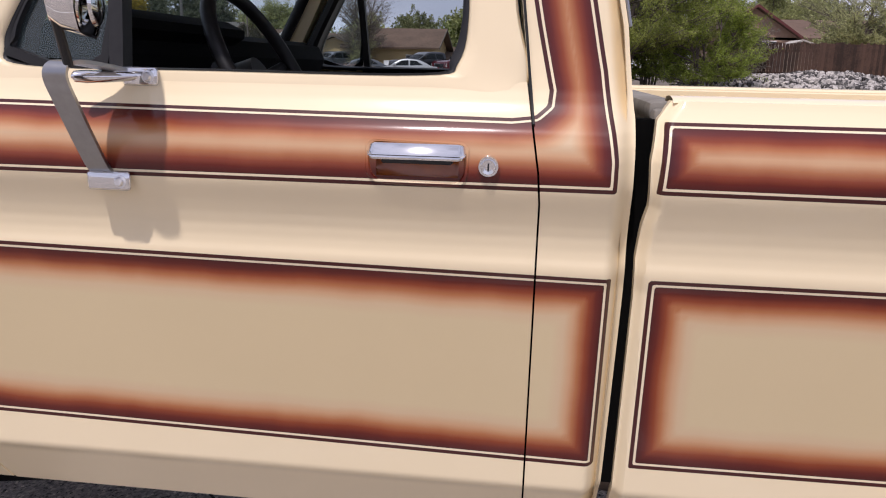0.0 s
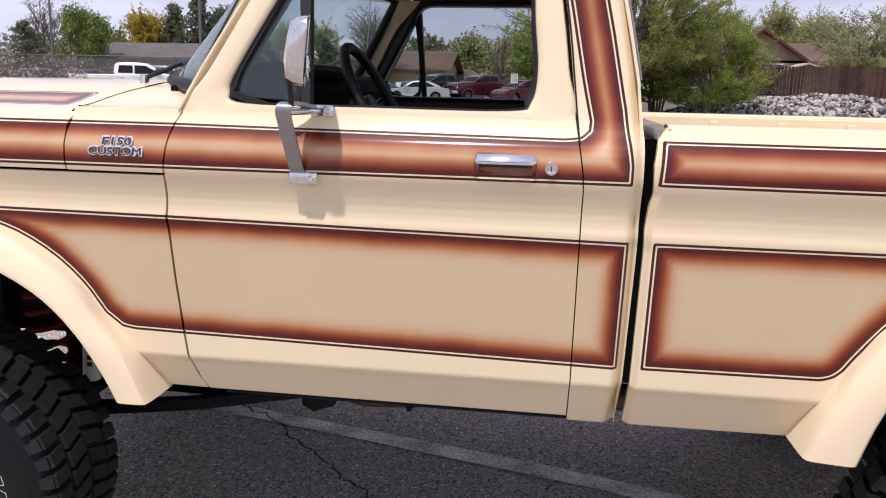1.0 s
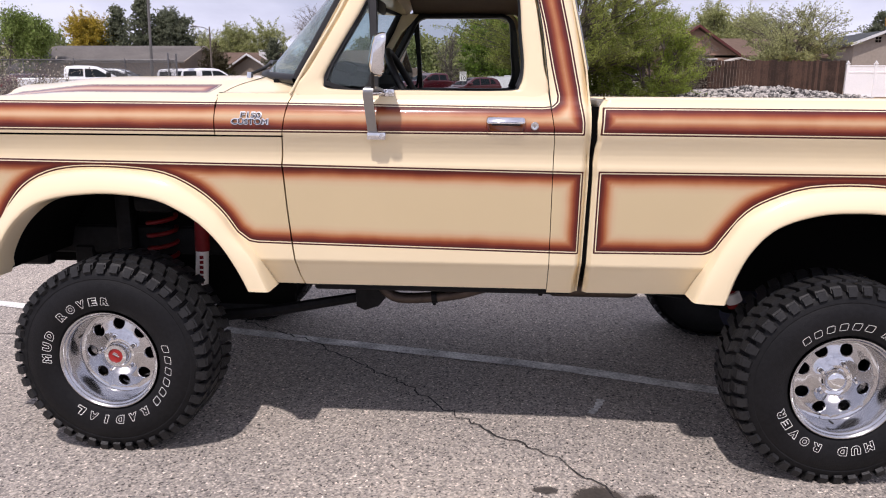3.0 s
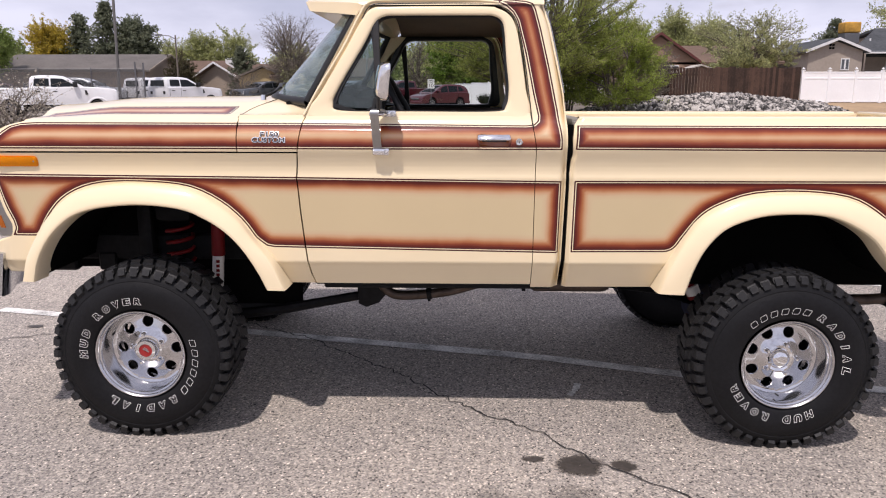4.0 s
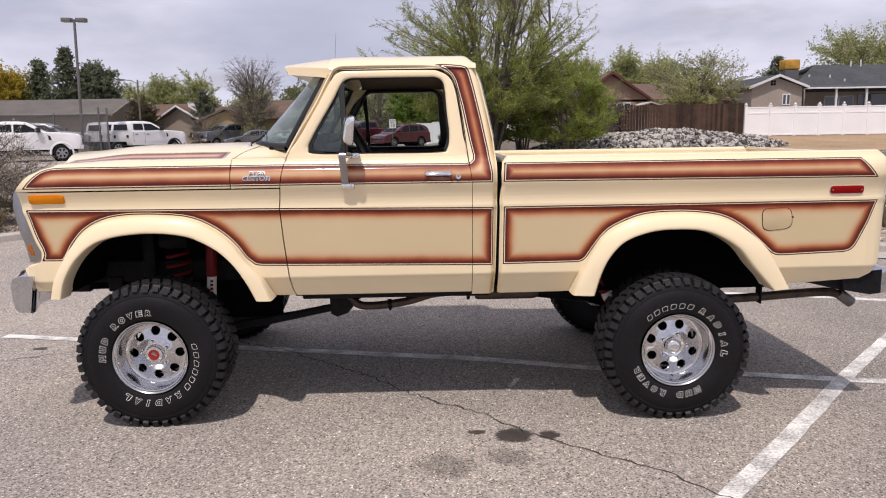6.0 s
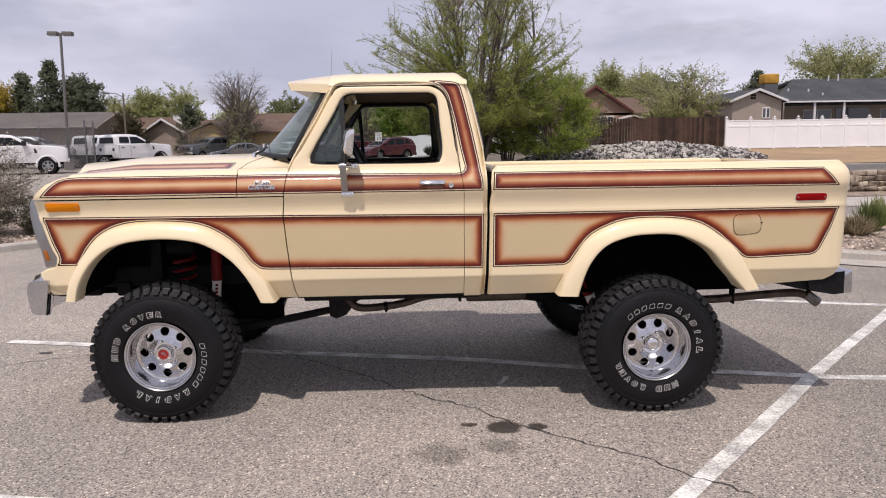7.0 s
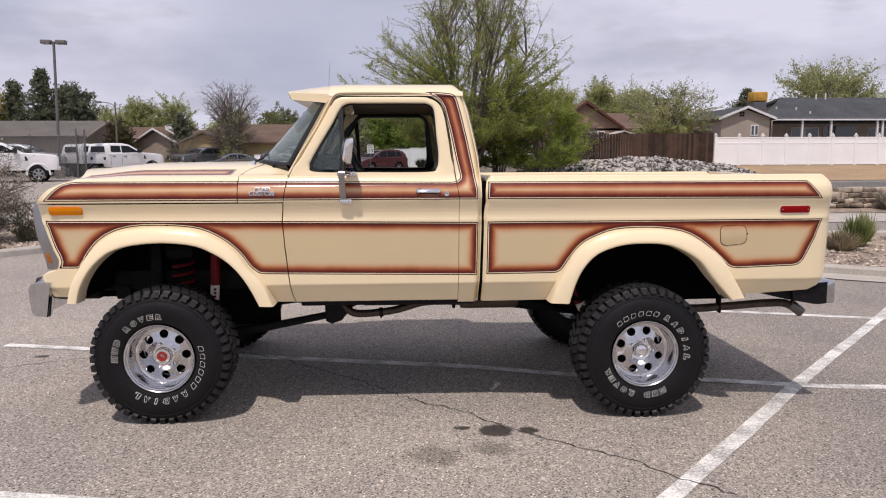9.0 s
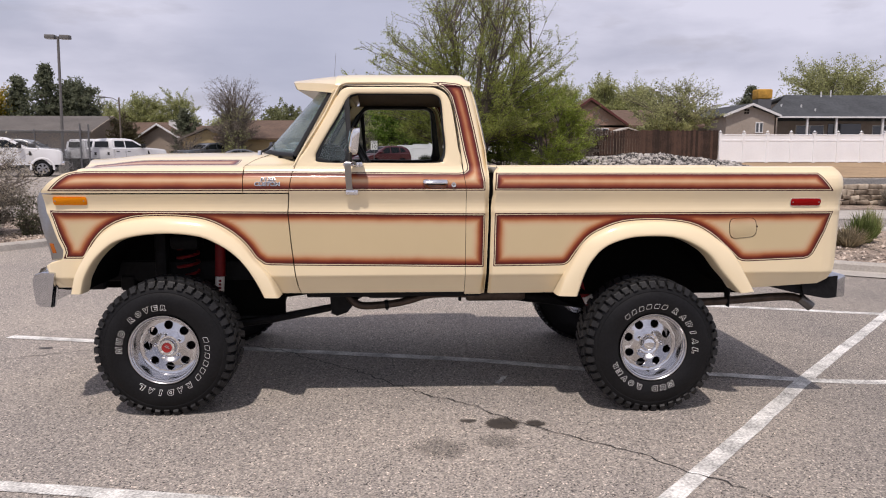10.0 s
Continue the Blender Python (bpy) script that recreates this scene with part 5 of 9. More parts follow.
def disc_face(bm):
    """The pierced centre of the wheel: eight round holes in a dished disc."""
    def surf(r):
        y = float(np.interp(r, [0.055, 0.075, 0.10, 0.165, 0.182], [0.012, 0.018, 0.034, 0.046, 0.040])) + 0.020
        return y
    n = 8
    for s in range(n):
        a0 = 2 * math.pi * s / n
        hr, hc = 0.0255, 0.133
        rings = []
        half = math.pi / n
        border = []
        for k in range(8):
            border.append((0.182, -half + 2 * half * k / 8))
        for k in range(8):
            border.append((0.182 - (0.182 - 0.068) * k / 8, half))
        for k in range(8):
            border.append((0.068, half - 2 * half * k / 8))
        for k in range(8):
            border.append((0.068 + (0.182 - 0.068) * k / 8, -half))
        pts = [(r * math.cos(a), r * math.sin(a)) for r, a in border]
        inner = []
        for x, z in pts:
            v = Vector((x - hc, z)).normalized()
            inner.append((hc + v.x * hr, v.y * hr))
        for t, dy in ((0.0, 0.0), (0.4, 0.0), (0.8, 0.0), (0.93, 0.0), (1.0, 0.003), (1.0, 0.03)):
            ring = []
            for p, q in zip(pts, inner):
                x, z = p[0] + (q[0] - p[0]) * t, p[1] + (q[1] - p[1]) * t
                y = surf(math.hypot(x, z)) + dy
                c, si = math.cos(a0), math.sin(a0)
                ring.append((x * c - z * si, y, x * si + z * c))
            rings.append(ring)
        loft(bm, rings, close=True)
    bmesh.ops.remove_doubles(bm, verts=bm.verts, dist=2e-4)


def wheel_parts(parent, hub_red):
    """Tyre, rim and hub of one wheel about the y axis, its outer side towards -y; 'wheel' is the drum behind."""
    bm = bmesh.new()
    lathe(bm, [(0.0, 0.13), (0.13, 0.13), (0.15, 0.14), (0.15, 0.21), (0.0, 0.21)], 32)
    w = part("wheel", bm, CHASSIS, parent, "off-road wheel with polished eight-hole rim")
    bm = bmesh.new()
    lathe(bm, [(0.2, 0.260), (0.26, 0.288), (0.32, 0.294), (0.365, 0.284), (0.392, 0.266), (0.411, 0.226), (0.415, 0.11), (0.411, 0.0), (0.399, -0.035), (0.380, -0.049), (0.366, -0.053), (0.362, -0.0545),
               (0.358, -0.0535), (0.345, -0.060), (0.325, -0.0665), (0.30, -0.069), (0.275, -0.067), (0.25, -0.060), (0.235, -0.054), (0.226, -0.0505), (0.222, -0.047), (0.219, -0.040), (0.212, -0.02)], 96)
    part("tyre", bm, RUBBER, w, "black mud-terrain tyre with raised white outlined lettering")
    # lugs: two rows of staggered shoulder blocks and two of centre blocks
    bm = bmesh.new()
    count = 44
    for k in range(count):
        a = 2 * math.pi * k / count
        step = 2 * math.pi / count
        for row, (y0, y1, r1, wide, skew, off) in enumerate(((-0.050, 0.028, 0.426, 0.70, 0.12, 0.0), (0.034, 0.111, 0.432, 0.78, 0.35, 0.45), (0.117, 0.194, 0.432, 0.78, -0.35, 0.0), (0.200, 0.278, 0.426, 0.70, -0.12, 0.5))):
            c = a + off * step
            long = 1.0 if (k % 2 or row in (1, 2)) else 0.82
            h = wide * step / 2

            def pt(ang, y, r):
                return (r * math.cos(ang), y, r * math.sin(ang))
            ya, yb = (y0 + (0.006 if long < 1 and row == 0 else 0), y1)
            lo = [pt(c - h * 1.06, ya, 0.404), pt(c + h * 1.06, ya, 0.404), pt(c + h * 1.06 + skew * step, yb, 0.404), pt(c - h * 1.06 + skew * step, yb, 0.404)]
            e = 0.010
            hi = [pt(c - h * 0.92, ya + (0.016 if row == 0 else 0.004), r1), pt(c + h * 0.92, ya + (0.016 if row == 0 else 0.004), r1), pt(c + h * 0.92 + skew * step, yb - (0.016 if row == 3 else 0.004), r1), pt(c - h * 0.92 + skew * step, yb - (0.016 if row == 3 else 0.004), r1)]
            vl, vh = [bm.verts.new(p) for p in lo], [bm.verts.new(p) for p in hi]
            bm.faces.new(vh)
            for i in range(4):
                bm.faces.new((vl[i], vl[(i + 1) % 4], vh[(i + 1) % 4], vh[i]))
            if row == 0:      # the lug runs down on to the sidewall
                lo2 = [pt(c - h * 0.8, -0.045, 0.422), pt(c + h * 0.8, -0.045, 0.422), pt(c + h * 0.8, -0.058, 0.386 if k % 2 else 0.394), pt(c - h * 0.8, -0.057, 0.386 if k % 2 else 0.394)]
                hi2 = [pt(c - h * 0.8, -0.030, 0.418), pt(c + h * 0.8, -0.030, 0.418), pt(c + h * 0.8, -0.040, 0.374), pt(c - h * 0.8, -0.040, 0.374)]
                vl, vh = [bm.verts.new(p) for p in lo2], [bm.verts.new(p) for p in hi2]
                bm.faces.new(vl)
                for i in range(4):
                    bm.faces.new((vl[i], vl[(i + 1) % 4], vh[(i + 1) % 4], vh[i]))
    part("tread", bm, TREAD, w, "chunky staggered mud tread blocks", sharp=0.4)
    bm = bmesh.new()
    lathe(bm, [(0.203, -0.030), (0.213, -0.046), (0.2155, -0.052), (0.2145, -0.055), (0.210, -0.055), (0.2055, -0.051), (0.202, -0.043), (0.196, -0.040), (0.192, -0.034), (0.1895, -0.01), (0.187, 0.03), (0.1825, 0.060), (0.19, 0.08), (0.2, 0.2)], 96)
    part("rim", bm, TURNED, w, "polished aluminium deep-dish rim", sharp=0.5)
    bm = bmesh.new()
    disc_face(bm)
    part("rim_disc", bm, ALUMINIUM, w, "polished disc with eight round holes", sharp=0.5)
    for k in range(5):
        a = 2 * math.pi * k / 5 + 0.5
        bm = bmesh.new()
        lathe(bm, [(0.0, -0.012), (0.006, -0.011), (0.0095, -0.004), (0.0095, 0.012), (0.014, 0.014), (0.014, 0.022)], 12, (0.0755 * math.cos(a), 0.028, 0.0755 * math.sin(a)))
        part("lug_nut", bm, CHROME, w)
    bm = bmesh.new()
    def inset(b):
        for v in b.verts:
            v.co.y += 0.062
    if hub_red:
        lathe(bm, [(0.030, -0.050), (0.032, -0.056), (0.047, -0.055), (0.050, -0.050), (0.050, -0.030), (0.054, -0.026), (0.056, -0.022), (0.066, -0.021), (0.070, -0.025), (0.072, -0.020), (0.072, 0.0)], 40)
        inset(bm)
        part("hub", bm, CHROME, w, "chrome locking hub")
        bm = bmesh.new()
        lathe(bm, [(0.0, -0.0525), (0.024, -0.0525), (0.031, -0.0505), (0.031, -0.04)], 32)
        inset(bm)
        part("hub_cap", bm, RED_CAP, w, "red hub dial")
        bm = bmesh.new()
        box(bm, -0.016, 0.016, -0.0555, -0.0525, -0.0025, 0.0045, 0.001, 1, Matrix.Rotation(0.5, 4, "Y"))
        box(bm, -0.013, 0.007, -0.0553, -0.0525, 0.008, 0.011, 0.0005, 1, Matrix.Rotation(0.5, 4, "Y"))
        inset(bm)
        part("hub_mark", bm, BRUSHED, w)
        for k in range(6):
            a = math.pi / 3 * k
            bm = bmesh.new()
            lathe(bm, [(0, -0.0565), (0.0025, -0.0562), (0.0025, -0.054)], 8, (0.0395 * math.cos(a), 0, 0.0395 * math.sin(a)))
            inset(bm)
            part("hub_screw", bm, BRUSHED, w)
    else:
        lathe(bm, [(0.0, -0.050), (0.020, -0.0495), (0.034, -0.045), (0.044, -0.034), (0.048, -0.02), (0.052, -0.014), (0.064, -0.017), (0.070, -0.025), (0.072, -0.020), (0.072, 0.0)], 40)
        inset(bm)
        part("hub_cap", bm, CHROME, w, "chrome dome cap")
    bm = bmesh.new()
    pipe(bm, [(0.172 * math.cos(2.6), 0.02, 0.172 * math.sin(2.6)), (0.168 * math.cos(2.6), -0.012, 0.168 * math.sin(2.6))], 0.004, 8)
    part("valve_stem", bm, BLACK, w)

    # raised white letters, outlined, round the sidewall; the maker's name is plain outlined blocks
    def letters(words, start, end, plain):
        n = len(words)
        for i, ch in enumerate(words):
            if ch == " ":
                continue
            a = radians(start + (end - start) * i / (n - 1))
            if plain:
                b = bmesh.new()
                pr = rounded([(-0.0175, -0.0145), (0.013, -0.0145), (0.0175, 0.0145), (-0.013, 0.0145)], 0.0055)
                pipe(b, [(x, y, 0) for x, y in pr] + [(*pr[0], 0)], 0.00095, 4, False)
            else:
                b = text_mesh(ch, 0.0415, 0.00095)
                wide = max(v.co.x for v in b.verts) - min(v.co.x for v in b.verts)
                mx = (max(v.co.x for v in b.verts) + min(v.co.x for v in b.verts)) / 2
                my = (max(v.co.y for v in b.verts) + min(v.co.y for v in b.verts)) / 2
                k = min(1.7, 0.0385 / max(wide, 0.008)) if wide > 0.016 else 1.3
                for v in b.verts:
                    v.co.x, v.co.y = (v.co.x - mx) * k + 0.16 * (v.co.y - my), v.co.y - my
            long = [e for e in b.edges if e.calc_length() > 0.008]
            bmesh.ops.subdivide_edges(b, edges=long, cuts=4)
            er, et = Vector((math.cos(a), 0, math.sin(a))), Vector((math.sin(a), 0, -math.cos(a)))
            for v in b.verts:
                r = 0.2665 + v.co.y
                y = -float(np.interp(r, [0.222, 0.235, 0.25, 0.275, 0.30], [0.0475, 0.054, 0.060, 0.067, 0.069]))
                v.co = er * r + et * v.co.x + Vector((0, y - 0.0003 + 0.4 * v.co.z, 0))
            part("letter_block" if plain else "letter", b, WHITE_RUBBER, w, "raised white outlined mark", fix=False)
    letters("MUD ROVER", 179, 87, False)
    letters("XXXXXX", 14, -40, True)
    letters("RADIAL", -57, -122, False)
    return w


def place_wheel(w, x, y, z, spin, flip):
    w.matrix_basis = pose(x, y, z, 0, 0, 180 if flip else 0) @ Matrix.Rotation(-radians(spin), 4, "Y") @ Matrix.Scale(0.977, 4)


def squat(w, ground):
    """Flattens the foot of the tyre on the ground, with meshes of its own."""
    for o in w.children:
        if o.name.split(".")[0] not in ("tyre", "tread"):
            continue
        o.data = o.data.copy()
        m = w.matrix_basis @ o.matrix_basis
        inv = m.inverted()
        for v in o.data.vertices:
            p = m @ v.co
            if p.z < ground + 0.001:
                p.z = ground + 0.001
                v.co = inv @ p


front_w = wheel_parts(truck, True)
rear_w = wheel_parts(truck, False)
WHEELS = [(front_w, -1.485, -0.065, 0.407, 0, False, -0.004), (rear_w, 1.495, -0.068, 0.384, 117, False, -0.030)]


def copy_part(w):
    made = w.copy()
    scene.collection.objects.link(made)
    made.parent = truck
    for o in w.children:
        k = o.copy()
        scene.collection.objects.link(k)
        k.parent = made
    return made


WHEELS += [(copy_part(front_w), -1.485, 2 * YC + 0.065, 0.407, 40, True, -0.004), (copy_part(rear_w), 1.495, 2 * YC + 0.065, 0.384, 10, True, -0.030)]
for w, x, y, z, spin, flip, ground in WHEELS:
    place_wheel(w, x, y, z, spin, flip)
    squat(w, ground)

# solid black block added behind the front wells to keep them dark
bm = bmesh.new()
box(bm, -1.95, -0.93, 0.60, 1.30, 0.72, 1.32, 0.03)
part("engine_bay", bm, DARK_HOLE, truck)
# ---- underneath: frame, axles, springs, arms, exhaust, rear bumper
bm = bmesh.new()
for y in (0.55, 2 * YC - 0.55):
    box(bm, -2.25, -0.9, y - 0.04, y + 0.04, 0.72, 0.86, 0.01)
    box(bm, -0.95, 1.0, y - 0.04, y + 0.04, 0.64, 0.78, 0.01)
    box(bm, 0.9, 2.72, y - 0.04, y + 0.04, 0.70, 0.84, 0.01)
for x in (-1.9, -0.42, 0.9, 2.3):
    box(bm, x - 0.05, x + 0.05, 0.5, 1.4, 0.66, 0.76, 0.01)
part("chassis_frame", bm, CHASSIS, truck)
bm = bmesh.new()
rod(bm, (-1.485, 0.2, 0.405), (-1.485, 1.7, 0.405), 0.05, None, 16)
lathe(bm, [(0, -0.15), (0.10, -0.12), (0.15, 0.0), (0.10, 0.12), (0, 0.15)], 20, (-1.485, 1.25, 0.405))
part("front_axle", bm, CHASSIS, truck)
bm = bmesh.new()
rod(bm, (1.485, 0.2, 0.396), (1.485, 1.7, 0.396), 0.055, None, 16)
lathe(bm, [(0, -0.15), (0.12, -0.12), (0.17, 0.0), (0.12, 0.12), (0, 0.15)], 20, (1.485, YC, 0.396))
part("rear_axle", bm, AXLE_BLUE, truck)
for y in (0.42, 2 * YC - 0.42):
    bm = bmesh.new()
    pipe(bm, [(-1.49 + 0.066 * math.cos(a), y + 0.07 + 0.066 * math.sin(a), 0.54 + 0.062 * a / (2 * math.pi)) for a in np.linspace(0, 2 * math.pi * 6.5, 124)], 0.011, 7)
    part("coil_spring", bm, RED_PAINT, truck, "red coil spring", sharp=2)
    bm = bmesh.new()
    rod(bm, (-1.262, y - 0.02, 0.77), (-1.250, y - 0.02, 1.08), 0.034, None, 16)
    shock = part("shock_absorber", bm, RED_PAINT, truck, "red and white shock absorber")
    bm = bmesh.new()
    rod(bm, (-1.279, y - 0.02, 0.56), (-1.262, y - 0.02, 0.772), 0.030, None, 16)
    part("sleeve", bm, WHITE_PAINT, shock, "white shock sleeve with red bars")
    bm = bmesh.new()
    for k in range(6):
        box(bm, -1.2725 + 0.0014 * k, -1.2555 + 0.0014 * k, y - 0.0525, y - 0.048, 0.615 + 0.024 * k, 0.630 + 0.024 * k)
    part("sleeve_mark", bm, RED_PAINT, shock)
    bm = bmesh.new()
    pipe(bm, [(-1.42, y + 0.06, 0.40), (-0.95, y + 0.07, 0.455), (-0.46, y + 0.08, 0.545)], [0.030, 0.028, 0.024], 8)
    part("radius_arm", bm, CHASSIS, truck, "black radius arm")
    bm = bmesh.new()
    prism(bm, [(-0.55, 0.72), (-0.54, 0.50), (-0.50, 0.48), (-0.43, 0.505), (-0.36, 0.60), (-0.22, 0.66), (-0.15, 0.72)], "y", y + 0.02, y + 0.12, 0.006)
    part("arm_bracket", bm, CHASSIS, truck)
    bm = bmesh.new()
    box(bm, -1.70, -1.62, y + 0.02, y + 0.10, 0.62, 1.12, 0.02, 2)
    box(bm, -1.585, -1.395, y - 0.03, y + 0.16, 0.945, 1.04, 0.03, 2)
    part("spring_tower", bm, CHASSIS, truck)
    bm = bmesh.new()
    rod(bm, (1.26, y + 0.12, 0.52), (1.10, y + 0.10, 0.86), 0.034, None, 14)
    rs = part("rear_shock_absorber", bm, RED_PAINT, truck, "red rear shock absorber")
    bm = bmesh.new()
    rod(bm, (1.252, y + 0.10, 0.545), (1.232, y + 0.10, 0.59), 0.037, None, 14)
    part("sleeve", bm, WHITE_PAINT, rs)
    bm = bmesh.new()
    for k in range(6):
        loft(bm, [[(x, yy2, 0.505 - 0.012 * k + 0.16 * ((x - 1.485) / 0.7) ** 2 + 0.01) for yy2 in (y + 0.1, y + 0.165)] for x in np.linspace(0.88 + 0.08 * k, 2.04 - 0.08 * k, 12)])
    bmesh.ops.solidify(bm, geom=bm.faces[:], thickness=0.008)
    part("leaf_spring", bm, CHASSIS, truck)
bm = bmesh.new()
pipe(bm, curve_through([(-0.44, 0.46, 0.66), (-0.40, 0.42, 0.600), (-0.33, 0.42, 0.556), (-0.16, 0.42, 0.563), (-0.03, 0.42, 0.585), (0.10, 0.42, 0.622), (0.22, 0.42, 0.632), (0.42, 0.42, 0.628)], 5), 0.026, 12)
ex = part("exhaust_pipe", bm, RUST, truck, "worn steel exhaust pipe")
bm = bmesh.new()
rod(bm, (-0.175, 0.42, 0.562), (-0.150, 0.42, 0.565), 0.031, None, 14)
box(bm, -0.170, -0.155, 0.405, 0.435, 0.525, 0.545, 0.002)
part("clamp", bm, CHASSIS, ex)
bm = bmesh.new()
box(bm, 0.322, 0.342, 0.40, 0.44, 0.585, 0.70, 0.003)
part("hanger", bm, CHASSIS, ex)
bm = bmesh.new()
lathe(bm, [(0.0, 0.0), (0.034, 0.0), (0.042, 0.012), (0.043, 0.03), (0.043, 0.36), (0.038, 0.385), (0.030, 0.40), (0.0, 0.40)], 20)
for v in bm.verts:
    v.co = Vector((0.375 + v.co.y, 0.43 + v.co.x, 0.622 + v.co.z))
part("muffler", bm, RUST, ex)
bm = bmesh.new()
pipe(bm, curve_through([(1.55, 0.33, 0.62), (1.75, 0.31, 0.590), (1.95, 0.29, 0.583), (2.14, 0.28, 0.594), (2.30, 0.26, 0.610), (2.44, 0.245, 0.622), (2.55, 0.24, 0.622), (2.62, 0.24, 0.598)], 4), 0.027, 14)
tail_pipe = part("tail_pipe", bm, RUST, ex, "tail pipe with a turned-down cut tip")
bm = bmesh.new()
a, b = Vector((2.600, 0.24, 0.618)), Vector((2.682, 0.236, 0.556))
q = (b - a).to_track_quat("Z", "Y").to_matrix()
loft(bm, [[a + q @ Vector((r * math.cos(k * math.pi / 8), r * math.sin(k * math.pi / 8), d)) for k in range(16)] for r, d in ((0.027, 0.0), (0.034, 0.004), (0.034, (b - a).length), (0.030, (b - a).length), (0.030, 0.02))], close=True)
part("tip", bm, STEEL_TIP, tail_pipe, "dull steel tip")
bm = bmesh.new()
box(bm, 2.118, 2.130, 0.245, 0.315, 0.556, 0.70, 0.003)
part("hanger", bm, CHASSIS, tail_pipe)
bm = bmesh.new()
box(bm, -0.35, 0.15, 0.75, 1.2, 0.53, 0.72, 0.06, 2)
rod(bm, (0.15, YC, 0.60), (1.35, YC, 0.45), 0.045, None, 14)
rod(bm, (-0.35, 1.2, 0.58), (-1.4, 1.25, 0.44), 0.035, None, 14)
part("transfer_case", bm, CHASSIS, truck)
bm = bmesh.new()
box(bm, -0.55, 0.9, 1.0, 1.05, 0.66, 0.74)
part("skid_pan", bm, CHASSIS, truck)
bm = bmesh.new()
box(bm, -0.66, 0.44, 0.12, 0.16, 0.672, 0.72, 0.008)
part("rocker_flange", bm, CHASSIS, truck)
for ya in (0.075, 2 * YC - 0.115):
    bm = bmesh.new()
    prism(bm, [(2.22, 0.800), (2.735, 0.800), (2.735, 0.650), (2.68, 0.643), (2.49, 0.678), (2.30, 0.725)], "y", ya, ya + 0.04, 0.006)
    part("bumper_arm", bm, CHASSIS, truck)
bm = bmesh.new()
prism(bm, [(2.66, 0.790), (2.74, 0.806), (2.788, 0.800), (2.798, 0.790), (2.800, 0.668), (2.792, 0.654), (2.738, 0.652), (2.738, 0.735), (2.70, 0.765)], "y", 0.055, 2 * YC - 0.055, 0.005)
rb = part("rear_bumper", bm, BUMPER_CHROME, truck, "chrome step rear bumper", sharp=0.5)
for ya in (0.047, 2 * YC - 0.055):
    bm = bmesh.new()
    prism(bm, [(2.50, 0.775), (2.66, 0.786), (2.742, 0.795), (2.742, 0.655), (2.68, 0.648), (2.52, 0.680)], "y", ya, ya + 0.008)
    part("end_plate", bm, CHASSIS, rb)
for y in (0.05, 2 * YC - 0.05):
    bm = bmesh.new()
    box(bm, 2.68, 2.730, y - 0.04 + (0.10 if y < 1 else -0.10), y + 0.06 + (0.06 if y < 1 else -0.06), 0.98, 1.22, 0.012, 2)
    part("tail_lamp", bm, RED_LENS, truck)

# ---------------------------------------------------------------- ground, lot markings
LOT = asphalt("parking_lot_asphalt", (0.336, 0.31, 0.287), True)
ROAD = asphalt("road_asphalt", (0.15, 0.145, 0.14), False)
LINE = surface("worn_white_line_paint", (0.65, 0.64, 0.61), 0.8, 0, 0.5, 70, 6, 0.3, 60)


def stain_paint(name, colour, strong, rough, lo=0.55, hi=1.25, scale=28.0):
    """A stain that soaks away to nothing at its ragged rim ('soak' is 1 in its middle and 0 at its rim)."""
    m = surface(name, colour, rough, 0, 0.3, 60, 8)
    n, l = m.node_tree.nodes, m.node_tree.links
    at = n.new("ShaderNodeAttribute")
    at.attribute_name = "soak"
    co = n.new("ShaderNodeTexCoord")
    ns = n.new("ShaderNodeTexNoise")
    ns.inputs["Scale"].default_value, ns.inputs["Detail"].default_value, ns.inputs["Roughness"].default_value = scale, 6.0, 0.7
    l.new(co.outputs["Object"], ns.inputs["Vector"])
    ad = n.new("ShaderNodeMath")
    ad.operation = "ADD"
    l.new(at.outputs["Fac"], ad.inputs[0])
    l.new(ns.outputs["Fac"], ad.inputs[1])
    mr = n.new("ShaderNodeMapRange")
    mr.inputs["From Min"].default_value, mr.inputs["From Max"].default_value = lo, hi
    mr.inputs["To Max"].default_value = strong
    l.new(ad.outputs[0], mr.inputs["Value"])
    tr = n.new("ShaderNodeBsdfTransparent")
    mx = n.new("ShaderNodeMixShader")
    l.new(mr.outputs["Result"], mx.inputs["Fac"])
    l.new(tr.outputs["BSDF"], mx.inputs[1])
    l.new(n["Principled BSDF"].outputs["BSDF"], mx.inputs[2])
    l.new(mx.outputs["Shader"], n["Material Output"].inputs["Surface"])
    return m


CRACK = stain_paint("crack_shade", (0.030, 0.028, 0.027), 0.95, 0.9, 0.24, 0.46, 14.0)
OIL = stain_paint("oil_stain", (0.062, 0.053, 0.047), 0.80, 0.5, 0.70, 1.10, 55.0)
DAMP = stain_paint("damp_stain", (0.13, 0.12, 0.11), 0.30, 0.85)
CONCRETE = surface("concrete", (0.42, 0.39, 0.35), 0.85, 0, 0.18, 40, 3, 0.2, 60)
DIRT = surface("tan_dirt", (0.34, 0.235, 0.135), 0.95, 0, 0.25, 6, 0.4, 0.4, 8)
DARK_SOIL = surface("dark_soil", (0.14, 0.115, 0.09), 0.95, 0, 0.3, 4, 0.5, 0.4, 6)
GRAVEL = surface("gravel_mulch", (0.33, 0.26, 0.205), 0.95, 0, 0.6, 30, 3, 0.8, 30)
bm = bmesh.new()
gx = [-900, -400, -200, -120, -80, -60, -45, -35, -28, -22, -17, -13, -10, -8] + list(np.arange(-6, 6.1, 0.5)) + [8, 10, 13, 17, 22, 28, 35, 45, 60, 80, 120, 200, 400, 900]
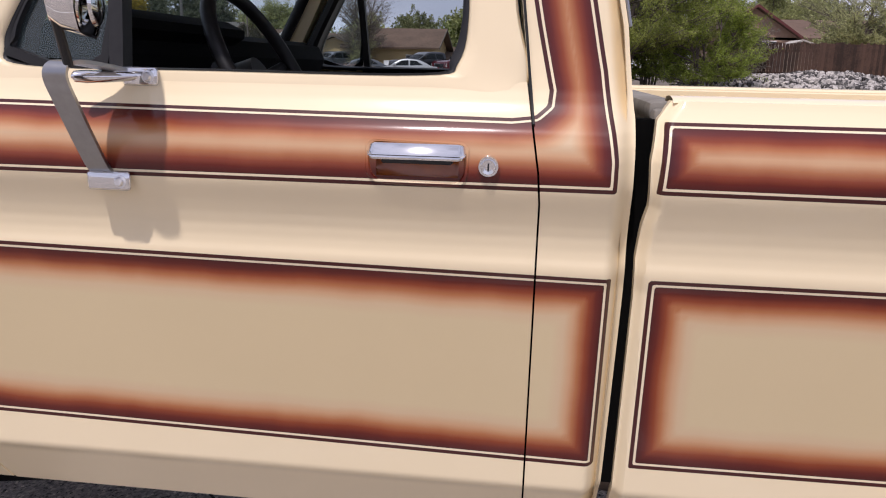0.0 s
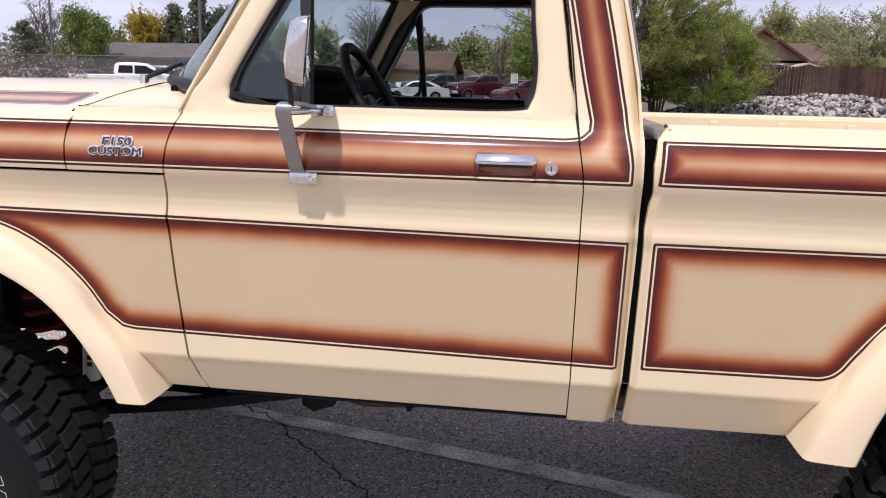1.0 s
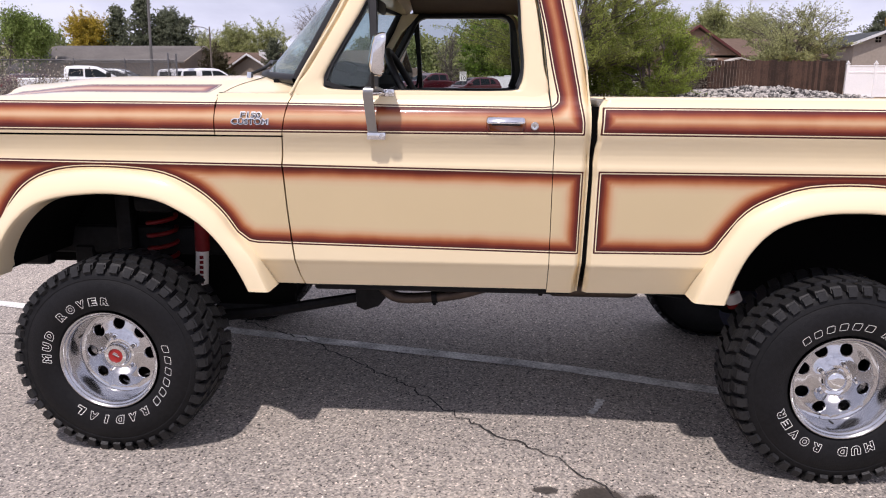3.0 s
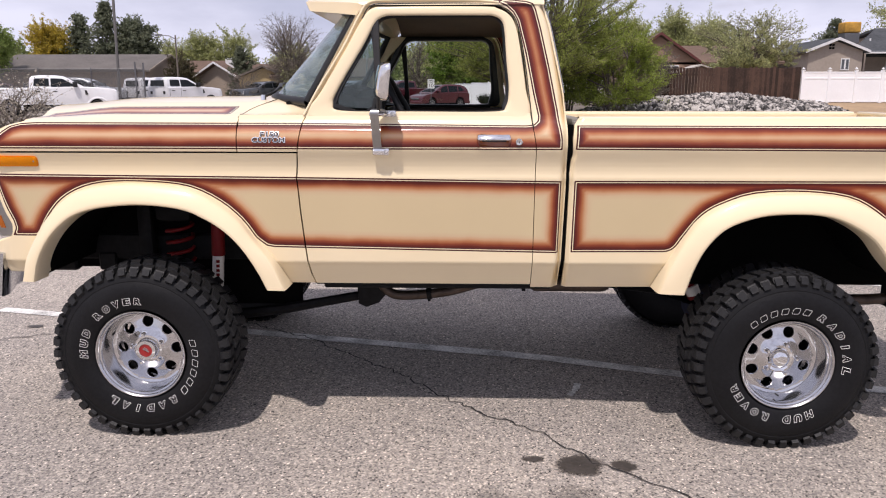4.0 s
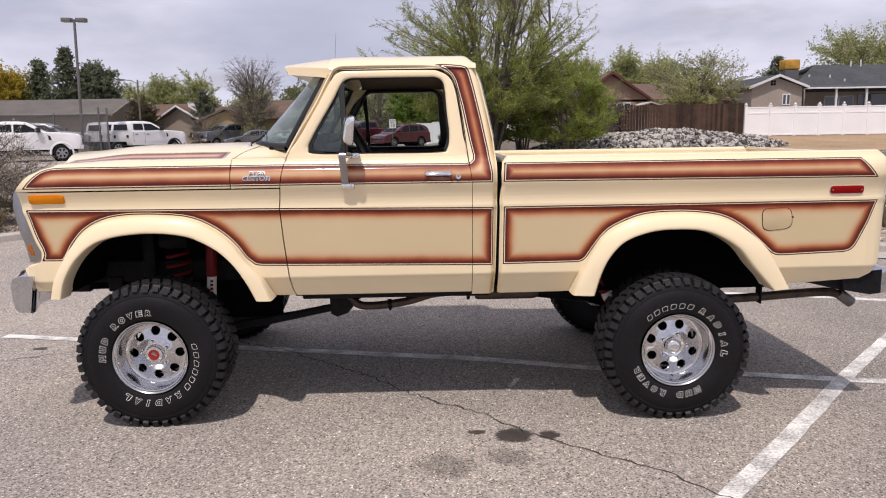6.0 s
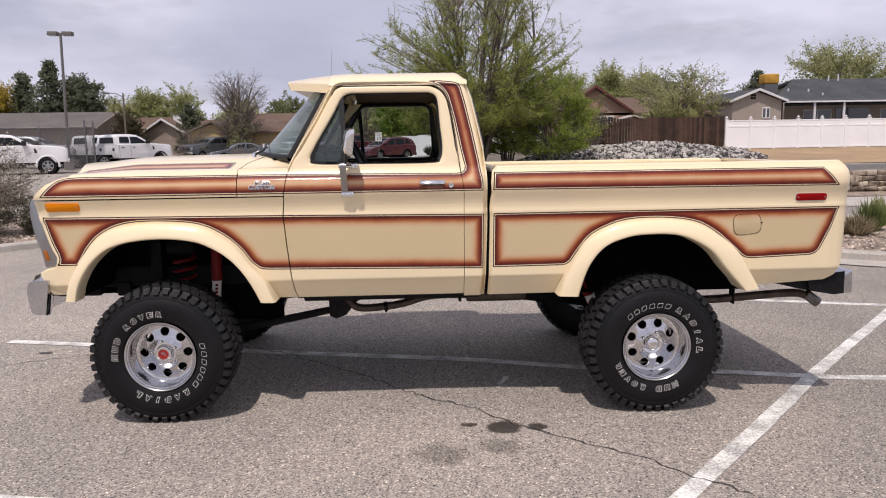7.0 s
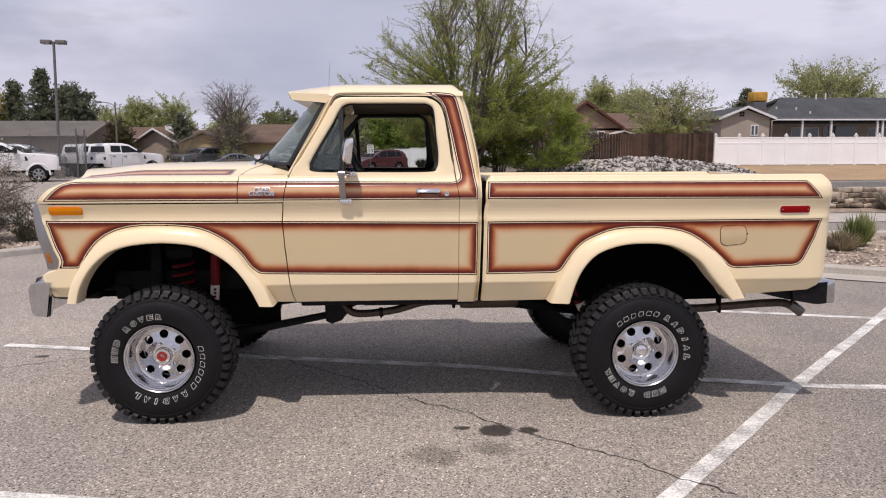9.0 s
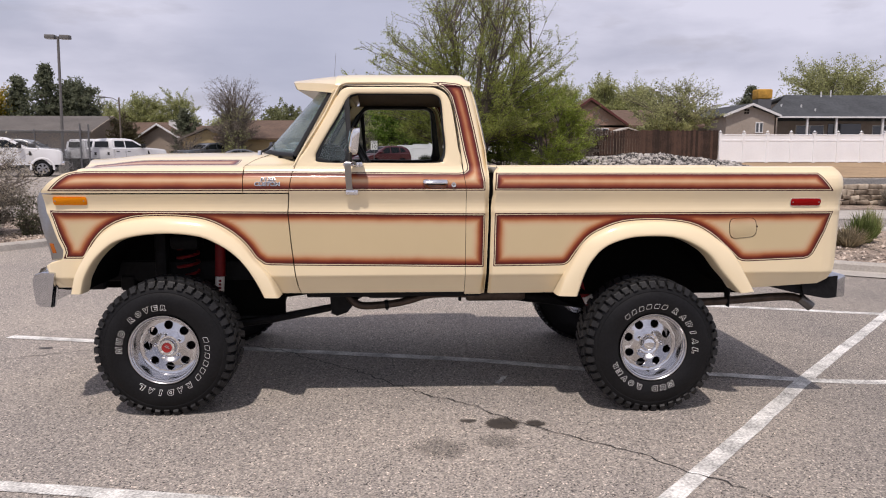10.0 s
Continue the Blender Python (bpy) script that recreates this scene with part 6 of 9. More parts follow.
gy = [-600, -200, -80, -30, -15, -8, -5, -3, -2] + list(np.arange(-1.0, 5.1, 0.5)) + list(np.arange(5.5, 10, 0.5)) + [11, 12, 14, 16, 18, 20, 23, 26, 30, 35, 40, 50, 60, 75, 90, 130, 200, 400, 900]
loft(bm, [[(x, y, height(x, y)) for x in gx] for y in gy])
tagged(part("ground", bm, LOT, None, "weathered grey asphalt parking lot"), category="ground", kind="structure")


def strip(pts, wide, lift=0.004, n=24, jag=0.0):
    """A ribbon lying on the land along pts."""
    bm = bmesh.new()
    c = [Vector((x, y, 0)) for x, y in pts]
    path = []
    for a, b in zip(c, c[1:]):
        k = max(1, int(n / max(1, len(c) - 1)))
        path += [a.lerp(b, i / k) for i in range(k)]
    path.append(c[-1])
    rows = []
    for i, p in enumerate(path):
        d = (path[min(i + 1, len(path) - 1)] - path[max(0, i - 1)]).normalized()
        s = Vector((-d.y, d.x, 0)) * wide / 2
        a, b = p + s * (1 + random.uniform(-jag, jag)), p - s * (1 + random.uniform(-jag, jag))
        rows.append([(a.x, a.y, height(a.x, a.y) + lift), (b.x, b.y, height(b.x, b.y) + lift)])
    loft(bm, rows)
    return bm


for pts in ([(-3.46, 1.945), (-1.273, 1.42), (0.55, 1.0), (1.8, 0.69), (2.561, 0.634), (3.507, 0.544), (4.722, 0.236), (6.343, -0.324)],
            [(0.15, -2.45), (1.335, -1.145), (2.004, -0.421), (2.445, 0.09), (2.95, 0.684), (3.465, 1.236), (4.095, 1.887), (4.942, 2.769), (6.371, 4.248)],
            [(3.124, 3.293), (4.082, 3.04), (5.022, 2.739), (6.161, 2.207), (8.5, 1.25)], [(-3.6, -0.80), (-1.98, -1.05), (-0.87, -1.27), (1.2, -1.70)]):
    ob = part("parking_line", strip(pts, 0.10, 0.004, 40, 0.06), LINE)
    tagged(ob, "worn white painted parking line", "road marking", kind="structure")
random.seed(5)


def crack(pts, wide):
    path = [Vector((x, y, 0)) for x, y in pts]
    fine = []
    for a, b in zip(path, path[1:]):
        k = max(3, int((b - a).length / 0.04))
        fine += [tuple((a.lerp(b, i / k) + Vector((random.uniform(-0.020, 0.020), random.uniform(-0.020, 0.020), 0)))[:2]) for i in range(k)]
    ob = part("crack", strip(fine, wide, 0.005, len(fine), 0.7), CRACK)
    tagged(ob, "dark crack running across the asphalt", "crack", kind="structure")


crack([(-1.6, 1.72), (-1.138, 1.424), (-0.983, 1.31), (-0.682, 1.032), (-0.318, 0.673), (-0.072, 0.372), (0.152, 0.145), (0.328, 0.023), (0.607, -0.317), (0.786, -0.456), (1.009, -0.624), (1.215, -0.789), (1.378, -1.016), (1.532, -1.139), (1.75, -1.40), (2.1, -1.8)], 0.0088)
crack([(-4.2, 0.75), (-3.128, 1.206), (-2.852, 1.345), (-2.563, 1.475), (-1.6, 1.72)], 0.008)


def blot(cx, cy, rx, ry, material, label, lift=0.0045, rough=0.16):
    bm = bmesh.new()
    n = 40
    ph = random.uniform(0, 9)
    rings = []
    for u in (1.25, 1.0, 0.8, 0.55, 0.3, 0.02):
        ring = []
        for k in range(n):
            a = 2 * math.pi * k / n
            r = u * (1 + rough * (noise.noise((math.cos(a) * 1.6 + ph, math.sin(a) * 1.6, ph)) * 1.6))
            x, y = cx + rx * r * math.cos(a), cy + ry * r * math.sin(a)
            ring.append((x, y, height(x, y) + lift))
        rings.append(ring)
    loft(bm, rings, close=True)
    layer = bm.verts.layers.float.new("soak")
    bm.verts.ensure_lookup_table()
    for i, v in enumerate(bm.verts):
        v[layer] = (0.0, 0.32, 0.6, 0.8, 0.9, 0.95)[i // n]
    tagged(part("stain", bm, material), label, "stain", kind="structure")


# narrow pale strip laid on the asphalt
pale_strip = strip([(0.595, 0.425), (0.622, 0.475), (0.648, 0.540), (0.662, 0.605)], 0.034, 0.005, 12, 0.5)
tagged(part("paint_scuff", pale_strip, LINE), "thin pale mark on the asphalt", "road marking", kind="structure")
blot(0.532, -0.347, 0.105, 0.095, OIL, "dark oil stain on the asphalt")
blot(0.330, -0.298, 0.050, 0.028, OIL, "small dark oil stain on the asphalt")
blot(0.728, -0.334, 0.060, 0.050, OIL, "small dark oil stain on the asphalt")
blot(0.150, -0.700, 0.155, 0.130, DAMP, "faint damp stain on the asphalt", 0.003)
blot(0.483, -0.625, 0.125, 0.100, DAMP, "faint damp stain on the asphalt", 0.003)
blot(-2.965, 1.538, 0.06, 0.035, OIL, "small dark oil stain on the asphalt")

# ---------------------------------------------------------------- verges, kerbs and roads behind the truck
def sheet(name, pts, material, label, category, lift, cell=1.0):
    """A patch of other ground laid on the land inside an outline."""
    bm = bmesh.new()
    poly = np.array(pts)
    x0, y0 = poly.min(axis=0)
    x1, y1 = poly.max(axis=0)
    bm.faces.new([bm.verts.new((x, y, 0)) for x, y in pts])
    bm.normal_update()
    ny, nx = int((y1 - y0) / cell), int((x1 - x0) / (cell * 2))
    for k in range(1, ny):
        bmesh.ops.bisect_plane(bm, geom=bm.verts[:] + bm.edges[:] + bm.faces[:], plane_co=(0, y0 + k * (y1 - y0) / ny, 0), plane_no=(0, 1, 0))
    for k in range(1, nx):
        bmesh.ops.bisect_plane(bm, geom=bm.verts[:] + bm.edges[:] + bm.faces[:], plane_co=(x0 + k * (x1 - x0) / nx, 0, 0), plane_no=(1, 0, 0))
    for v in bm.verts:
        v.co.z = height(v.co.x, v.co.y) + lift
    ob = part(name, bm, material)
    return tagged(ob, label, category, kind="structure")


KERB_R = [(3.2, 9.6), (4.2, 7.2), (5.0, 5.95), (5.9, 5.28), (6.6, 4.85), (9.0, 3.5), (14.0, 1.2), (22.0, -2.5)]
KERB_L = [(-14.0, 2.0), (-9.5, 4.9), (-7.4, 6.75), (-6.5, 7.66), (-6.05, 8.2), (-5.8, 9.0), (-6.2, 10.5), (-7.2, 12.2)]
sheet("verge", KERB_R[::-1] + [(3.6, 9.1), (8.4, 8.55), (30, 7.2), (30, -2)], GRAVEL, "planting strip of pinkish gravel", "gravel", 0.07)
sheet("planting_bed", KERB_L + [(-16, 13.0), (-20, 6)], GRAVEL, "planting bed of gravel mulch", "gravel", 0.07)
sheet("wall_bed", [(5, 12.35), (60, 12.35), (60, 17.3), (5, 17.3)], GRAVEL, "pinkish gravel round the stone wall", "gravel", 0.018)
sheet("pavement", [(4, 10.7), (60, 10.7), (60, 12.3), (4, 12.3)], CONCRETE, "pale concrete pavement", "pavement", 0.012)
sheet("road", [(2, 17.5), (60, 18.6), (60, 23.4), (2, 22.5)], ROAD, "asphalt street", "road", 0.012)
sheet("dirt_bank", [(12.2, 23.6), (60, 23.6), (60, 42), (12.2, 42)], DIRT, "bare tan dirt bank", "dirt", 0.02, 2.0)
sheet("tree_bed", [(-4.0, 19.0), (6.5, 19.0), (9.0, 22.6), (12.2, 22.6), (12.2, 42), (2.6, 42), (2.6, 36.5), (0.5, 30)], DARK_SOIL, "bare brown soil under the tree", "soil", 0.02, 2.0)


def kerb(pts):
    bm = bmesh.new()
    path = curve_through([(x, y, 0) for x, y in pts], 6)
    rows = []
    for i, p in enumerate(path):
        d = (path[min(i + 1, len(path) - 1)] - path[max(0, i - 1)]).normalized()
        s = Vector((-d.y, d.x, 0))
        h = height(p.x, p.y)
        rows.append([tuple(p + s * o + Vector((0, 0, h + z))) for o, z in ((-0.09, -0.03), (-0.085, 0.09), (-0.06, 0.115), (0.06, 0.12), (0.09, 0.11), (0.09, -0.03))])
    loft(bm, rows, caps=True)
    tagged(part("kerb", bm, CONCRETE), "pale concrete kerb", "kerb", kind="structure")


kerb(KERB_R)
bm = bmesh.new()
path = curve_through([(x, y, 0) for x, y in KERB_R], 6)
rows = []
for i, p in enumerate(path):
    d = (path[min(i + 1, len(path) - 1)] - path[max(0, i - 1)]).normalized()
    s = Vector((d.y, -d.x, 0))
    rows.append([(q.x, q.y, height(q.x, q.y) + z) for q, z in ((p + s * 0.085, 0.012), (p + s * 0.36, 0.008), (p + s * 0.52, 0.012))])
loft(bm, rows)
tagged(part("gutter", bm, CONCRETE), "pale concrete gutter along the kerb", "gutter", kind="structure")
kerb(KERB_L)
kerb([(3.6, 9.15), (8.4, 8.6), (16.0, 8.1), (30.0, 7.25)])

# ---------------------------------------------------------------- plants
BARK = surface("grey_bark", (0.15, 0.125, 0.105), 0.9, 0, 0.3, 20, 3, 0.5, 30)


def leaf_paint(name, a, vary=0.3):
    m = surface(name, a, 0.6, 0, vary, 3.0, 0.6, spec=0.25, per_island=0.7)
    b = m.node_tree.nodes["Principled BSDF"]
    # light passes through the thin leaves
    n, l = m.node_tree.nodes, m.node_tree.links
    tl = n.new("ShaderNodeBsdfTranslucent")
    mx = n.new("ShaderNodeMixShader")
    mx.inputs["Fac"].default_value = 0.5
    l.new(b.inputs["Base Color"].links[0].from_socket, tl.inputs["Color"])
    l.new(b.outputs["BSDF"], mx.inputs[1])
    l.new(tl.outputs["BSDF"], mx.inputs[2])
    l.new(mx.outputs["Shader"], n["Material Output"].inputs["Surface"])
    return m


LEAF = leaf_paint("spring_leaves", (0.34, 0.385, 0.10))
LEAF_LOW = leaf_paint("low_spring_leaves", (0.31, 0.385, 0.075))
LEAF_FRESH = leaf_paint("fresh_leaves", (0.20, 0.30, 0.055))
LEAF_POPLAR = leaf_paint("poplar_leaves", (0.23, 0.30, 0.085))
LEAF_OLIVE = leaf_paint("olive_leaves", (0.40, 0.42, 0.19))
LEAF_PALE = leaf_paint("pale_willow_leaves", (0.42, 0.435, 0.21))
LEAF_DULL = leaf_paint("dull_olive_leaves", (0.25, 0.265, 0.13))
LEAF_YELLOW = leaf_paint("yellow_leaves", (0.50, 0.385, 0.06))
LEAF_PINE = leaf_paint("pine_needles", (0.185, 0.205, 0.135))
LEAF_DRY = leaf_paint("dry_twigs", (0.27, 0.24, 0.195))
LEAF_SAGE = leaf_paint("grey_sage", (0.44, 0.395, 0.32))
GRASS = leaf_paint("grass_blades", (0.19, 0.235, 0.075))
DRY_GRASS = leaf_paint("dry_grass_blades", (0.33, 0.27, 0.17))


def leaf_mesh(rng, centres, size, spread, per, droop=0.0):
    """Small bent leaves round each centre, in one go."""
    c = np.repeat(np.array(centres), per, axis=0)
    n = len(c)
    c = c + rng.normal(0, spread, (n, 3))
    d = rng.normal(0, 1, (n, 3))
    d[:, 2] -= droop
    d /= np.linalg.norm(d, axis=1)[:, None]
    o = np.cross(d, rng.normal(0, 1, (n, 3)))
    o /= np.maximum(1e-6, np.linalg.norm(o, axis=1))[:, None]
    s = size * rng.uniform(0.6, 1.35, (n, 1))
    v = np.stack([c - d * s, c + o * s * 0.55, c + d * s, c - o * s * 0.55], axis=1).reshape(-1, 3)
    f = np.arange(n * 4).reshape(-1, 4)
    return v, f


def raw_mesh(name, v, f, material, parent):
    me = bpy.data.meshes.new(name)
    me.from_pydata(v.tolist(), [], f.tolist())
    me.materials.append(material)
    ob = new(name, me)
    ob.parent = parent
    return ob


def tree(x, y, tall, wide, leaves, label, seed, stems=3, depth=5, per=14, size=0.075, loose=0.16, low=0.12, up=0.55, kids=3, name="tree", lean=0.0):
    """Stems that fork again and again into twigs, with leaves about the outer twigs."""
    rng = np.random.default_rng(seed)
    r = random.Random(seed)
    t = thing(name, label, "tree", at=pose(x, y, height(x, y) - 0.05))
    bm = bmesh.new()
    tips = []

    def grow(p, d, length, rad, level):
        q = p + d * length * 0.5 + Vector((r.uniform(-1, 1), r.uniform(-1, 1), r.uniform(-0.3, 0.6))) * length * 0.07
        e = p + d * length
        pipe(bm, [p, q, e], [rad, rad * 0.82, rad * 0.62], 5 if level > 1 else 8, False)
        if level >= depth:
            tips.append(tuple(e))
            tips.append(tuple(q))
            return
        if level >= depth - 2:
            tips.append(tuple(q))
        for k in range(kids + (1 if level == 1 else 0)):
            side = Vector((r.uniform(-1, 1), r.uniform(-1, 1), r.uniform(-0.45, 0.5 + up))).normalized()
            nd = (d * 0.75 + side * (0.72 if level < 3 else 0.85)).normalized()
            start = p.lerp(e, r.uniform(0.45, 1.0)) if k else e
            grow(start, nd, length * r.uniform(0.62, 0.82), rad * 0.56, level + 1)
    base = tall * low
    for s in range(stems):
        a = 2 * math.pi * (s + r.uniform(-0.2, 0.2)) / stems
        out = 0.28 + 0.32 * r.random() if stems > 1 else 0.05
        d = Vector((math.cos(a) * out + lean, math.sin(a) * out, 1)).normalized()
        pipe(bm, [(0.12 * math.cos(a), 0.12 * math.sin(a), -0.1), d * base], [tall * 0.022, tall * 0.018], 8, False)
        grow(d * base, d, tall * 0.24, tall * 0.016, 1)
    # scale the grown shape to its height and width
    tp = np.array(tips)
    sx = wide / 2 / np.percentile(np.abs(tp[:, 0]), 97)
    sy = wide / 2 / np.percentile(np.abs(tp[:, 1]), 97)
    sz = tall / np.percentile(tp[:, 2], 99)
    for v in bm.verts:
        v.co = Vector((v.co.x * sx, v.co.y * sy, v.co.z * sz))
    tp = tp * np.array([sx, sy, sz])
    part("trunk", bm, BARK, t, fix=False)
    v, f = leaf_mesh(rng, tp, size, loose, per)
    raw_mesh("crown", v, f, leaves, t)
    return t


def thicket(x, y, tall, wide, leaves, label, seed, stems=8, limbs=110, shoots=9, per=13, size=0.055, full=0.5, name="tree", deep=None, shape=0.62, lean=0.0, each=2, low=0.05, form=None, stretch=1.0, sweep=0.0):
    """A many-stemmed tree: bowed stems from the root, limbs from the stems to all parts of the crown, and leafy shoots that stand up and out."""
    rng = np.random.default_rng(seed)
    r = random.Random(seed)
    t = thing(name, label, name, at=pose(x, y, height(x, y) - 0.05))
    deep = deep or wide
    bm = bmesh.new()
    spines = []
    for k in range(stems):
        a = 2 * math.pi * (k + r.uniform(-0.3, 0.3)) / stems
        reach = r.uniform(0.15, 0.75 if not form else 0.55 + 0.6 * min(sweep, 0.4))
        top = Vector((wide / 2 * reach * math.cos(a), deep / 2 * reach * math.sin(a), tall * r.uniform(0.62, 1.0) * (1 - 0.35 * reach ** 2)))
        top.x += lean * top.z / tall
        if sweep and form:          # the stems stay within the crown
            u = top.z / tall
            hold = min(1.0, 0.75 * float(np.interp(u, [p[0] for p in form], [p[1] for p in form])) / max(0.05, reach))
            top = Vector((top.x * hold + float(np.interp(u, [p[0] for p in form], [p[2] for p in form])), top.y * hold, top.z * 0.95))
        mid = Vector((top.x * 0.35, top.y * 0.35, top.z * 0.5))
        root = Vector((0.18 * math.cos(a), 0.18 * math.sin(a), -0.1))
        line = [root * (1 - u) ** 2 + mid * 2 * u * (1 - u) + top * u * u + Vector((r.uniform(-1, 1), r.uniform(-1, 1), 0)) * 0.06 * u for u in [k / 8 for k in range(9)]]
        pipe(bm, line, [tall * 0.0115 * (1 - 0.85 * u) for u in np.linspace(0, 1, 9)], 6, False)
        spines.append(line)
    pts = []
    for k in range(limbs):
        h = min(tall, max(tall * low, r.betavariate(1.35, 1.5 if not form else 1.75) * tall))
        wide_at = (1 - abs(h / tall - shape * 0.55) ** 1.6 / (1 - shape * 0.3)) if h > tall * 0.3 else 0.92
        if form:
            wide_at = float(np.interp(h / tall, [p[0] for p in form], [p[1] for p in form]))
        ang, rad = r.uniform(0, 2 * math.pi), math.sqrt(r.uniform(0.05, 1.0)) * max(0.2, wide_at)
        if h < tall * 0.27 and tall > 6 and not form:
            rad *= 0.55
        b = Vector((wide / 2 * rad * math.cos(ang), deep / 2 * rad * math.sin(ang), h))
        b.x += lean * h / tall
        if form and len(form[0]) > 2:
            b.x += float(np.interp(h / tall, [p[0] for p in form], [p[2] for p in form]))
        # each limb leaves the nearest of three stems, well below its tip
        spots = [min((p for p in line[1:] if p.z < max(0.35 * tall, 0.78 * h) or p is line[1]), key=lambda p: (p - b).length + 0.5 * abs(p.z - 0.6 * h)) for line in r.sample(spines, min(3 if not sweep else 9, len(spines)))]
        a = min(spots, key=lambda p: (p - b).length)
        mid = a.lerp(b, 0.5) + Vector((0, 0, (0.05 - sweep) * (b - a).length))
        if sweep:
            mid += Vector((r.uniform(-1, 1), r.uniform(-1, 1), r.uniform(-0.5, 0.5))) * 0.12 * (b - a).length
        limb = [a * (1 - u) ** 2 + mid * 2 * u * (1 - u) + b * u * u for u in (0.0, 0.2, 0.4, 0.6, 0.8, 1.0)]
        lw = min(1.0, tall / 4.0)
        pipe(bm, limb, [lw * q for q in (0.030, 0.026, 0.021, 0.016, 0.012, 0.007)], 4, False)
        for q in range(shoots):
            u = r.uniform(0.35, 1.0)
            j = min(4, int(u * 5))
            st = limb[j].lerp(limb[j + 1], u * 5 - j)
            out = Vector((st.x / wide, st.y / deep, 0)) * 1.4
            d = (out + Vector((r.uniform(-1, 1), r.uniform(-1, 1), r.uniform(-0.25, 1.25)))).normalized()
            ln = r.uniform(0.25, 0.75) * (1.25 if h > tall * 0.7 else 1.0) * min(1.0, tall / 3.0) * stretch
            e = st + d * ln
            pipe(bm, [st, st.lerp(e, 0.5) + Vector((0, 0, 0.03)), e], [0.008 * lw, 0.006 * lw, 0.003 * lw], 3, False)
            dense = per if h < tall * full else max(3, int(per * (0.6 if h < tall * 0.66 or not form else 0.42)))
            for w in range(dense):
                pts.append(tuple(st.lerp(e, (w + 1) / dense)))
    part("trunk", bm, BARK, t, fix=False)
    v, f = leaf_mesh(rng, pts, size, 0.045 * min(1.0, tall / 3.0) * max(1.0, 2.2 * (stretch - 1.0)), each)
    raw_mesh("crown", v, f, leaves, t)
    return t


def conifer(x, y, tall, wide, label, seed, name="pine_tree", ragged=0.35, first=0.15):
    rng = np.random.default_rng(seed)
    r = random.Random(seed)
    t = thing(name, label, "tree", at=pose(x, y, height(x, y) - 0.05))
    bm = bmesh.new()
    rod(bm, (0, 0, 0), (0, 0, tall * 0.97), tall * 0.02, 0.02, 8)
    pts = []
    z = tall * first
    while z < tall * 0.98:
        k = 1 - (z - tall * first) / (tall * (1 - first))
        reach = wide / 2 * min(1.0, 1.7 * k) ** 0.8 * r.uniform(1 - ragged, 1.15) + 0.10
        for b in range(6):
            a = r.uniform(0, 2 * math.pi)
            rr = reach * r.uniform(0.55, 1.2)
            tip = Vector((rr * math.cos(a), rr * math.sin(a), z + rr * r.uniform(-0.05, 0.40)))
            pipe(bm, [(0, 0, z), tip], [0.03, 0.01], 4, False)
            for s in (0.25, 0.55, 0.72, 0.88, 1.0):
                pts.append((tip.x * s, tip.y * s, z + (tip.z - z) * s))
        z += tall * r.uniform(0.030, 0.062)
    part("trunk", bm, BARK, t, fix=False)
    v, f = leaf_mesh(rng, pts, 0.014 * tall + 0.01, 0.018 * tall, 15)
    raw_mesh("crown", v, f, LEAF_PINE, t)
    return t


def bush(x, y, tall, wide, material, label, seed, blades=900, name="shrub", bent=0.5, thin=0.012, lift=0.05):
    """A clump of stalks that fan out from the root."""
    rng = np.random.default_rng(seed)
    t = thing(name, label, "shrub" if name == "shrub" else "grass", at=pose(x, y, height(x, y) + lift))
    a = rng.uniform(0, 2 * math.pi, blades)
    out = np.sqrt(rng.uniform(0, 1, blades)) * wide / 2
    h = tall * rng.uniform(0.45, 1.0, blades) * (1 - 0.35 * (out / (wide / 2)) ** 2)
    root = np.stack([np.cos(a) * out * 0.35, np.sin(a) * out * 0.35, np.zeros(blades)], 1)
    top = np.stack([np.cos(a) * out + rng.normal(0, 0.06, blades) * bent, np.sin(a) * out + rng.normal(0, 0.06, blades) * bent, h], 1)
    mid = root * 0.45 + top * 0.55 + np.stack([rng.normal(0, 0.03, blades), rng.normal(0, 0.03, blades), h * 0.08], 1)
    w = np.stack([-np.sin(a + rng.normal(0, 1, blades)), np.cos(a), np.zeros(blades)], 1) * thin
    v = np.stack([root - w, root + w, mid + w, mid - w, top], 1).reshape(-1, 3)
    k = np.arange(blades) * 5
    me = bpy.data.meshes.new(name)
    me.from_pydata(v.tolist(), [], [[i, i + 1, i + 2, i + 3] for i in k] + [[i + 3, i + 2, i + 4] for i in k])
    me.materials.append(material)
    ob = new("stalk_clump", me)
    ob.parent = t
    return t


BIG = [(0.0, 0.30, 0.0), (0.18, 0.52, 0.6), (0.27, 0.80, 0.2), (0.42, 0.94, -0.15), (0.53, 0.92, -0.30), (0.62, 0.74, -0.25), (0.72, 0.54, 0.25), (0.84, 0.42, 0.5), (0.93, 0.34, 0.7), (1.0, 0.2, 0.8)]
thicket(2.75, 26.5, 9.4, 10.4, LEAF, "large many-stemmed tree with sparse fresh spring leaves", 11, 16, 440, 12, 11, 0.027, 0.56, each=5, low=0.24, form=BIG, sweep=0.16)
thicket(5.75, 25.6, 4.0, 4.3, LEAF_LOW, "low leafy tree beside the rock pile", 12, 9, 84, 11, 16, 0.028, 1.0, low=0.22, each=4, sweep=0.10)
thicket(10.35, 37.0, 2.7, 2.1, LEAF_DRY, "grey-brown twiggy bush against the wooden fence", 62, 9, 80, 9, 4, 0.04, name="shrub", each=1, form=[(0.0, 0.6), (0.4, 1.0), (1.0, 0.6)])
thicket(4.25, 27.8, 4.2, 3.6, LEAF_LOW, "low leafy tree behind the truck cab", 13, 9, 70, 11, 16, 0.028, 1.0, low=0.24, each=4, sweep=0.10)
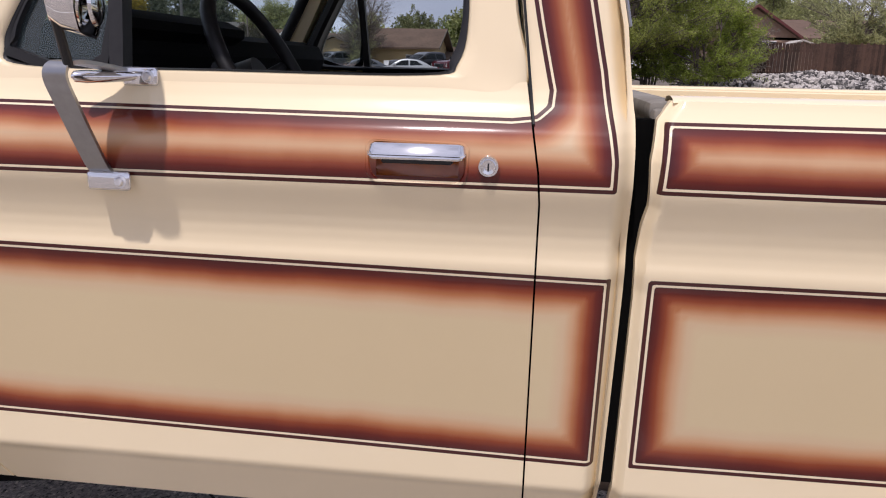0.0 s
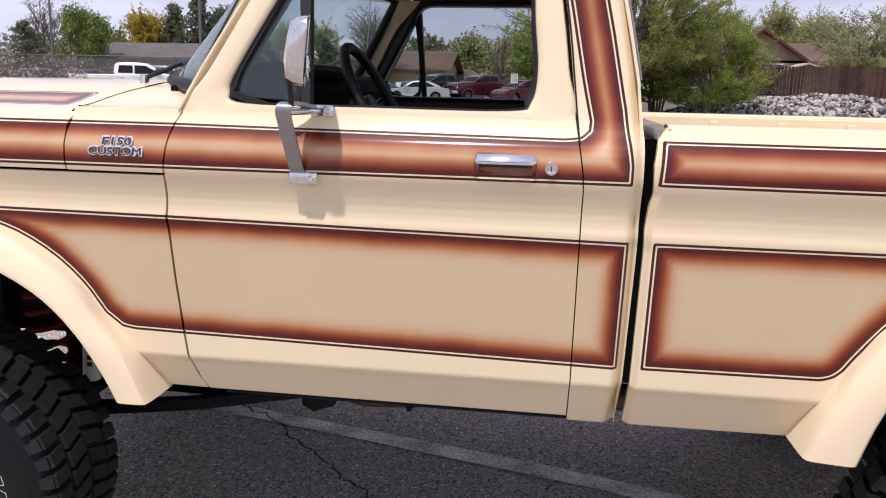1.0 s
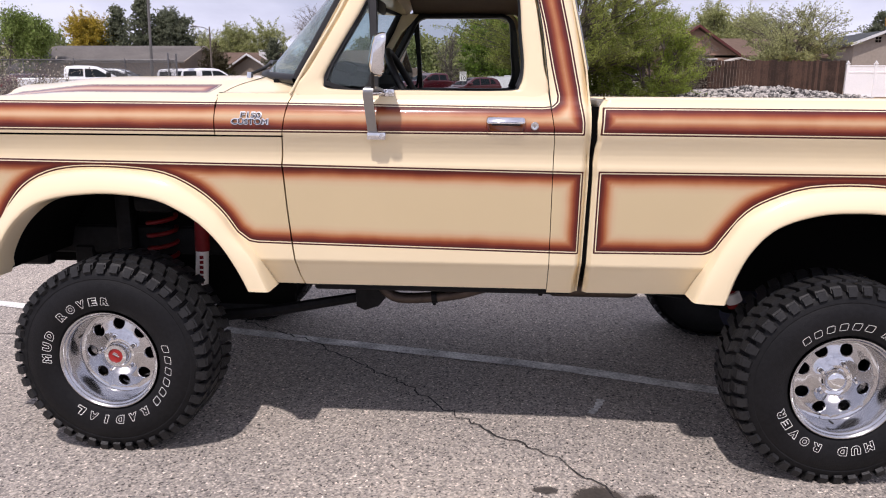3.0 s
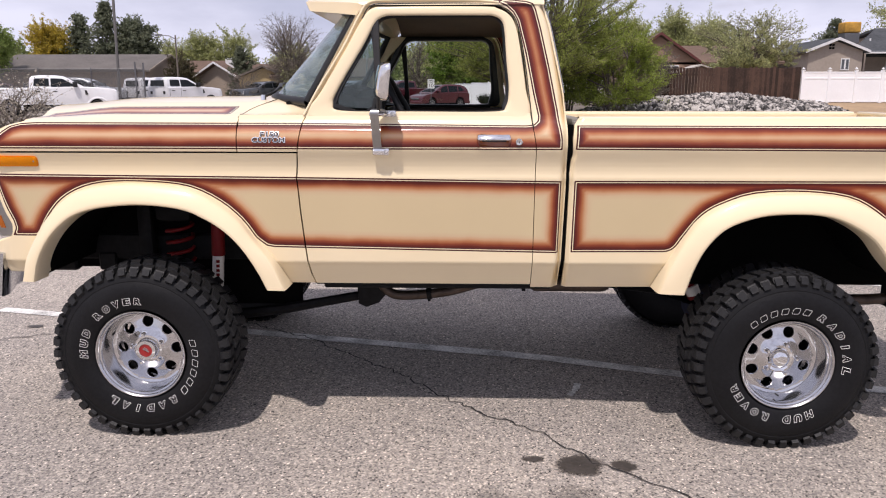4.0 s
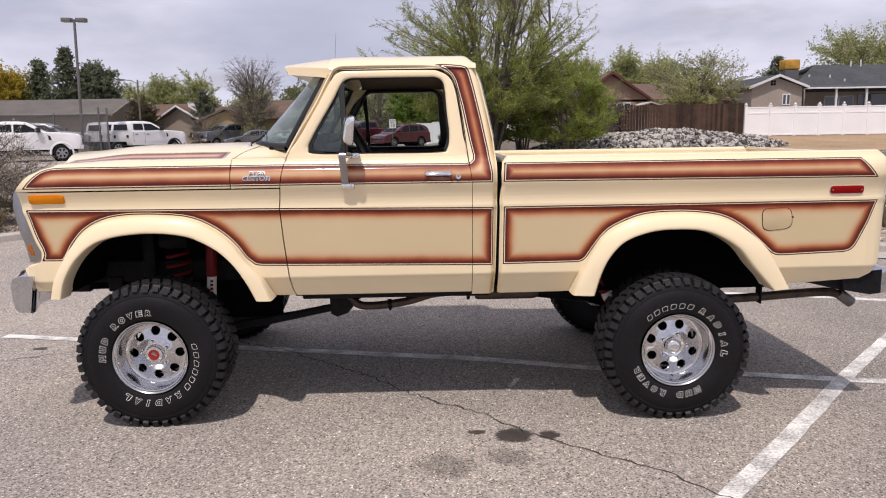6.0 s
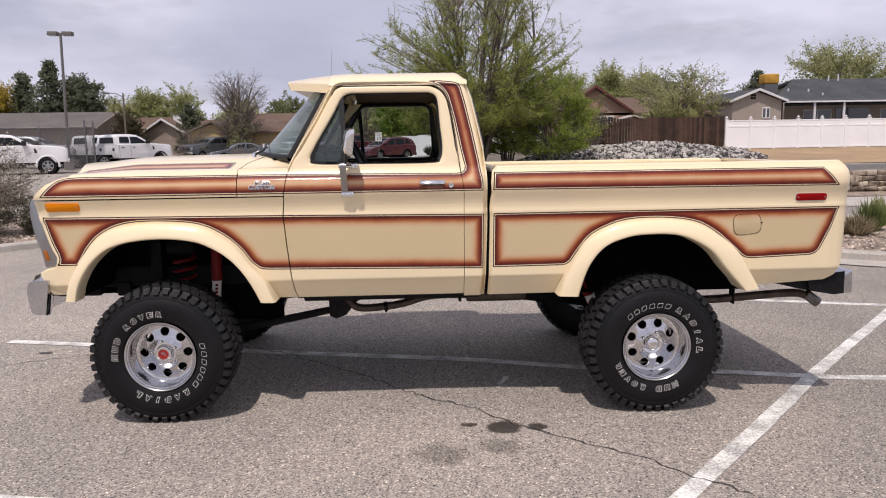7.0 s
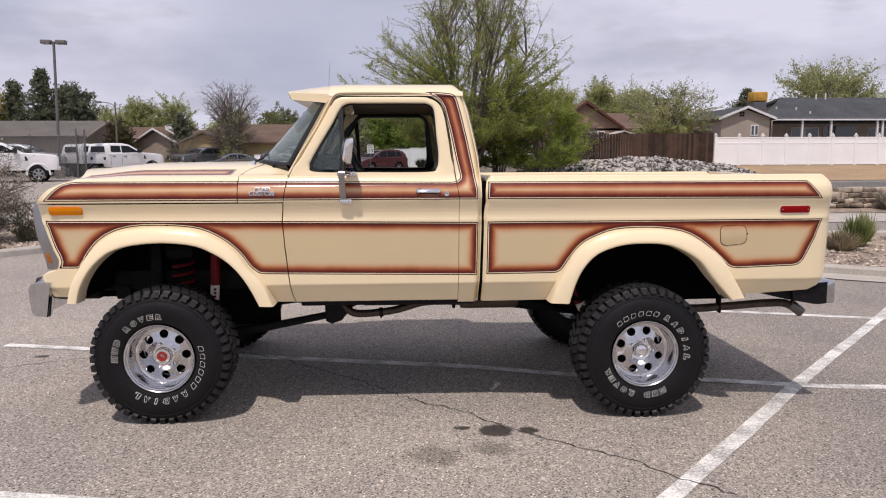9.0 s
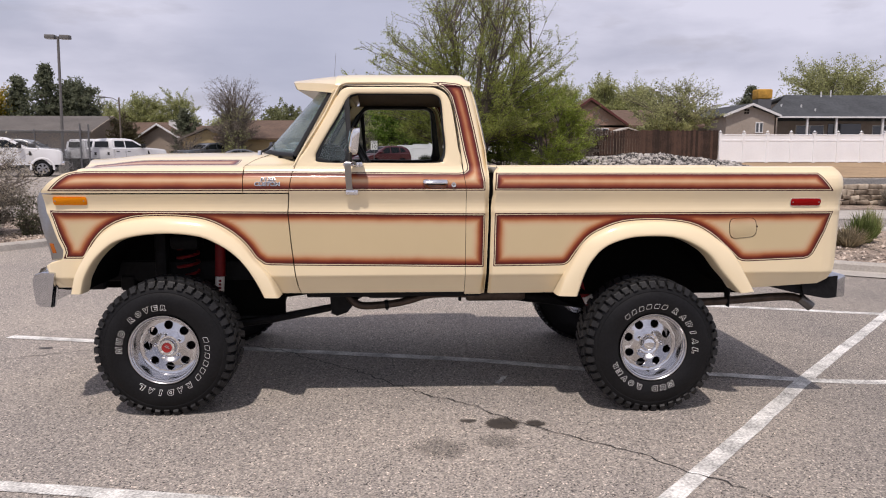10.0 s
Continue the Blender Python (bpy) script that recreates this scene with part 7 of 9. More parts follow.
thicket(1.1, 66.0, 7.6, 9.6, LEAF_FRESH, "bright green tree behind the parked cars", 14, 7, 170, 10, 16, 0.11, 1.0, low=0.3, stretch=2.0)
thicket(-3.9, 63.0, 5.8, 3.2, LEAF_DRY, "grey-brown tree in bud", 15, 8, 80, 8, 4, 0.06, each=1)
SPRAY = [(0.0, 0.35), (0.3, 0.85), (0.6, 1.0), (0.85, 0.9), (1.0, 0.6)]
thicket(16.7, 42.0, 5.0, 6.9, LEAF_PALE, "twiggy pale olive shrub tree behind the wooden fence", 16, 15, 190, 11, 10, 0.045, shape=0.9, form=SPRAY, each=4)
thicket(18.2, 63.0, 6.1, 4.2, LEAF_OLIVE, "upright green tree beyond the red-eaved house", 35, 6, 90, 9, 12, 0.075, 1.0, each=4, stretch=2.0)
thicket(21.6, 64.0, 5.6, 4.2, LEAF_OLIVE, "hazy green tree beyond the red-eaved house", 36, 6, 90, 9, 12, 0.075, 1.0, each=4, stretch=2.0)
thicket(14.6, 64.5, 5.8, 4.0, LEAF_OLIVE, "pale green tree beyond the red-eaved house", 37, 6, 80, 9, 12, 0.075, 1.0, each=4, stretch=2.0)
DOME = [(0.0, 0.2), (0.25, 0.75), (0.5, 1.0), (0.75, 0.92), (0.9, 0.68), (1.0, 0.4)]
thicket(46.8, 76.0, 9.4, 12.0, LEAF_PALE, "round pale green willow behind the house", 17, 9, 300, 13, 13, 0.105, form=DOME, low=0.3, each=3, stretch=2.0)
conifer(36.8, 74.0, 6.4, 3.4, "dark pine behind the roof", 18, first=0.35)
UP = [(0.0, 0.15), (0.2, 0.5), (0.45, 0.95), (0.7, 1.0), (0.88, 0.8), (1.0, 0.5)]
thicket(-14.75, 62.0, 8.2, 5.2, LEAF_DRY, "tall bare tree with first buds", 19, 12, 320, 11, 4, 0.045, each=1, form=UP)
thicket(-14.3, 60.6, 4.6, 2.6, LEAF_OLIVE, "slim tree in first yellow-green leaf", 38, 6, 50, 8, 6, 0.06, each=1)
thicket(-44.7, 80.0, 8.6, 6.0, LEAF_YELLOW, "yellow-green tree in early leaf", 20, 7, 150, 10, 14, 0.1, 1.0, form=DOME, each=3, stretch=2.0)
conifer(-41.7, 80.0, 9.6, 4.0, "dark green pine beyond the fence", 21, ragged=0.25, first=0.1)
conifer(-37.9, 78.0, 10.7, 4.0, "tall ragged dark pine", 22, ragged=0.6, first=0.2)
thicket(-35.2, 79.0, 8.7, 5.6, LEAF_PINE, "broad dark green juniper", 23, 8, 210, 10, 14, 0.12, 1.0, low=0.03, form=[(0.0, 0.9), (0.3, 1.0), (0.6, 0.85), (0.85, 0.5), (1.0, 0.25)], each=3, stretch=2.0)
tree(-39.9, 60.5, 6.8, 3.3, LEAF_POPLAR, "upright fresh green poplar", 24, stems=3, depth=5, per=24, size=0.10, loose=0.26, low=0.08, up=0.9)
tree(-46.5, 66.0, 8.6, 5.0, LEAF_DRY, "tall bare grey winter tree", 25, stems=3, depth=5, per=3, size=0.08, up=0.9)
conifer(-45.5, 60.0, 6.0, 5.0, "dark green pine beyond the fence", 26, first=0.05)
thicket(-18.5, 60.0, 3.2, 3.3, LEAF_DRY, "bare grey shrub by the parking row", 27, 12, 90, 10, 3, 0.04, each=1, form=SPRAY)
thicket(-34.9, 88.0, 7.2, 5.0, LEAF_PALE, "pale willow beyond the houses", 33, 7, 90, 9, 12, 0.085, 1.0, form=DOME, each=5, stretch=2.0)
thicket(-30.4, 86.0, 8.0, 4.8, LEAF_OLIVE, "rounded olive tree beyond the houses", 34, 7, 110, 9, 13, 0.085, 1.0, form=DOME, each=5, stretch=2.0)
thicket(-26.5, 86.0, 7.9, 4.6, LEAF_OLIVE, "green spring tree beyond the houses", 39, 6, 100, 9, 12, 0.085, 1.0, form=DOME, each=5, stretch=2.0)
thicket(-20.1, 66.0, 5.3, 2.6, LEAF_PINE, "dark green upright juniper", 41, 6, 80, 9, 14, 0.09, 1.0, low=0.03, form=[(0.0, 0.8), (0.3, 1.0), (0.7, 0.7), (1.0, 0.2)], each=3)
thicket(-25.0, 64.0, 4.4, 3.4, leaf_paint("dark_olive_leaves", (0.10, 0.088, 0.045)), "low dark brown-green tree", 28, 6, 90, 9, 12, 0.075, 1.0, form=DOME)
thicket(-15.1, 92.0, 7.2, 7.0, LEAF_DULL, "dull green tree behind the yellow house", 29, 6, 100, 9, 13, 0.13, 1.0, form=DOME, each=3, stretch=2.0)


def far_woods():
    """The line of distant tree tops."""
    rng = np.random.default_rng(40)
    r = random.Random(40)
    for name, mat, spots in (("far_woods", LEAF_OLIVE, 46), ("far_woods", leaf_paint("hazy_green_leaves", (0.25, 0.29, 0.11)), 34), ("far_woods", leaf_paint("dull_green_leaves", (0.21, 0.235, 0.12)), 34)):
        pts = []
        for k in range(spots):
            x, y = r.uniform(-95, 95), r.uniform(80, 120)
            t, w = r.uniform(4.8, 7.0), r.uniform(5, 10)
            if x > 0.37 * (y + 4.6):
                t *= 0.5
            for j in range(60):
                a, u = r.uniform(0, 2 * math.pi), r.uniform(0.02, 1)
                rad = w / 2 * math.sqrt(max(0.02, 1 - (2 * u - 0.9) ** 2)) * r.uniform(0.5, 1.0)
                pts.append((x + rad * math.cos(a), y + rad * math.sin(a), height(x, y) + t * u))
        v, f = leaf_mesh(rng, pts, 0.22, 0.50, 38)
        ob = raw_mesh(name, v, f, mat, None)
        tagged(ob, "distant line of spring trees", "woods", kind="stuff")


far_woods()

# shrubs and grass in the planting beds
thicket(-7.75, 9.1, 1.85, 2.5, LEAF_SAGE, "dry grey twiggy shrub on gravel", 50, 22, 170, 10, 8, 0.021, name="shrub", each=2, form=DOME)
thicket(-6.75, 9.3, 0.85, 1.05, leaf_paint("sage_green", (0.15, 0.15, 0.095)), "grey-green sage shrub on gravel", 51, 12, 60, 7, 6, 0.018, name="shrub", each=2, form=DOME)
bush(-7.2, 8.2, 0.60, 0.75, DRY_GRASS, "tuft of dry grass by the kerb", 52, 500, "grass_clump")
bush(-6.35, 9.7, 0.50, 0.7, LEAF_SAGE, "low dry sage shrub on gravel", 53, 700, thin=0.005)
thicket(-8.7, 36.0, 1.35, 2.3, LEAF_DRY, "dry brown twiggy hedge by the lot", 61, 16, 90, 8, 3, 0.03, name="shrub", each=1, form=DOME)
bush(7.5, 7.3, 0.62, 0.62, GRASS, "tall tuft of green grass on gravel", 54, 480, "grass_clump", thin=0.008)
bush(7.05, 6.95, 0.40, 0.75, DRY_GRASS, "dry straw-coloured grass clump on gravel", 55, 520, "grass_clump", thin=0.008)
bush(7.95, 7.75, 0.66, 0.45, LEAF_OLIVE, "leggy green weed on gravel", 56, 260, "grass_clump", thin=0.007)
bush(8.5, 6.9, 0.22, 0.6, DRY_GRASS, "low dry weed on gravel", 59, 300, "grass_clump", thin=0.008)
bush(11.9, 13.0, 0.5, 0.75, LEAF_SAGE, "grey shrub before the stone wall", 57, 600)
bush(13.6, 14.0, 0.7, 1.0, LEAF_SAGE, "grey shrub behind the stone wall", 60, 600)
bush(1.75, 56.5, 0.95, 1.5, leaf_paint("dark_shrub_leaves", (0.05, 0.06, 0.035)), "dark shrub in front of the white fence", 58, 600)

# ---------------------------------------------------------------- stones
STONE = surface("grey_and_tan_stones", (0.13, 0.122, 0.117), 0.85, 0, 0.35, 9, 1.5, 0.3, 30, per_island=1.3, tint=(0.36, 0.335, 0.31))
WALL_STONE = surface("tan_wall_stone", (0.27, 0.205, 0.15), 0.9, 0, 0.3, 8, 2, 0.4, 20, per_piece=0.9, tint=(0.38, 0.32, 0.25))
random.seed(7)


def rock(rad, seed, sub=1):
    bm = bmesh.new()
    bmesh.ops.create_icosphere(bm, subdivisions=sub, radius=1)
    s = (random.uniform(0.8, 1.3), random.uniform(0.7, 1.1), random.uniform(0.5, 0.85))
    for v in bm.verts:
        k = 1 + 0.62 * noise.noise(v.co * 1.7 + Vector((seed * 3.1, seed * 1.7, 0)))
        v.co = Vector((v.co.x * s[0], v.co.y * s[1], v.co.z * s[2])) * k * rad
    return bm


verts, faces = [], []
shapes = []
for k in range(9):
    b = rock(1.0, k)
    b.verts.ensure_lookup_table()
    shapes.append((np.array([v.co[:] for v in b.verts]), [[v.index for v in f.verts] for f in b.faces]))
    b.free()
rng = np.random.default_rng(8)
for k in range(5600):
    a, u = rng.uniform(0, 2 * math.pi), math.sqrt(rng.uniform(0, 1))
    x, y = 9.9 + 5.8 * u * math.cos(a), 28.0 + 2.5 * u * math.sin(a)
    top = 0.70 * (1 - u ** 2) ** 0.8 * (0.90 + 0.30 * noise.noise((x * 0.8, y * 0.8, 0)))
    rad = float(rng.uniform(0.05, 0.135))
    co, fs = shapes[int(rng.integers(9))]
    rot = np.array(Euler(rng.uniform(0, 6.28, 3).tolist()).to_matrix())
    n0 = len(verts)
    verts += ((co @ rot.T) * rad + np.array([x, y, height(x, y) + top + rad * 0.1])).tolist()
    faces += [[n0 + i for i in f] for f in fs]
me = bpy.data.meshes.new("rock_pile")
me.from_pydata(verts, [], faces)
me.materials.append(STONE)
tagged(new("rock_pile", me), "long heap of loose grey and tan stones", "rocks", kind="stuff")
sheet_mound = bmesh.new()
loft(sheet_mound, [[(9.9 + 5.5 * u * math.cos(a), 28 + 2.2 * u * math.sin(a), height(9.3, 28) + 0.45 * (1 - u ** 2) ** 0.8 - 0.06) for a in np.linspace(0, 2 * math.pi, 25)] for u in (1.0, 0.8, 0.55, 0.3, 0.02)])
tagged(part("earth_mound", sheet_mound, DARK_SOIL), "low mound of soil under the stones", "mound", kind="structure")

# ---------------------------------------------------------------- fences
VINYL = surface("white_vinyl", (0.86, 0.87, 0.89), 0.45, 0, 0.05, 20, 1)
WOOD = surface("weathered_brown_fence_wood", (0.062, 0.035, 0.025), 0.85, 0, 0.35, 12, 2, 0.3, 30, per_piece=0.9)
STEEL = surface("galvanised_steel", (0.16, 0.16, 0.165), 0.5, 0.6, 0.15)


def vinyl_fence(x0, x1, y, tall, label, posts=True):
    t = thing("vinyl_fence", label, "fence", at=pose(0, 0, 0))
    n = max(1, round((x1 - x0) / 1.32))
    g = 0.06 if posts else 0.004
    for k in range(n + 1):
        x = x0 + (x1 - x0) * k / n
        h = height(x, y)
        if k < n:
            xb = x0 + (x1 - x0) * (k + 1) / n
            bm = bmesh.new()
            box(bm, x + g, xb - g, y - 0.012, y + 0.012, h + 0.05, h + tall - 0.02, 0.003)
            box(bm, x + g, xb - g, y - 0.025, y + 0.025, h + tall - 0.36, h + tall - 0.28, 0.005)
            box(bm, x + g, xb - g, y - 0.028, y + 0.028, h + tall - 0.05, h + tall + 0.01, 0.006)
            box(bm, x + g, xb - g, y - 0.025, y + 0.025, h + 0.05, h + 0.14, 0.005)
            part("panel", bm, VINYL, t)
        if posts:
            bm = bmesh.new()
            box(bm, x - 0.065, x + 0.065, y - 0.065, y + 0.065, h - 0.05, h + tall + 0.06, 0.005)
            p = part("post", bm, VINYL, t)
            bm = bmesh.new()
            for zc, rr in ((0.07, 0.085), (0.15, 0.06), (0.20, 0.03)):
                box(bm, x - rr, x + rr, y - rr, y + rr, h + tall + zc - 0.02, h + tall + zc + 0.025, 0.01)
            part("cap", bm, VINYL, p)
    return t


vinyl_fence(17.35, 60.0, 36.0, 1.56, "long white vinyl privacy fence on a dirt bank")
vinyl_fence(-0.6, 9.0, 60.0, 1.8, "white vinyl privacy fence behind the trees", posts=False)
fence = thing("wooden_fence", "weathered dark brown wooden picket fence", "fence")
random.seed(9)
x = 8.4
count = 0
while x < 17.2:
    y = 37.6 - 1.5 * smooth01(8.4, 13, x)
    w = random.uniform(0.12, 0.15)
    h = height(x, y)
    bm = bmesh.new()
    box(bm, x, x + w - 0.004, y - 0.01, y + 0.01 + random.uniform(0, 0.008), h + 0.03, h + 1.78 + random.uniform(-0.04, 0.05), 0.003)
    part("picket", bm, WOOD, fence, fix=False)
    x += w
for z in (0.35, 1.35):
    bm = bmesh.new()
    loft(bm, [[(xx, 37.6 - 1.5 * smooth01(8.4, 13, xx) + dy, height(xx, 37) + z + dz) for dy, dz in ((0.02, 0), (0.06, 0), (0.06, 0.09), (0.02, 0.09))] for xx in np.linspace(8.4, 17.2, 12)], close=True, caps=True)
    part("rail", bm, WOOD, fence)

wall = thing("stone_wall", "low dry-laid wall of tan field stones beside the pavement", "wall")
random.seed(10)
for row in range(4):
    x = 6.0 + random.uniform(0, 0.2)
    while x < 21:
        w, hh = random.uniform(0.15, 0.36), random.uniform(0.105, 0.150)
        bm = bmesh.new()
        box(bm, x, x + w - 0.008, 13.3 + 0.04 * row + random.uniform(-0.02, 0.02), 13.62 + 0.04 * row, 0, hh, 0.028, 2)
        for v in bm.verts:
            k = 0.045 * noise.noise(v.co * 7.0 + Vector((row * 3.3, 0, 0)))
            v.co = Vector((v.co.x + k, v.co.y + 1.5 * k, v.co.z + k + height(x, 13.4) + 0.02 + 0.122 * row))
        part("stone", bm, WALL_STONE, wall, fix=True, sharp=0.9)
        x += w
# loose pebbles over the gravel beds
verts, faces = [], []
rng = np.random.default_rng(31)
for k in range(9000):
    if k % 3:
        x, y = rng.uniform(4.4, 12.0), rng.uniform(2.6, 9.0)
        edge = np.interp(x, [p[0] for p in KERB_R], [p[1] for p in KERB_R]) + 0.14
        far = np.interp(x, [3.6, 8.4, 16.0], [9.0, 8.45, 7.95])
    else:
        x, y = rng.uniform(-11.0, -6.2), rng.uniform(6.0, 12.0)
        edge = np.interp(x, [p[0] for p in KERB_L[:5]], [p[1] for p in KERB_L[:5]]) + 0.14
        far = 12.0
    if not edge < y < far:
        continue
    rad = float(rng.uniform(0.010, 0.032))
    co, fs = shapes[int(rng.integers(9))]
    n0 = len(verts)
    verts += (co * rad + np.array([x, y, height(x, y) + 0.072])).tolist()
    faces += [[n0 + i for i in f] for f in fs]
me = bpy.data.meshes.new("gravel_pebbles")
me.from_pydata(verts, [], faces)
me.materials.append(surface("pebbles", (0.20, 0.155, 0.125), 0.9, 0, 0.3, 30, 3, per_island=1.0, tint=(0.52, 0.44, 0.37)))
tagged(new("gravel_pebbles", me), "loose tan and grey pebbles on the planting strip", "gravel", kind="stuff")

# ---------------------------------------------------------------- parked vehicles
WHITE_CAR = surface("white_car_paint", (0.76, 0.76, 0.77), 0.3, 0, 0.04, coat=1.0)
GREY_CAR = surface("grey_car_paint", (0.10, 0.11, 0.125), 0.3, 0.3, 0.08, coat=1.0)
DARK_CAR = surface("dark_car_paint", (0.02, 0.022, 0.028), 0.3, 0.2, 0.1, coat=1.0)
RED_CAR = surface("dark_red_car_paint", (0.085, 0.008, 0.014), 0.3, 0.1, 0.1, coat=1.0)
SILVER_CAR = surface("silver_car_paint", (0.48, 0.50, 0.52), 0.3, 0.4, 0.06, coat=1.0)
CAR_GLASS = surface("dark_car_glass", (0.012, 0.015, 0.017), 0.12, 0, 0.1, spec=0.25)
PALE_LENS = surface("clear_lamp_lens", (0.6, 0.6, 0.58), 0.15, 0, 0.05, coat=1.0)
ALLOY = surface("alloy_wheel", (0.42, 0.42, 0.43), 0.3, 0.9, 0.1)

SPEC = {
    "pickup": dict(W=2.03, belt=1.42, H=2.02, r=0.42, low=0.60, axles=(-1.95, 2.02), tail=-3.15, nose=2.98, back=-1.05,
                   front=[(2.92, 0.62), (2.98, 0.78), (2.98, 1.16), (2.93, 1.30), (2.78, 1.39), (2.3, 1.44), (1.42, 1.49)],
                   roof=[(-1.05, 1.42), (-1.04, 1.70), (-1.01, 1.90), (-0.92, 1.985), (-0.5, 2.02), (0.15, 2.015), (0.48, 1.97), (0.78, 1.83), (1.15, 1.62), (1.42, 1.48)],
                   panes=[[(-0.86, 1.51), (-0.16, 1.51), (-0.16, 1.88), (-0.80, 1.88)], [(-0.08, 1.47), (1.08, 1.50), (0.92, 1.61), (0.46, 1.87), (-0.08, 1.89)]]),
    "suv": dict(W=1.84, belt=1.10, H=1.70, r=0.36, low=0.30, axles=(-1.36, 1.34), tail=-2.28, nose=2.26, back=None,
                front=[(2.20, 0.32), (2.28, 0.48), (2.26, 0.68), (2.16, 0.84), (1.9, 0.95), (1.24, 1.08)],
                roof=[(-2.2, 1.10), (-2.1, 1.38), (-1.92, 1.56), (-1.5, 1.67), (-0.9, 1.70), (-0.2, 1.69), (0.22, 1.61), (0.7, 1.37), (1.24, 1.08)],
                panes=[[(-1.78, 1.24), (-1.22, 1.19), (-1.22, 1.56), (-1.52, 1.54)], [(-1.12, 1.18), (-0.28, 1.14), (-0.28, 1.60), (-1.12, 1.58)], [(-0.18, 1.14), (0.86, 1.11), (0.70, 1.22), (0.20, 1.53), (-0.18, 1.60)]]),
    "sedan": dict(W=1.82, belt=0.96, H=1.45, r=0.33, low=0.26, axles=(-1.42, 1.42), tail=-2.42, nose=2.38, back=None,
                  front=[(2.32, 0.28), (2.40, 0.42), (2.36, 0.62), (2.2, 0.76), (1.8, 0.86), (1.05, 0.95)],
                  roof=[(-1.95, 0.97), (-1.5, 1.20), (-1.1, 1.36), (-0.6, 1.44), (-0.1, 1.45), (0.25, 1.39), (0.6, 1.22), (1.05, 0.95)],
                  panes=[[(-1.35, 1.05), (-0.42, 1.02), (-0.42, 1.36), (-0.85, 1.34)], [(-0.32, 1.02), (0.72, 1.00), (0.58, 1.08), (0.20, 1.32), (-0.32, 1.37)]]),
}


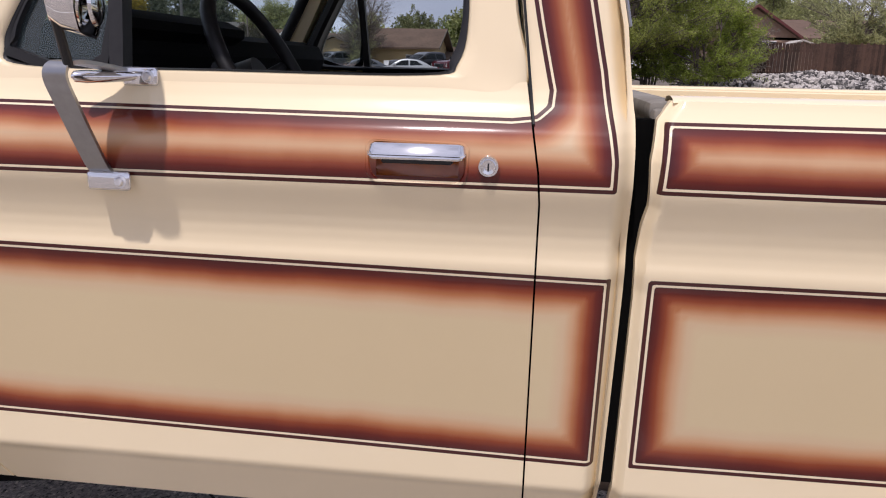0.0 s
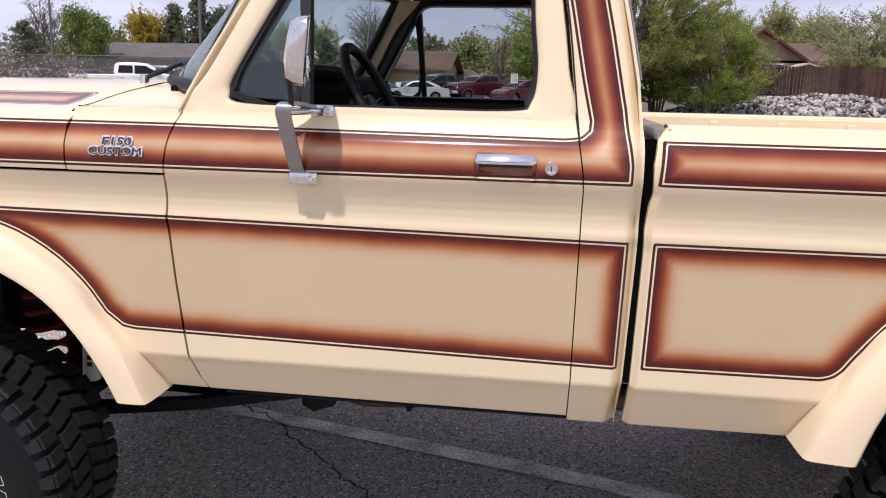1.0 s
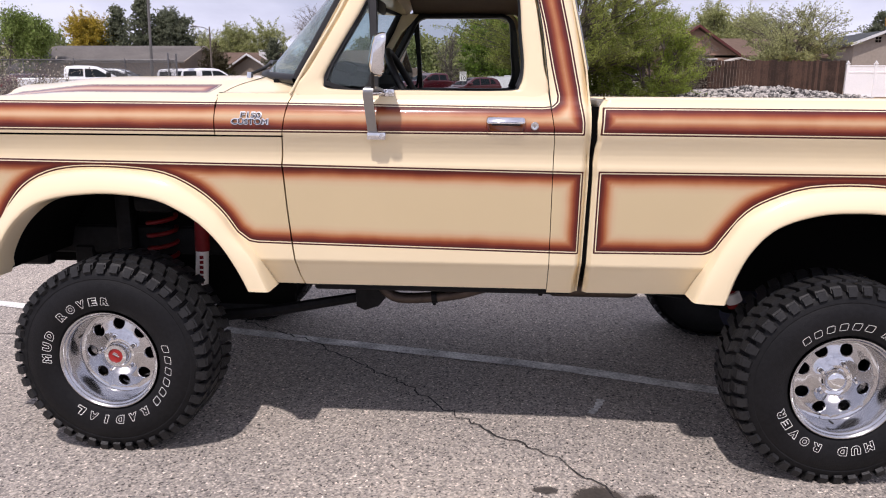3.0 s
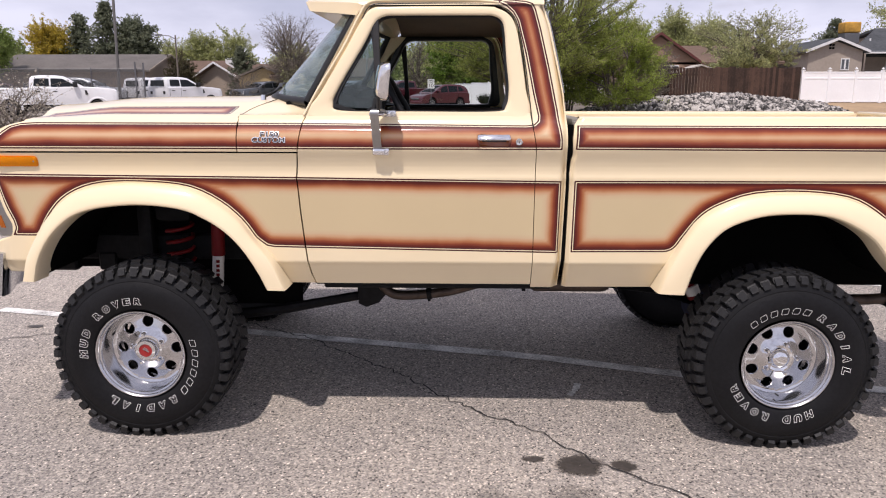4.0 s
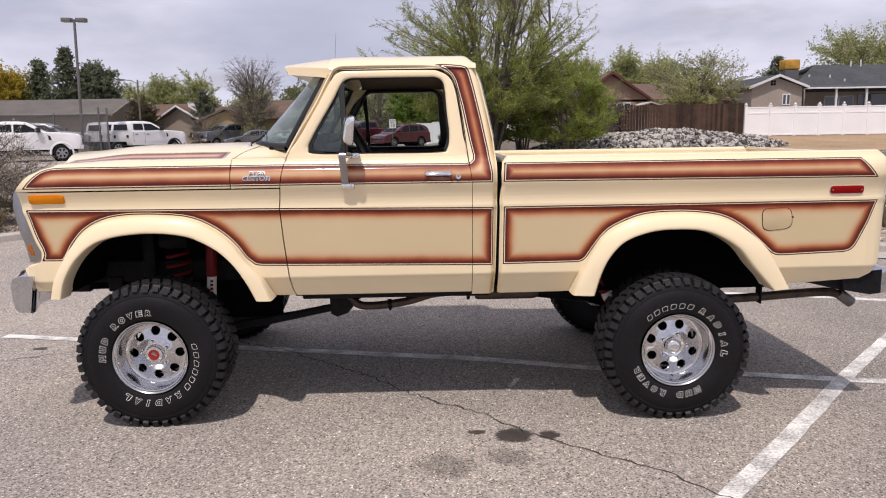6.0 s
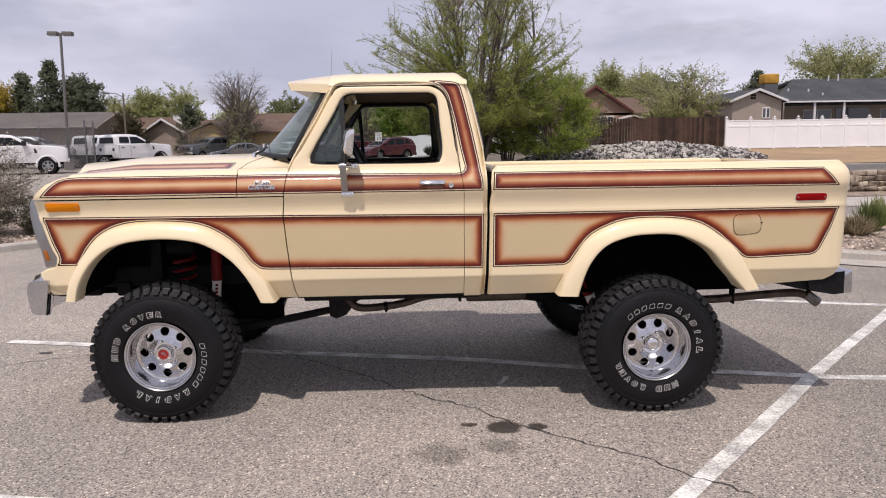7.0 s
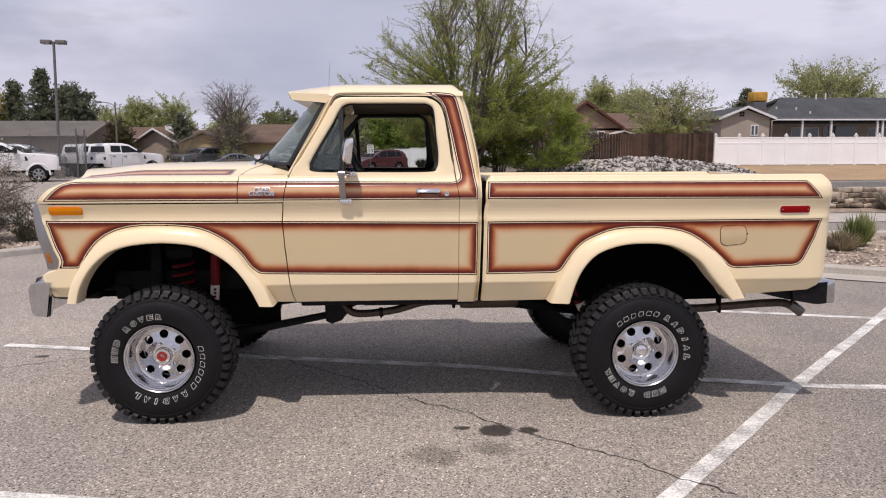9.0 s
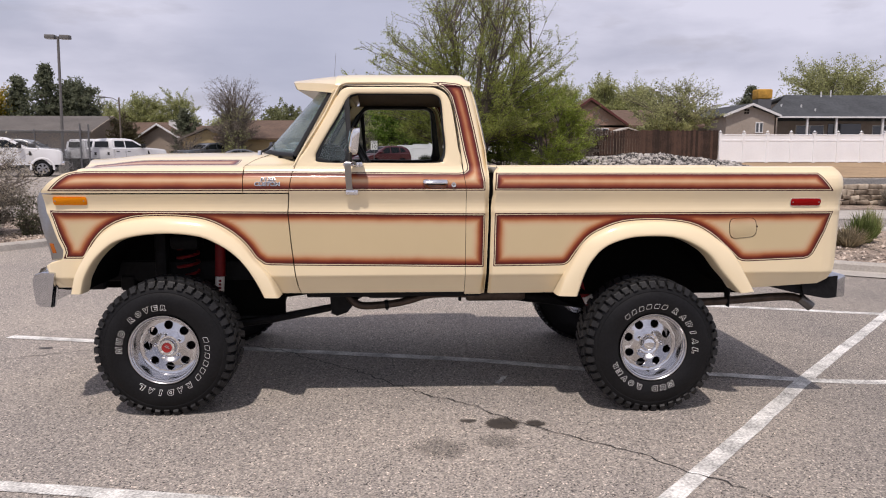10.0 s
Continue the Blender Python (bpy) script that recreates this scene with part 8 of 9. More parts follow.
def vehicle(kind, x, y, turn, paint, label, name, group="", chassis=False, trim=None):
    """A parked car, its nose along its own x axis; chassis: a bare frame behind the cab in place of the bed."""
    s = SPEC[kind]
    belt, H, r, low = s["belt"], s["H"], s["r"], s["low"]
    hw = s["W"] / 2
    t = thing(name, label, "car" if kind != "pickup" else "pickup truck", group, at=pose(x, y, height(x, y), 0, 0, turn))
    tail = s["back"] if chassis else s["tail"]
    out = [(tail, low + 0.16), (tail + 0.05, low)]
    for ax in s["axles"]:
        if chassis and ax < 0:
            continue
        for a in np.linspace(math.pi, 0, 13):
            out.append((ax + (r + 0.08) * math.cos(a), max(low, r + (r + 0.08) * math.sin(a))))
    out += s["front"]
    if kind == "sedan":
        out += [(-1.9, belt + 0.02), (tail + 0.10, belt - 0.01), (tail, belt - 0.14), (tail - 0.02, 0.6)]
    elif kind == "suv":
        out += [(-2.1, belt + 0.04), (tail + 0.05, belt - 0.04), (tail, 0.78)]
    else:
        out += [(s["back"], belt + 0.02), (tail, belt + 0.02 if chassis else belt)]
    bm = bmesh.new()
    rows = []
    for yy, k in ((-hw, 0.90), (-hw + 0.015, 0.95), (-hw + 0.06, 0.985), (-hw + 0.16, 1.0), (hw - 0.16, 1.0), (hw - 0.06, 0.985), (hw - 0.015, 0.95), (hw, 0.90)):
        rows.append([(px * (1 - (1 - k) * (0.6 if px > 0 else 0.15)), yy, pz if pz < r * 2.1 else pz - (1 - k) * 0.9 * (pz - r * 2.1)) for px, pz in out])
    loft(bm, rows, close=True, caps=True)
    part("body", bm, paint, t, sharp=0.45)

    def side(z):
        """Half the cabin's width at a height."""
        return hw - 0.045 - 0.16 * max(0.0, (z - belt) / (H - belt)) ** 1.25
    stations = []
    for (xa, za), (xb, zb) in zip(s["roof"], s["roof"][1:]):
        stations += [(xa + (xb - xa) * k / 3, za + (zb - za) * k / 3) for k in range(3)]
    stations.append(s["roof"][-1])
    rows = []
    for gx, gz in stations:
        c = 0.035 * min(1.0, 2 * (gz - belt + 0.02) / (H - belt))
        half = [(-side(z), z) for z in [belt - 0.04 + (gz - belt + 0.04) * f for f in (0, 0.3, 0.6, 0.85, 0.96)]]
        half += [(-side(gz) * 0.95, gz + 0.2 * c), (-side(gz) * 0.80, gz + 0.6 * c), (-side(gz) * 0.45, gz + 0.9 * c)]
        rows.append([(gx, yy, z) for yy, z in half] + [(gx, 0.0, gz + c)] + [(gx, -yy, z) for yy, z in half[::-1]])
    bm = bmesh.new()
    loft(bm, rows, caps=True)
    part("cabin", bm, paint, t, sharp=0.9)
    for sd in (-1, 1):
        for pane in s["panes"]:
            pts = rounded(pane, 0.05)
            bm = bmesh.new()
            loft(bm, [[(px, sd * (side(pz) + d), pz) for px, pz in pts] for d in (0.010, -0.03)], close=True, caps=True)
            part("side_window", bm, CAR_GLASS, t)
        for ax in s["axles"]:
            at = Vector((ax, sd * (hw - 0.005 - (0.06 if chassis and ax < 0 else 0)), r))
            def spun(profile, seg=28):
                b = bmesh.new()
                lathe(b, profile, seg)
                for v in b.verts:
                    v.co = at + Vector((v.co.x, -sd * v.co.y, v.co.z))
                return b
            w = part("wheel", spun([(r * 0.62, 0.0), (r * 0.7, -0.012), (r * 0.92, -0.010), (r * 0.985, 0.01), (r, 0.04), (r, 0.2), (r * 0.6, 0.22)]), RUBBER, t)
            part("rim", spun([(0.0, -0.002), (r * 0.16, -0.006), (r * 0.2, 0.012), (r * 0.55, 0.018), (r * 0.6, -0.006), (r * 0.65, -0.004), (r * 0.64, 0.03)]), ALLOY, w)
            for k in range(6):
                bm = bmesh.new()
                m = Matrix.Translation(at) @ Matrix.Rotation(math.pi / 3 * k, 4, "Y")
                prism(bm, [(r * 0.26, -r * 0.05), (r * 0.52, -r * 0.13), (r * 0.54, 0.0), (r * 0.52, r * 0.13), (r * 0.26, r * 0.05)], "y", -0.013, 0.013)
                bmesh.ops.transform(bm, matrix=m, verts=bm.verts)
                part("spoke_gap", bm, DARK_HOLE, w)
            if kind == "pickup" and not (chassis and ax < 0):
                bm = bmesh.new()
                rows = []
                for a in [math.pi * (k / 14 * 1.08 - 0.04) for k in range(15)]:
                    rows.append([(ax + (r + q) * math.cos(a), sd * (hw + o), r + (r + q) * math.sin(a)) for q, o in ((0.05, -0.06), (0.06, 0.02), (0.10, 0.03), (0.16, 0.004), (0.15, -0.06))])
                loft(bm, rows, close=True, caps=True)
                part("arch_trim", bm, trim or paint, t)
        mx = s["panes"][-1][1][0]
        bm = bmesh.new()
        box(bm, mx - 0.16, mx + 0.06, sd * (hw + 0.13) - 0.10, sd * (hw + 0.13) + 0.10, belt + 0.04, belt + (0.30 if kind == "pickup" else 0.19), 0.03, 2)
        mirror = part("wing_mirror", bm, BLACK if kind == "pickup" else paint, t)
        bm = bmesh.new()
        box(bm, mx - 0.06, mx + 0.02, min(sd * (hw - 0.06), sd * (hw + 0.06)), max(sd * (hw - 0.06), sd * (hw + 0.06)), belt + 0.06, belt + 0.11, 0.01)
        part("arm", bm, BLACK, mirror)
        for pane in s["panes"][-2:]:
            hx = pane[0][0] + 0.08
            bm = bmesh.new()
            box(bm, hx, hx + 0.20, sd * hw - 0.018, sd * hw + 0.018, belt - 0.19, belt - 0.145, 0.008)
            part("door_handle", bm, BLACK if kind == "pickup" else paint, t)
        for pane in s["panes"][-2:]:
            dx = pane[0][0] - 0.05
            bm = bmesh.new()
            box(bm, dx - 0.006, dx + 0.006, sd * hw - 0.003, sd * hw + 0.003, low + 0.10, belt - 0.05)
            part("door_seam", bm, DARK_HOLE, t)
        f = s["front"]
        hx, hz = f[3][0], f[2][1]
        bm = bmesh.new()
        prism(bm, rounded([(hx - 0.30, hz + 0.06), (hx + 0.02, hz + 0.04), (hx + 0.05, hz - 0.20), (hx - 0.12, hz - 0.22)], 0.03), "y", min(sd * (hw - 0.36), sd * (hw - 0.055)), max(sd * (hw - 0.36), sd * (hw - 0.055)), 0.008)
        part("headlight", bm, PALE_LENS, t)
        if not chassis:
            bm = bmesh.new()
            box(bm, tail - 0.012, tail + 0.16, min(sd * (hw - 0.19), sd * (hw - 0.04)), max(sd * (hw - 0.19), sd * (hw - 0.04)), belt - 0.42, belt - 0.06, 0.02, 2)
            part("tail_light", bm, RED_LENS, t)
        if kind == "pickup":
            bm = bmesh.new()
            prism(bm, rounded([(1.46, 1.08), (1.60, 1.10), (1.52, 1.30), (1.44, 1.32)], 0.02), "y", min(sd * (hw - 0.02), sd * (hw + 0.012)), max(sd * (hw - 0.02), sd * (hw + 0.012)))
            part("fender_vent", bm, BLACK, t)
            bm = bmesh.new()
            box(bm, -1.0, s["axles"][1] - r - 0.18, sd * (hw + 0.02) - 0.08, sd * (hw + 0.02) + 0.08, low - 0.13, low - 0.06, 0.02)
            part("side_step", bm, BLACK, t)

    def glazed(name, a, b, v0, v1, ahead):
        """A pane laid on the sloping end of the cabin between two points of its roof line."""
        rows = []
        for v in (v0, (v0 + v1) / 2, v1):
            xx, zz = a[0] + (b[0] - a[0]) * v, a[1] + (b[1] - a[1]) * v
            w = side(zz) * 0.86
            c = 0.035 * min(1.0, 2 * (zz - belt + 0.02) / (H - belt))
            rows.append([(xx + ahead * 0.018, yy * w, zz + 0.008 + c * (1 - 0.9 * abs(yy) ** 2)) for yy in (-1, -0.6, -0.2, 0.2, 0.6, 1)])
        b2 = bmesh.new()
        loft(b2, rows)
        bmesh.ops.solidify(b2, geom=b2.faces[:], thickness=0.02)
        part(name, b2, CAR_GLASS, t)
    rf = s["roof"]
    glazed("windscreen", rf[-1], rf[-3], 0.10, 0.92, 1)
    if kind == "pickup":
        bm = bmesh.new()
        prism(bm, rounded([(-0.66, 1.50), (0.66, 1.50), (0.60, 1.85), (-0.60, 1.85)], 0.05), "x", -1.075, -1.02)
        part("rear_window", bm, CAR_GLASS, t)
    else:
        glazed("rear_window", rf[0], rf[2], 0.12, 0.9, -1)
    n = s["nose"]
    bm = bmesh.new()
    box(bm, n - 0.10, n + 0.015, -hw + 0.40, hw - 0.40, s["front"][1][1] + 0.06, s["front"][2][1] + 0.02, 0.02, 2)
    grille = part("grille", bm, BLACK, t)
    for k in range(3):
        bm = bmesh.new()
        z = s["front"][1][1] + 0.14 + 0.11 * k * (1 if kind == "pickup" else 0.4)
        box(bm, n + 0.012, n + 0.028, -hw + 0.44, hw - 0.44, z, z + 0.035, 0.004)
        part("grille_bar", bm, CHROME if kind == "pickup" else ALLOY, grille)
    bm = bmesh.new()
    box(bm, n - 0.12, n + 0.07, -hw + 0.05, hw - 0.05, low - 0.02, low + 0.20, 0.05, 2)
    part("front_bumper", bm, CHROME if kind == "pickup" else paint, t)
    if chassis:
        for sd in (-1, 1):
            bm = bmesh.new()
            box(bm, s["tail"] + 0.3, s["back"] + 0.2, sd * 0.43 - 0.04, sd * 0.43 + 0.04, 0.62, 0.82, 0.01)
            part("frame_rail", bm, DARK_HOLE, t)
            bm = bmesh.new()
            box(bm, s["back"] - 0.012, s["back"] + 0.02, sd * 0.62 - 0.11, sd * 0.62 + 0.11, 1.02, 1.22, 0.02)
            part("air_flap", bm, BLACK, t)
    else:
        bm = bmesh.new()
        box(bm, tail - 0.10, tail + 0.12, -hw + 0.05, hw - 0.05, low - 0.02, low + 0.20, 0.05, 2)
        part("rear_bumper", bm, CHROME if kind == "pickup" else paint, t)
        if kind == "pickup":
            # black block in place of the bed's shaded inside
            bm = bmesh.new()
            box(bm, tail + 0.08, s["back"] - 0.08, -hw + 0.10, hw - 0.10, belt - 0.3, belt + 0.012, 0.01)
            part("bed_opening", bm, DARK_HOLE, t)
    bm = bmesh.new()
    box(bm, (s["back"] if chassis else tail) + 0.3, n - 0.3, -hw + 0.15, hw - 0.15, low - 0.10, low + 0.2)
    for ax in s["axles"]:
        rod(bm, (ax, -hw + 0.10, r), (ax, hw - 0.10, r), r * 0.9 if chassis and ax < 0 else r + 0.07, None, 20)
    part("underbody", bm, DARK_HOLE, t)
    return t


vehicle("pickup", -20.75, 35.0, 22, WHITE_CAR, "white extended-cab pickup truck parked in front of a chain-link fence", "parked_pickup")
vehicle("pickup", -24.2, 44.5, 6, SILVER_CAR, "silver-white pickup truck parked behind the fence", "parked_pickup")
vehicle("pickup", -17.7, 42.8, 57, WHITE_CAR, "white cab-and-chassis work truck with black wheel flares, parked", "parked_pickup", "white work trucks", chassis=True, trim=BLACK)
vehicle("pickup", -20.1, 44.8, 57, WHITE_CAR, "white cab-and-chassis work truck parked beside its twin", "parked_pickup", "white work trucks", chassis=True)
vehicle("pickup", -17.0, 62.0, 232, GREY_CAR, "dark grey pickup truck parked nose-out", "parked_pickup")
vehicle("sedan", -13.4, 55.5, 205, GREY_CAR, "dark grey car parked in the row", "parked_car")
vehicle("sedan", -9.4, 52.5, 192, SILVER_CAR, "silver grey sedan parked in the row", "parked_car")
vehicle("pickup", -8.4, 57.5, 222, DARK_CAR, "black pickup truck parked nose-out", "parked_pickup")
vehicle("pickup", -5.0, 57.0, 222, RED_CAR, "dark red pickup truck parked nose-out", "parked_pickup")
vehicle("suv", -1.75, 54.2, 220, RED_CAR, "dark red crossover parked by the speed sign", "parked_car")
vehicle("suv", -34.0, 31.0, 20, SILVER_CAR, "silver crossover parked by the fence", "parked_car")
for k, (px, py, ang, pt, what) in enumerate(((-39.0, 44.0, 80, DARK_CAR, "dark"), (-36.5, 44.5, 85, GREY_CAR, "grey"), (-33.0, 45.0, 88, DARK_CAR, "dark"), (-29.8, 45.0, 85, RED_CAR, "dark red"), (-26.6, 45.5, 90, DARK_CAR, "dark"), (-42.0, 43.5, 85, WHITE_CAR, "white"))):
    vehicle("suv", px, py, ang, pt, what + " car parked behind the chain-link fence", "parked_car", "cars behind the fence")

# ---------------------------------------------------------------- lamp posts, signs, chain-link fence
POLE = surface("dull_grey_pole_paint", (0.13, 0.125, 0.12), 0.55, 0, 0.15)


def lamp_post(x, y, tall, label):
    t = thing("street_lamp", label, "street lamp", at=pose(x, y, height(x, y), 0, 1.0, 0))
    bm = bmesh.new()
    rod(bm, (0, 0, -0.1), (0, 0, tall), 0.085, 0.07, 12)
    part("pole", bm, POLE, t)
    bm = bmesh.new()
    rod(bm, (0, 0, -0.1), (0, 0, 0.7), 0.27, 0.27, 20)
    part("base", bm, CONCRETE, t)
    bm = bmesh.new()
    box(bm, -0.3, 0.3, -0.03, 0.03, tall - 0.12, tall - 0.05, 0.01)
    part("arm", bm, POLE, t)
    for sx in (-1, 1):
        bm = bmesh.new()
        box(bm, sx * 0.40 - 0.27, sx * 0.40 + 0.27, -0.20, 0.20, tall - 0.14, tall + 0.08, 0.03, 2)
        h = part("lamp_head", bm, POLE, t)
        bm = bmesh.new()
        box(bm, sx * 0.40 - 0.21, sx * 0.40 + 0.21, -0.15, 0.15, tall - 0.152, tall - 0.138)
        part("lens", bm, PALE_LENS, h)


lamp_post(-19.42, 39.3, 7.62, "tall grey parking-lot lamp post with two shoebox heads")
lamp_post(-32.5, 45.0, 6.7, "tall grey parking-lot lamp post with two shoebox heads")
t = thing("street_lamp", "distant cobra-head street lamp", "street lamp", at=pose(-23.0, 58.0, height(-23.0, 58.0)))
bm = bmesh.new()
rod(bm, (0, 0, 0), (0, 0, 5.6), 0.09, 0.06, 10)
part("pole", bm, BARK, t)
bm = bmesh.new()
pipe(bm, [(0, 0, 5.3), (-0.5, 0, 5.55), (-1.1, 0, 5.62)], 0.035, 8)
box(bm, -1.55, -1.05, -0.1, 0.1, 5.56, 5.68, 0.03)
part("arm", bm, STEEL, t)

sign = thing("speed_sign", "white speed limit sign on a steel post", "sign", at=pose(-2.15, 49.5, height(-2.15, 49.5)))
bm = bmesh.new()
box(bm, -0.025, 0.025, -0.01, 0.02, -0.05, 1.98, 0.004)
part("post", bm, STEEL, sign)
bm = bmesh.new()
box(bm, -0.235, 0.235, -0.018, -0.012, 1.39, 2.02, 0.002)
part("plate", bm, WHITE_PAINT, sign)
for body, size, z in (("SPEED", 0.135, 1.92), ("LIMIT", 0.135, 1.795), ("10", 0.36, 1.58)):
    b = text_mesh(body, size, 0, 0.001)
    for v in b.verts:
        v.co = Vector((v.co.x * 1.05, -0.0205 - v.co.z, z + v.co.y))
    part("sign_text", b, BLACK, sign, fix=False)


def wire_mesh():
    m = bpy.data.materials.new("chain_link_wire")
    m.use_nodes = True
    n, l = m.node_tree.nodes, m.node_tree.links
    b = n["Principled BSDF"]
    b.inputs["Base Color"].default_value = (0.10, 0.10, 0.10, 1)
    b.inputs["Roughness"].default_value = 0.6
    tr = n.new("ShaderNodeBsdfTransparent")
    mx = n.new("ShaderNodeMixShader")
    co = n.new("ShaderNodeTexCoord")
    waves = []
    for ang in (0.785, -0.785):
        mp = n.new("ShaderNodeMapping")
        mp.inputs["Rotation"].default_value = (0, ang, 0)
        wv = n.new("ShaderNodeTexWave")
        wv.bands_direction = "X"
        wv.inputs["Scale"].default_value = 6.0
        l.new(co.outputs["Object"], mp.inputs["Vector"])
        l.new(mp.outputs["Vector"], wv.inputs["Vector"])
        waves.append(wv)
    mxm = n.new("ShaderNodeMath")
    mxm.operation = "MAXIMUM"
    l.new(waves[0].outputs["Fac"], mxm.inputs[0])
    l.new(waves[1].outputs["Fac"], mxm.inputs[1])
    gt = n.new("ShaderNodeMath")
    gt.operation = "GREATER_THAN"
    gt.inputs[1].default_value = 0.80
    l.new(mxm.outputs[0], gt.inputs[0])
    l.new(gt.outputs[0], mx.inputs["Fac"])
    l.new(tr.outputs["BSDF"], mx.inputs[1])
    l.new(b.outputs["BSDF"], mx.inputs[2])
    l.new(mx.outputs["Shader"], n["Material Output"].inputs["Surface"])
    return m


WIRE = wire_mesh()
cl = thing("chain_link_fence", "grey chain-link security fence with steel posts", "fence")
fy, fx0, fx1 = 38.5, -53.0, -17.6
n = 12
for k in range(n + 1):
    x = fx0 + (fx1 - fx0) * k / n
    h = height(x, fy)
    bm = bmesh.new()
    rod(bm, (x, fy, h - 0.1), (x, fy, h + (2.5 if k < n else 2.75)), 0.032 if k < n else 0.05, None, 8)
    part("post", bm, STEEL, cl)
bm = bmesh.new()
rod(bm, (fx1 - 0.42, fy - 0.1, height(fx1, fy) - 0.1), (fx1 - 0.42, fy - 0.1, height(fx1, fy) + 2.8), 0.05, None, 8)
part("post", bm, STEEL, cl)
bm = bmesh.new()
pipe(bm, [(x, fy, height(x, fy) + 2.42) for x in np.linspace(fx0, fx1, 9)], 0.024, 6)
part("top_rail", bm, STEEL, cl)
bm = bmesh.new()
loft(bm, [[(x, fy + 0.035, height(x, fy) + z) for z in (0.05, 2.42)] for x in np.linspace(fx0, fx1, 20)])
part("wire_mesh", bm, WIRE, cl)

# ---------------------------------------------------------------- houses
STUCCO_GREY = surface("grey_beige_siding", (0.34, 0.29, 0.245), 0.85, 0, 0.10, 6, 0.5)
STUCCO_PINK = surface("pinkish_stucco", (0.31, 0.205, 0.15), 0.9, 0, 0.12, 8, 0.6)
STUCCO_YELLOW = surface("yellow_stucco", (0.45, 0.34, 0.18), 0.9, 0, 0.12, 8, 0.6)
STUCCO_TAN = surface("tan_stucco", (0.30, 0.245, 0.195), 0.9, 0, 0.12, 8, 0.6)
ROOF_GREY = surface("dark_grey_shingles", (0.055, 0.060, 0.066), 0.9, 0, 0.3, 5, 0.6, 0.4, 12)
ROOF_TAN = surface("faded_grey_brown_shingles", (0.12, 0.108, 0.098), 0.9, 0, 0.2, 5, 0.6, 0.4, 12)
ROOF_BROWN = surface("brown_shingles", (0.125, 0.082, 0.060), 0.9, 0, 0.25, 5, 0.6, 0.4, 12)
TRIM_WHITE = surface("white_trim", (0.66, 0.66, 0.66), 0.6, 0, 0.08)
TRIM_RED = surface("dark_red_fascia", (0.11, 0.030, 0.027), 0.6, 0, 0.15)
DARK_PANE = surface("dark_window_pane", (0.05, 0.055, 0.06), 0.08, 0, 0.1, coat=1.0)
COOLER = surface("yellowed_cooler_cover", (0.50, 0.27, 0.045), 0.8, 0, 0.2, 6, 1.5)


def gable_house(x, y, turn, long, deep, eave, ridge, wall_m, roof_m, trim_m, label, windows=(), over=0.4):
    """A house with its ridge along its own x axis; windows: (face, along, sill, wide, tall)."""
    t = thing("house", label, "house", at=pose(x, y, height(x, y), 0, 0, turn))
    bm = bmesh.new()
    prism(bm, [(-deep / 2, -0.6), (deep / 2, -0.6), (deep / 2, eave), (0, ridge - 0.08), (-deep / 2, eave)], "x", -long / 2, long / 2)
    part("wall", bm, wall_m, t)
    slope = (ridge - eave) / (deep / 2)
    bm = bmesh.new()
    o = deep / 2 + over
    prism(bm, [(-o, eave - slope * over), (0, ridge), (o, eave - slope * over), (o, eave - slope * over + 0.14), (0, ridge + 0.15), (-o, eave - slope * over + 0.14)], "x", -long / 2 - over, long / 2 + over)
    roof_ob = part("roof", bm, roof_m, t)
    for sx in (-1, 1):
        for sy in (-1, 1):
            bm = bmesh.new()
            xx = sx * (long / 2 + over)
            loft(bm, [[(xx - 0.03, yy, zz), (xx + 0.03, yy, zz), (xx + 0.03, yy, zz + 0.17), (xx - 0.03, yy, zz + 0.17)] for yy, zz in ((sy * o, eave - slope * over - 0.01), (0, ridge - 0.01))], close=True, caps=True)
            part("fascia", bm, trim_m, roof_ob)
    for face, along, sill, wide, tall in windows:
        bm = bmesh.new()
        if face in ("-x", "+x"):
            fx = long / 2 * (1 if face == "+x" else -1)
            s = 1 if face == "+x" else -1
            box(bm, min(fx, fx + s * 0.05), max(fx, fx + s * 0.05), along - wide / 2, along + wide / 2, sill, sill + tall, 0.01)
            w = part("window", bm, TRIM_WHITE, t)
            for k in (-1, 1):
                bm = bmesh.new()
                box(bm, min(fx + s * 0.03, fx + s * 0.056), max(fx + s * 0.03, fx + s * 0.056), along + k * wide / 4 - wide / 4 + 0.05, along + k * wide / 4 + wide / 4 - 0.05, sill + 0.07, sill + tall - 0.07)
                part("pane", bm, DARK_PANE, w)
        else:
            fy2 = deep / 2 * (1 if face == "+y" else -1)
            s = 1 if face == "+y" else -1
            box(bm, along - wide / 2, along + wide / 2, min(fy2, fy2 + s * 0.05), max(fy2, fy2 + s * 0.05), sill, sill + tall, 0.01)
            w = part("window", bm, TRIM_WHITE, t)
            for k in (-1, 1):
                bm = bmesh.new()
                box(bm, along + k * wide / 4 - wide / 4 + 0.05, along + k * wide / 4 + wide / 4 - 0.05, min(fy2 + s * 0.03, fy2 + s * 0.056), max(fy2 + s * 0.03, fy2 + s * 0.056), sill + 0.07, sill + tall - 0.07)
                part("pane", bm, DARK_PANE, w)
    return t, roof_ob


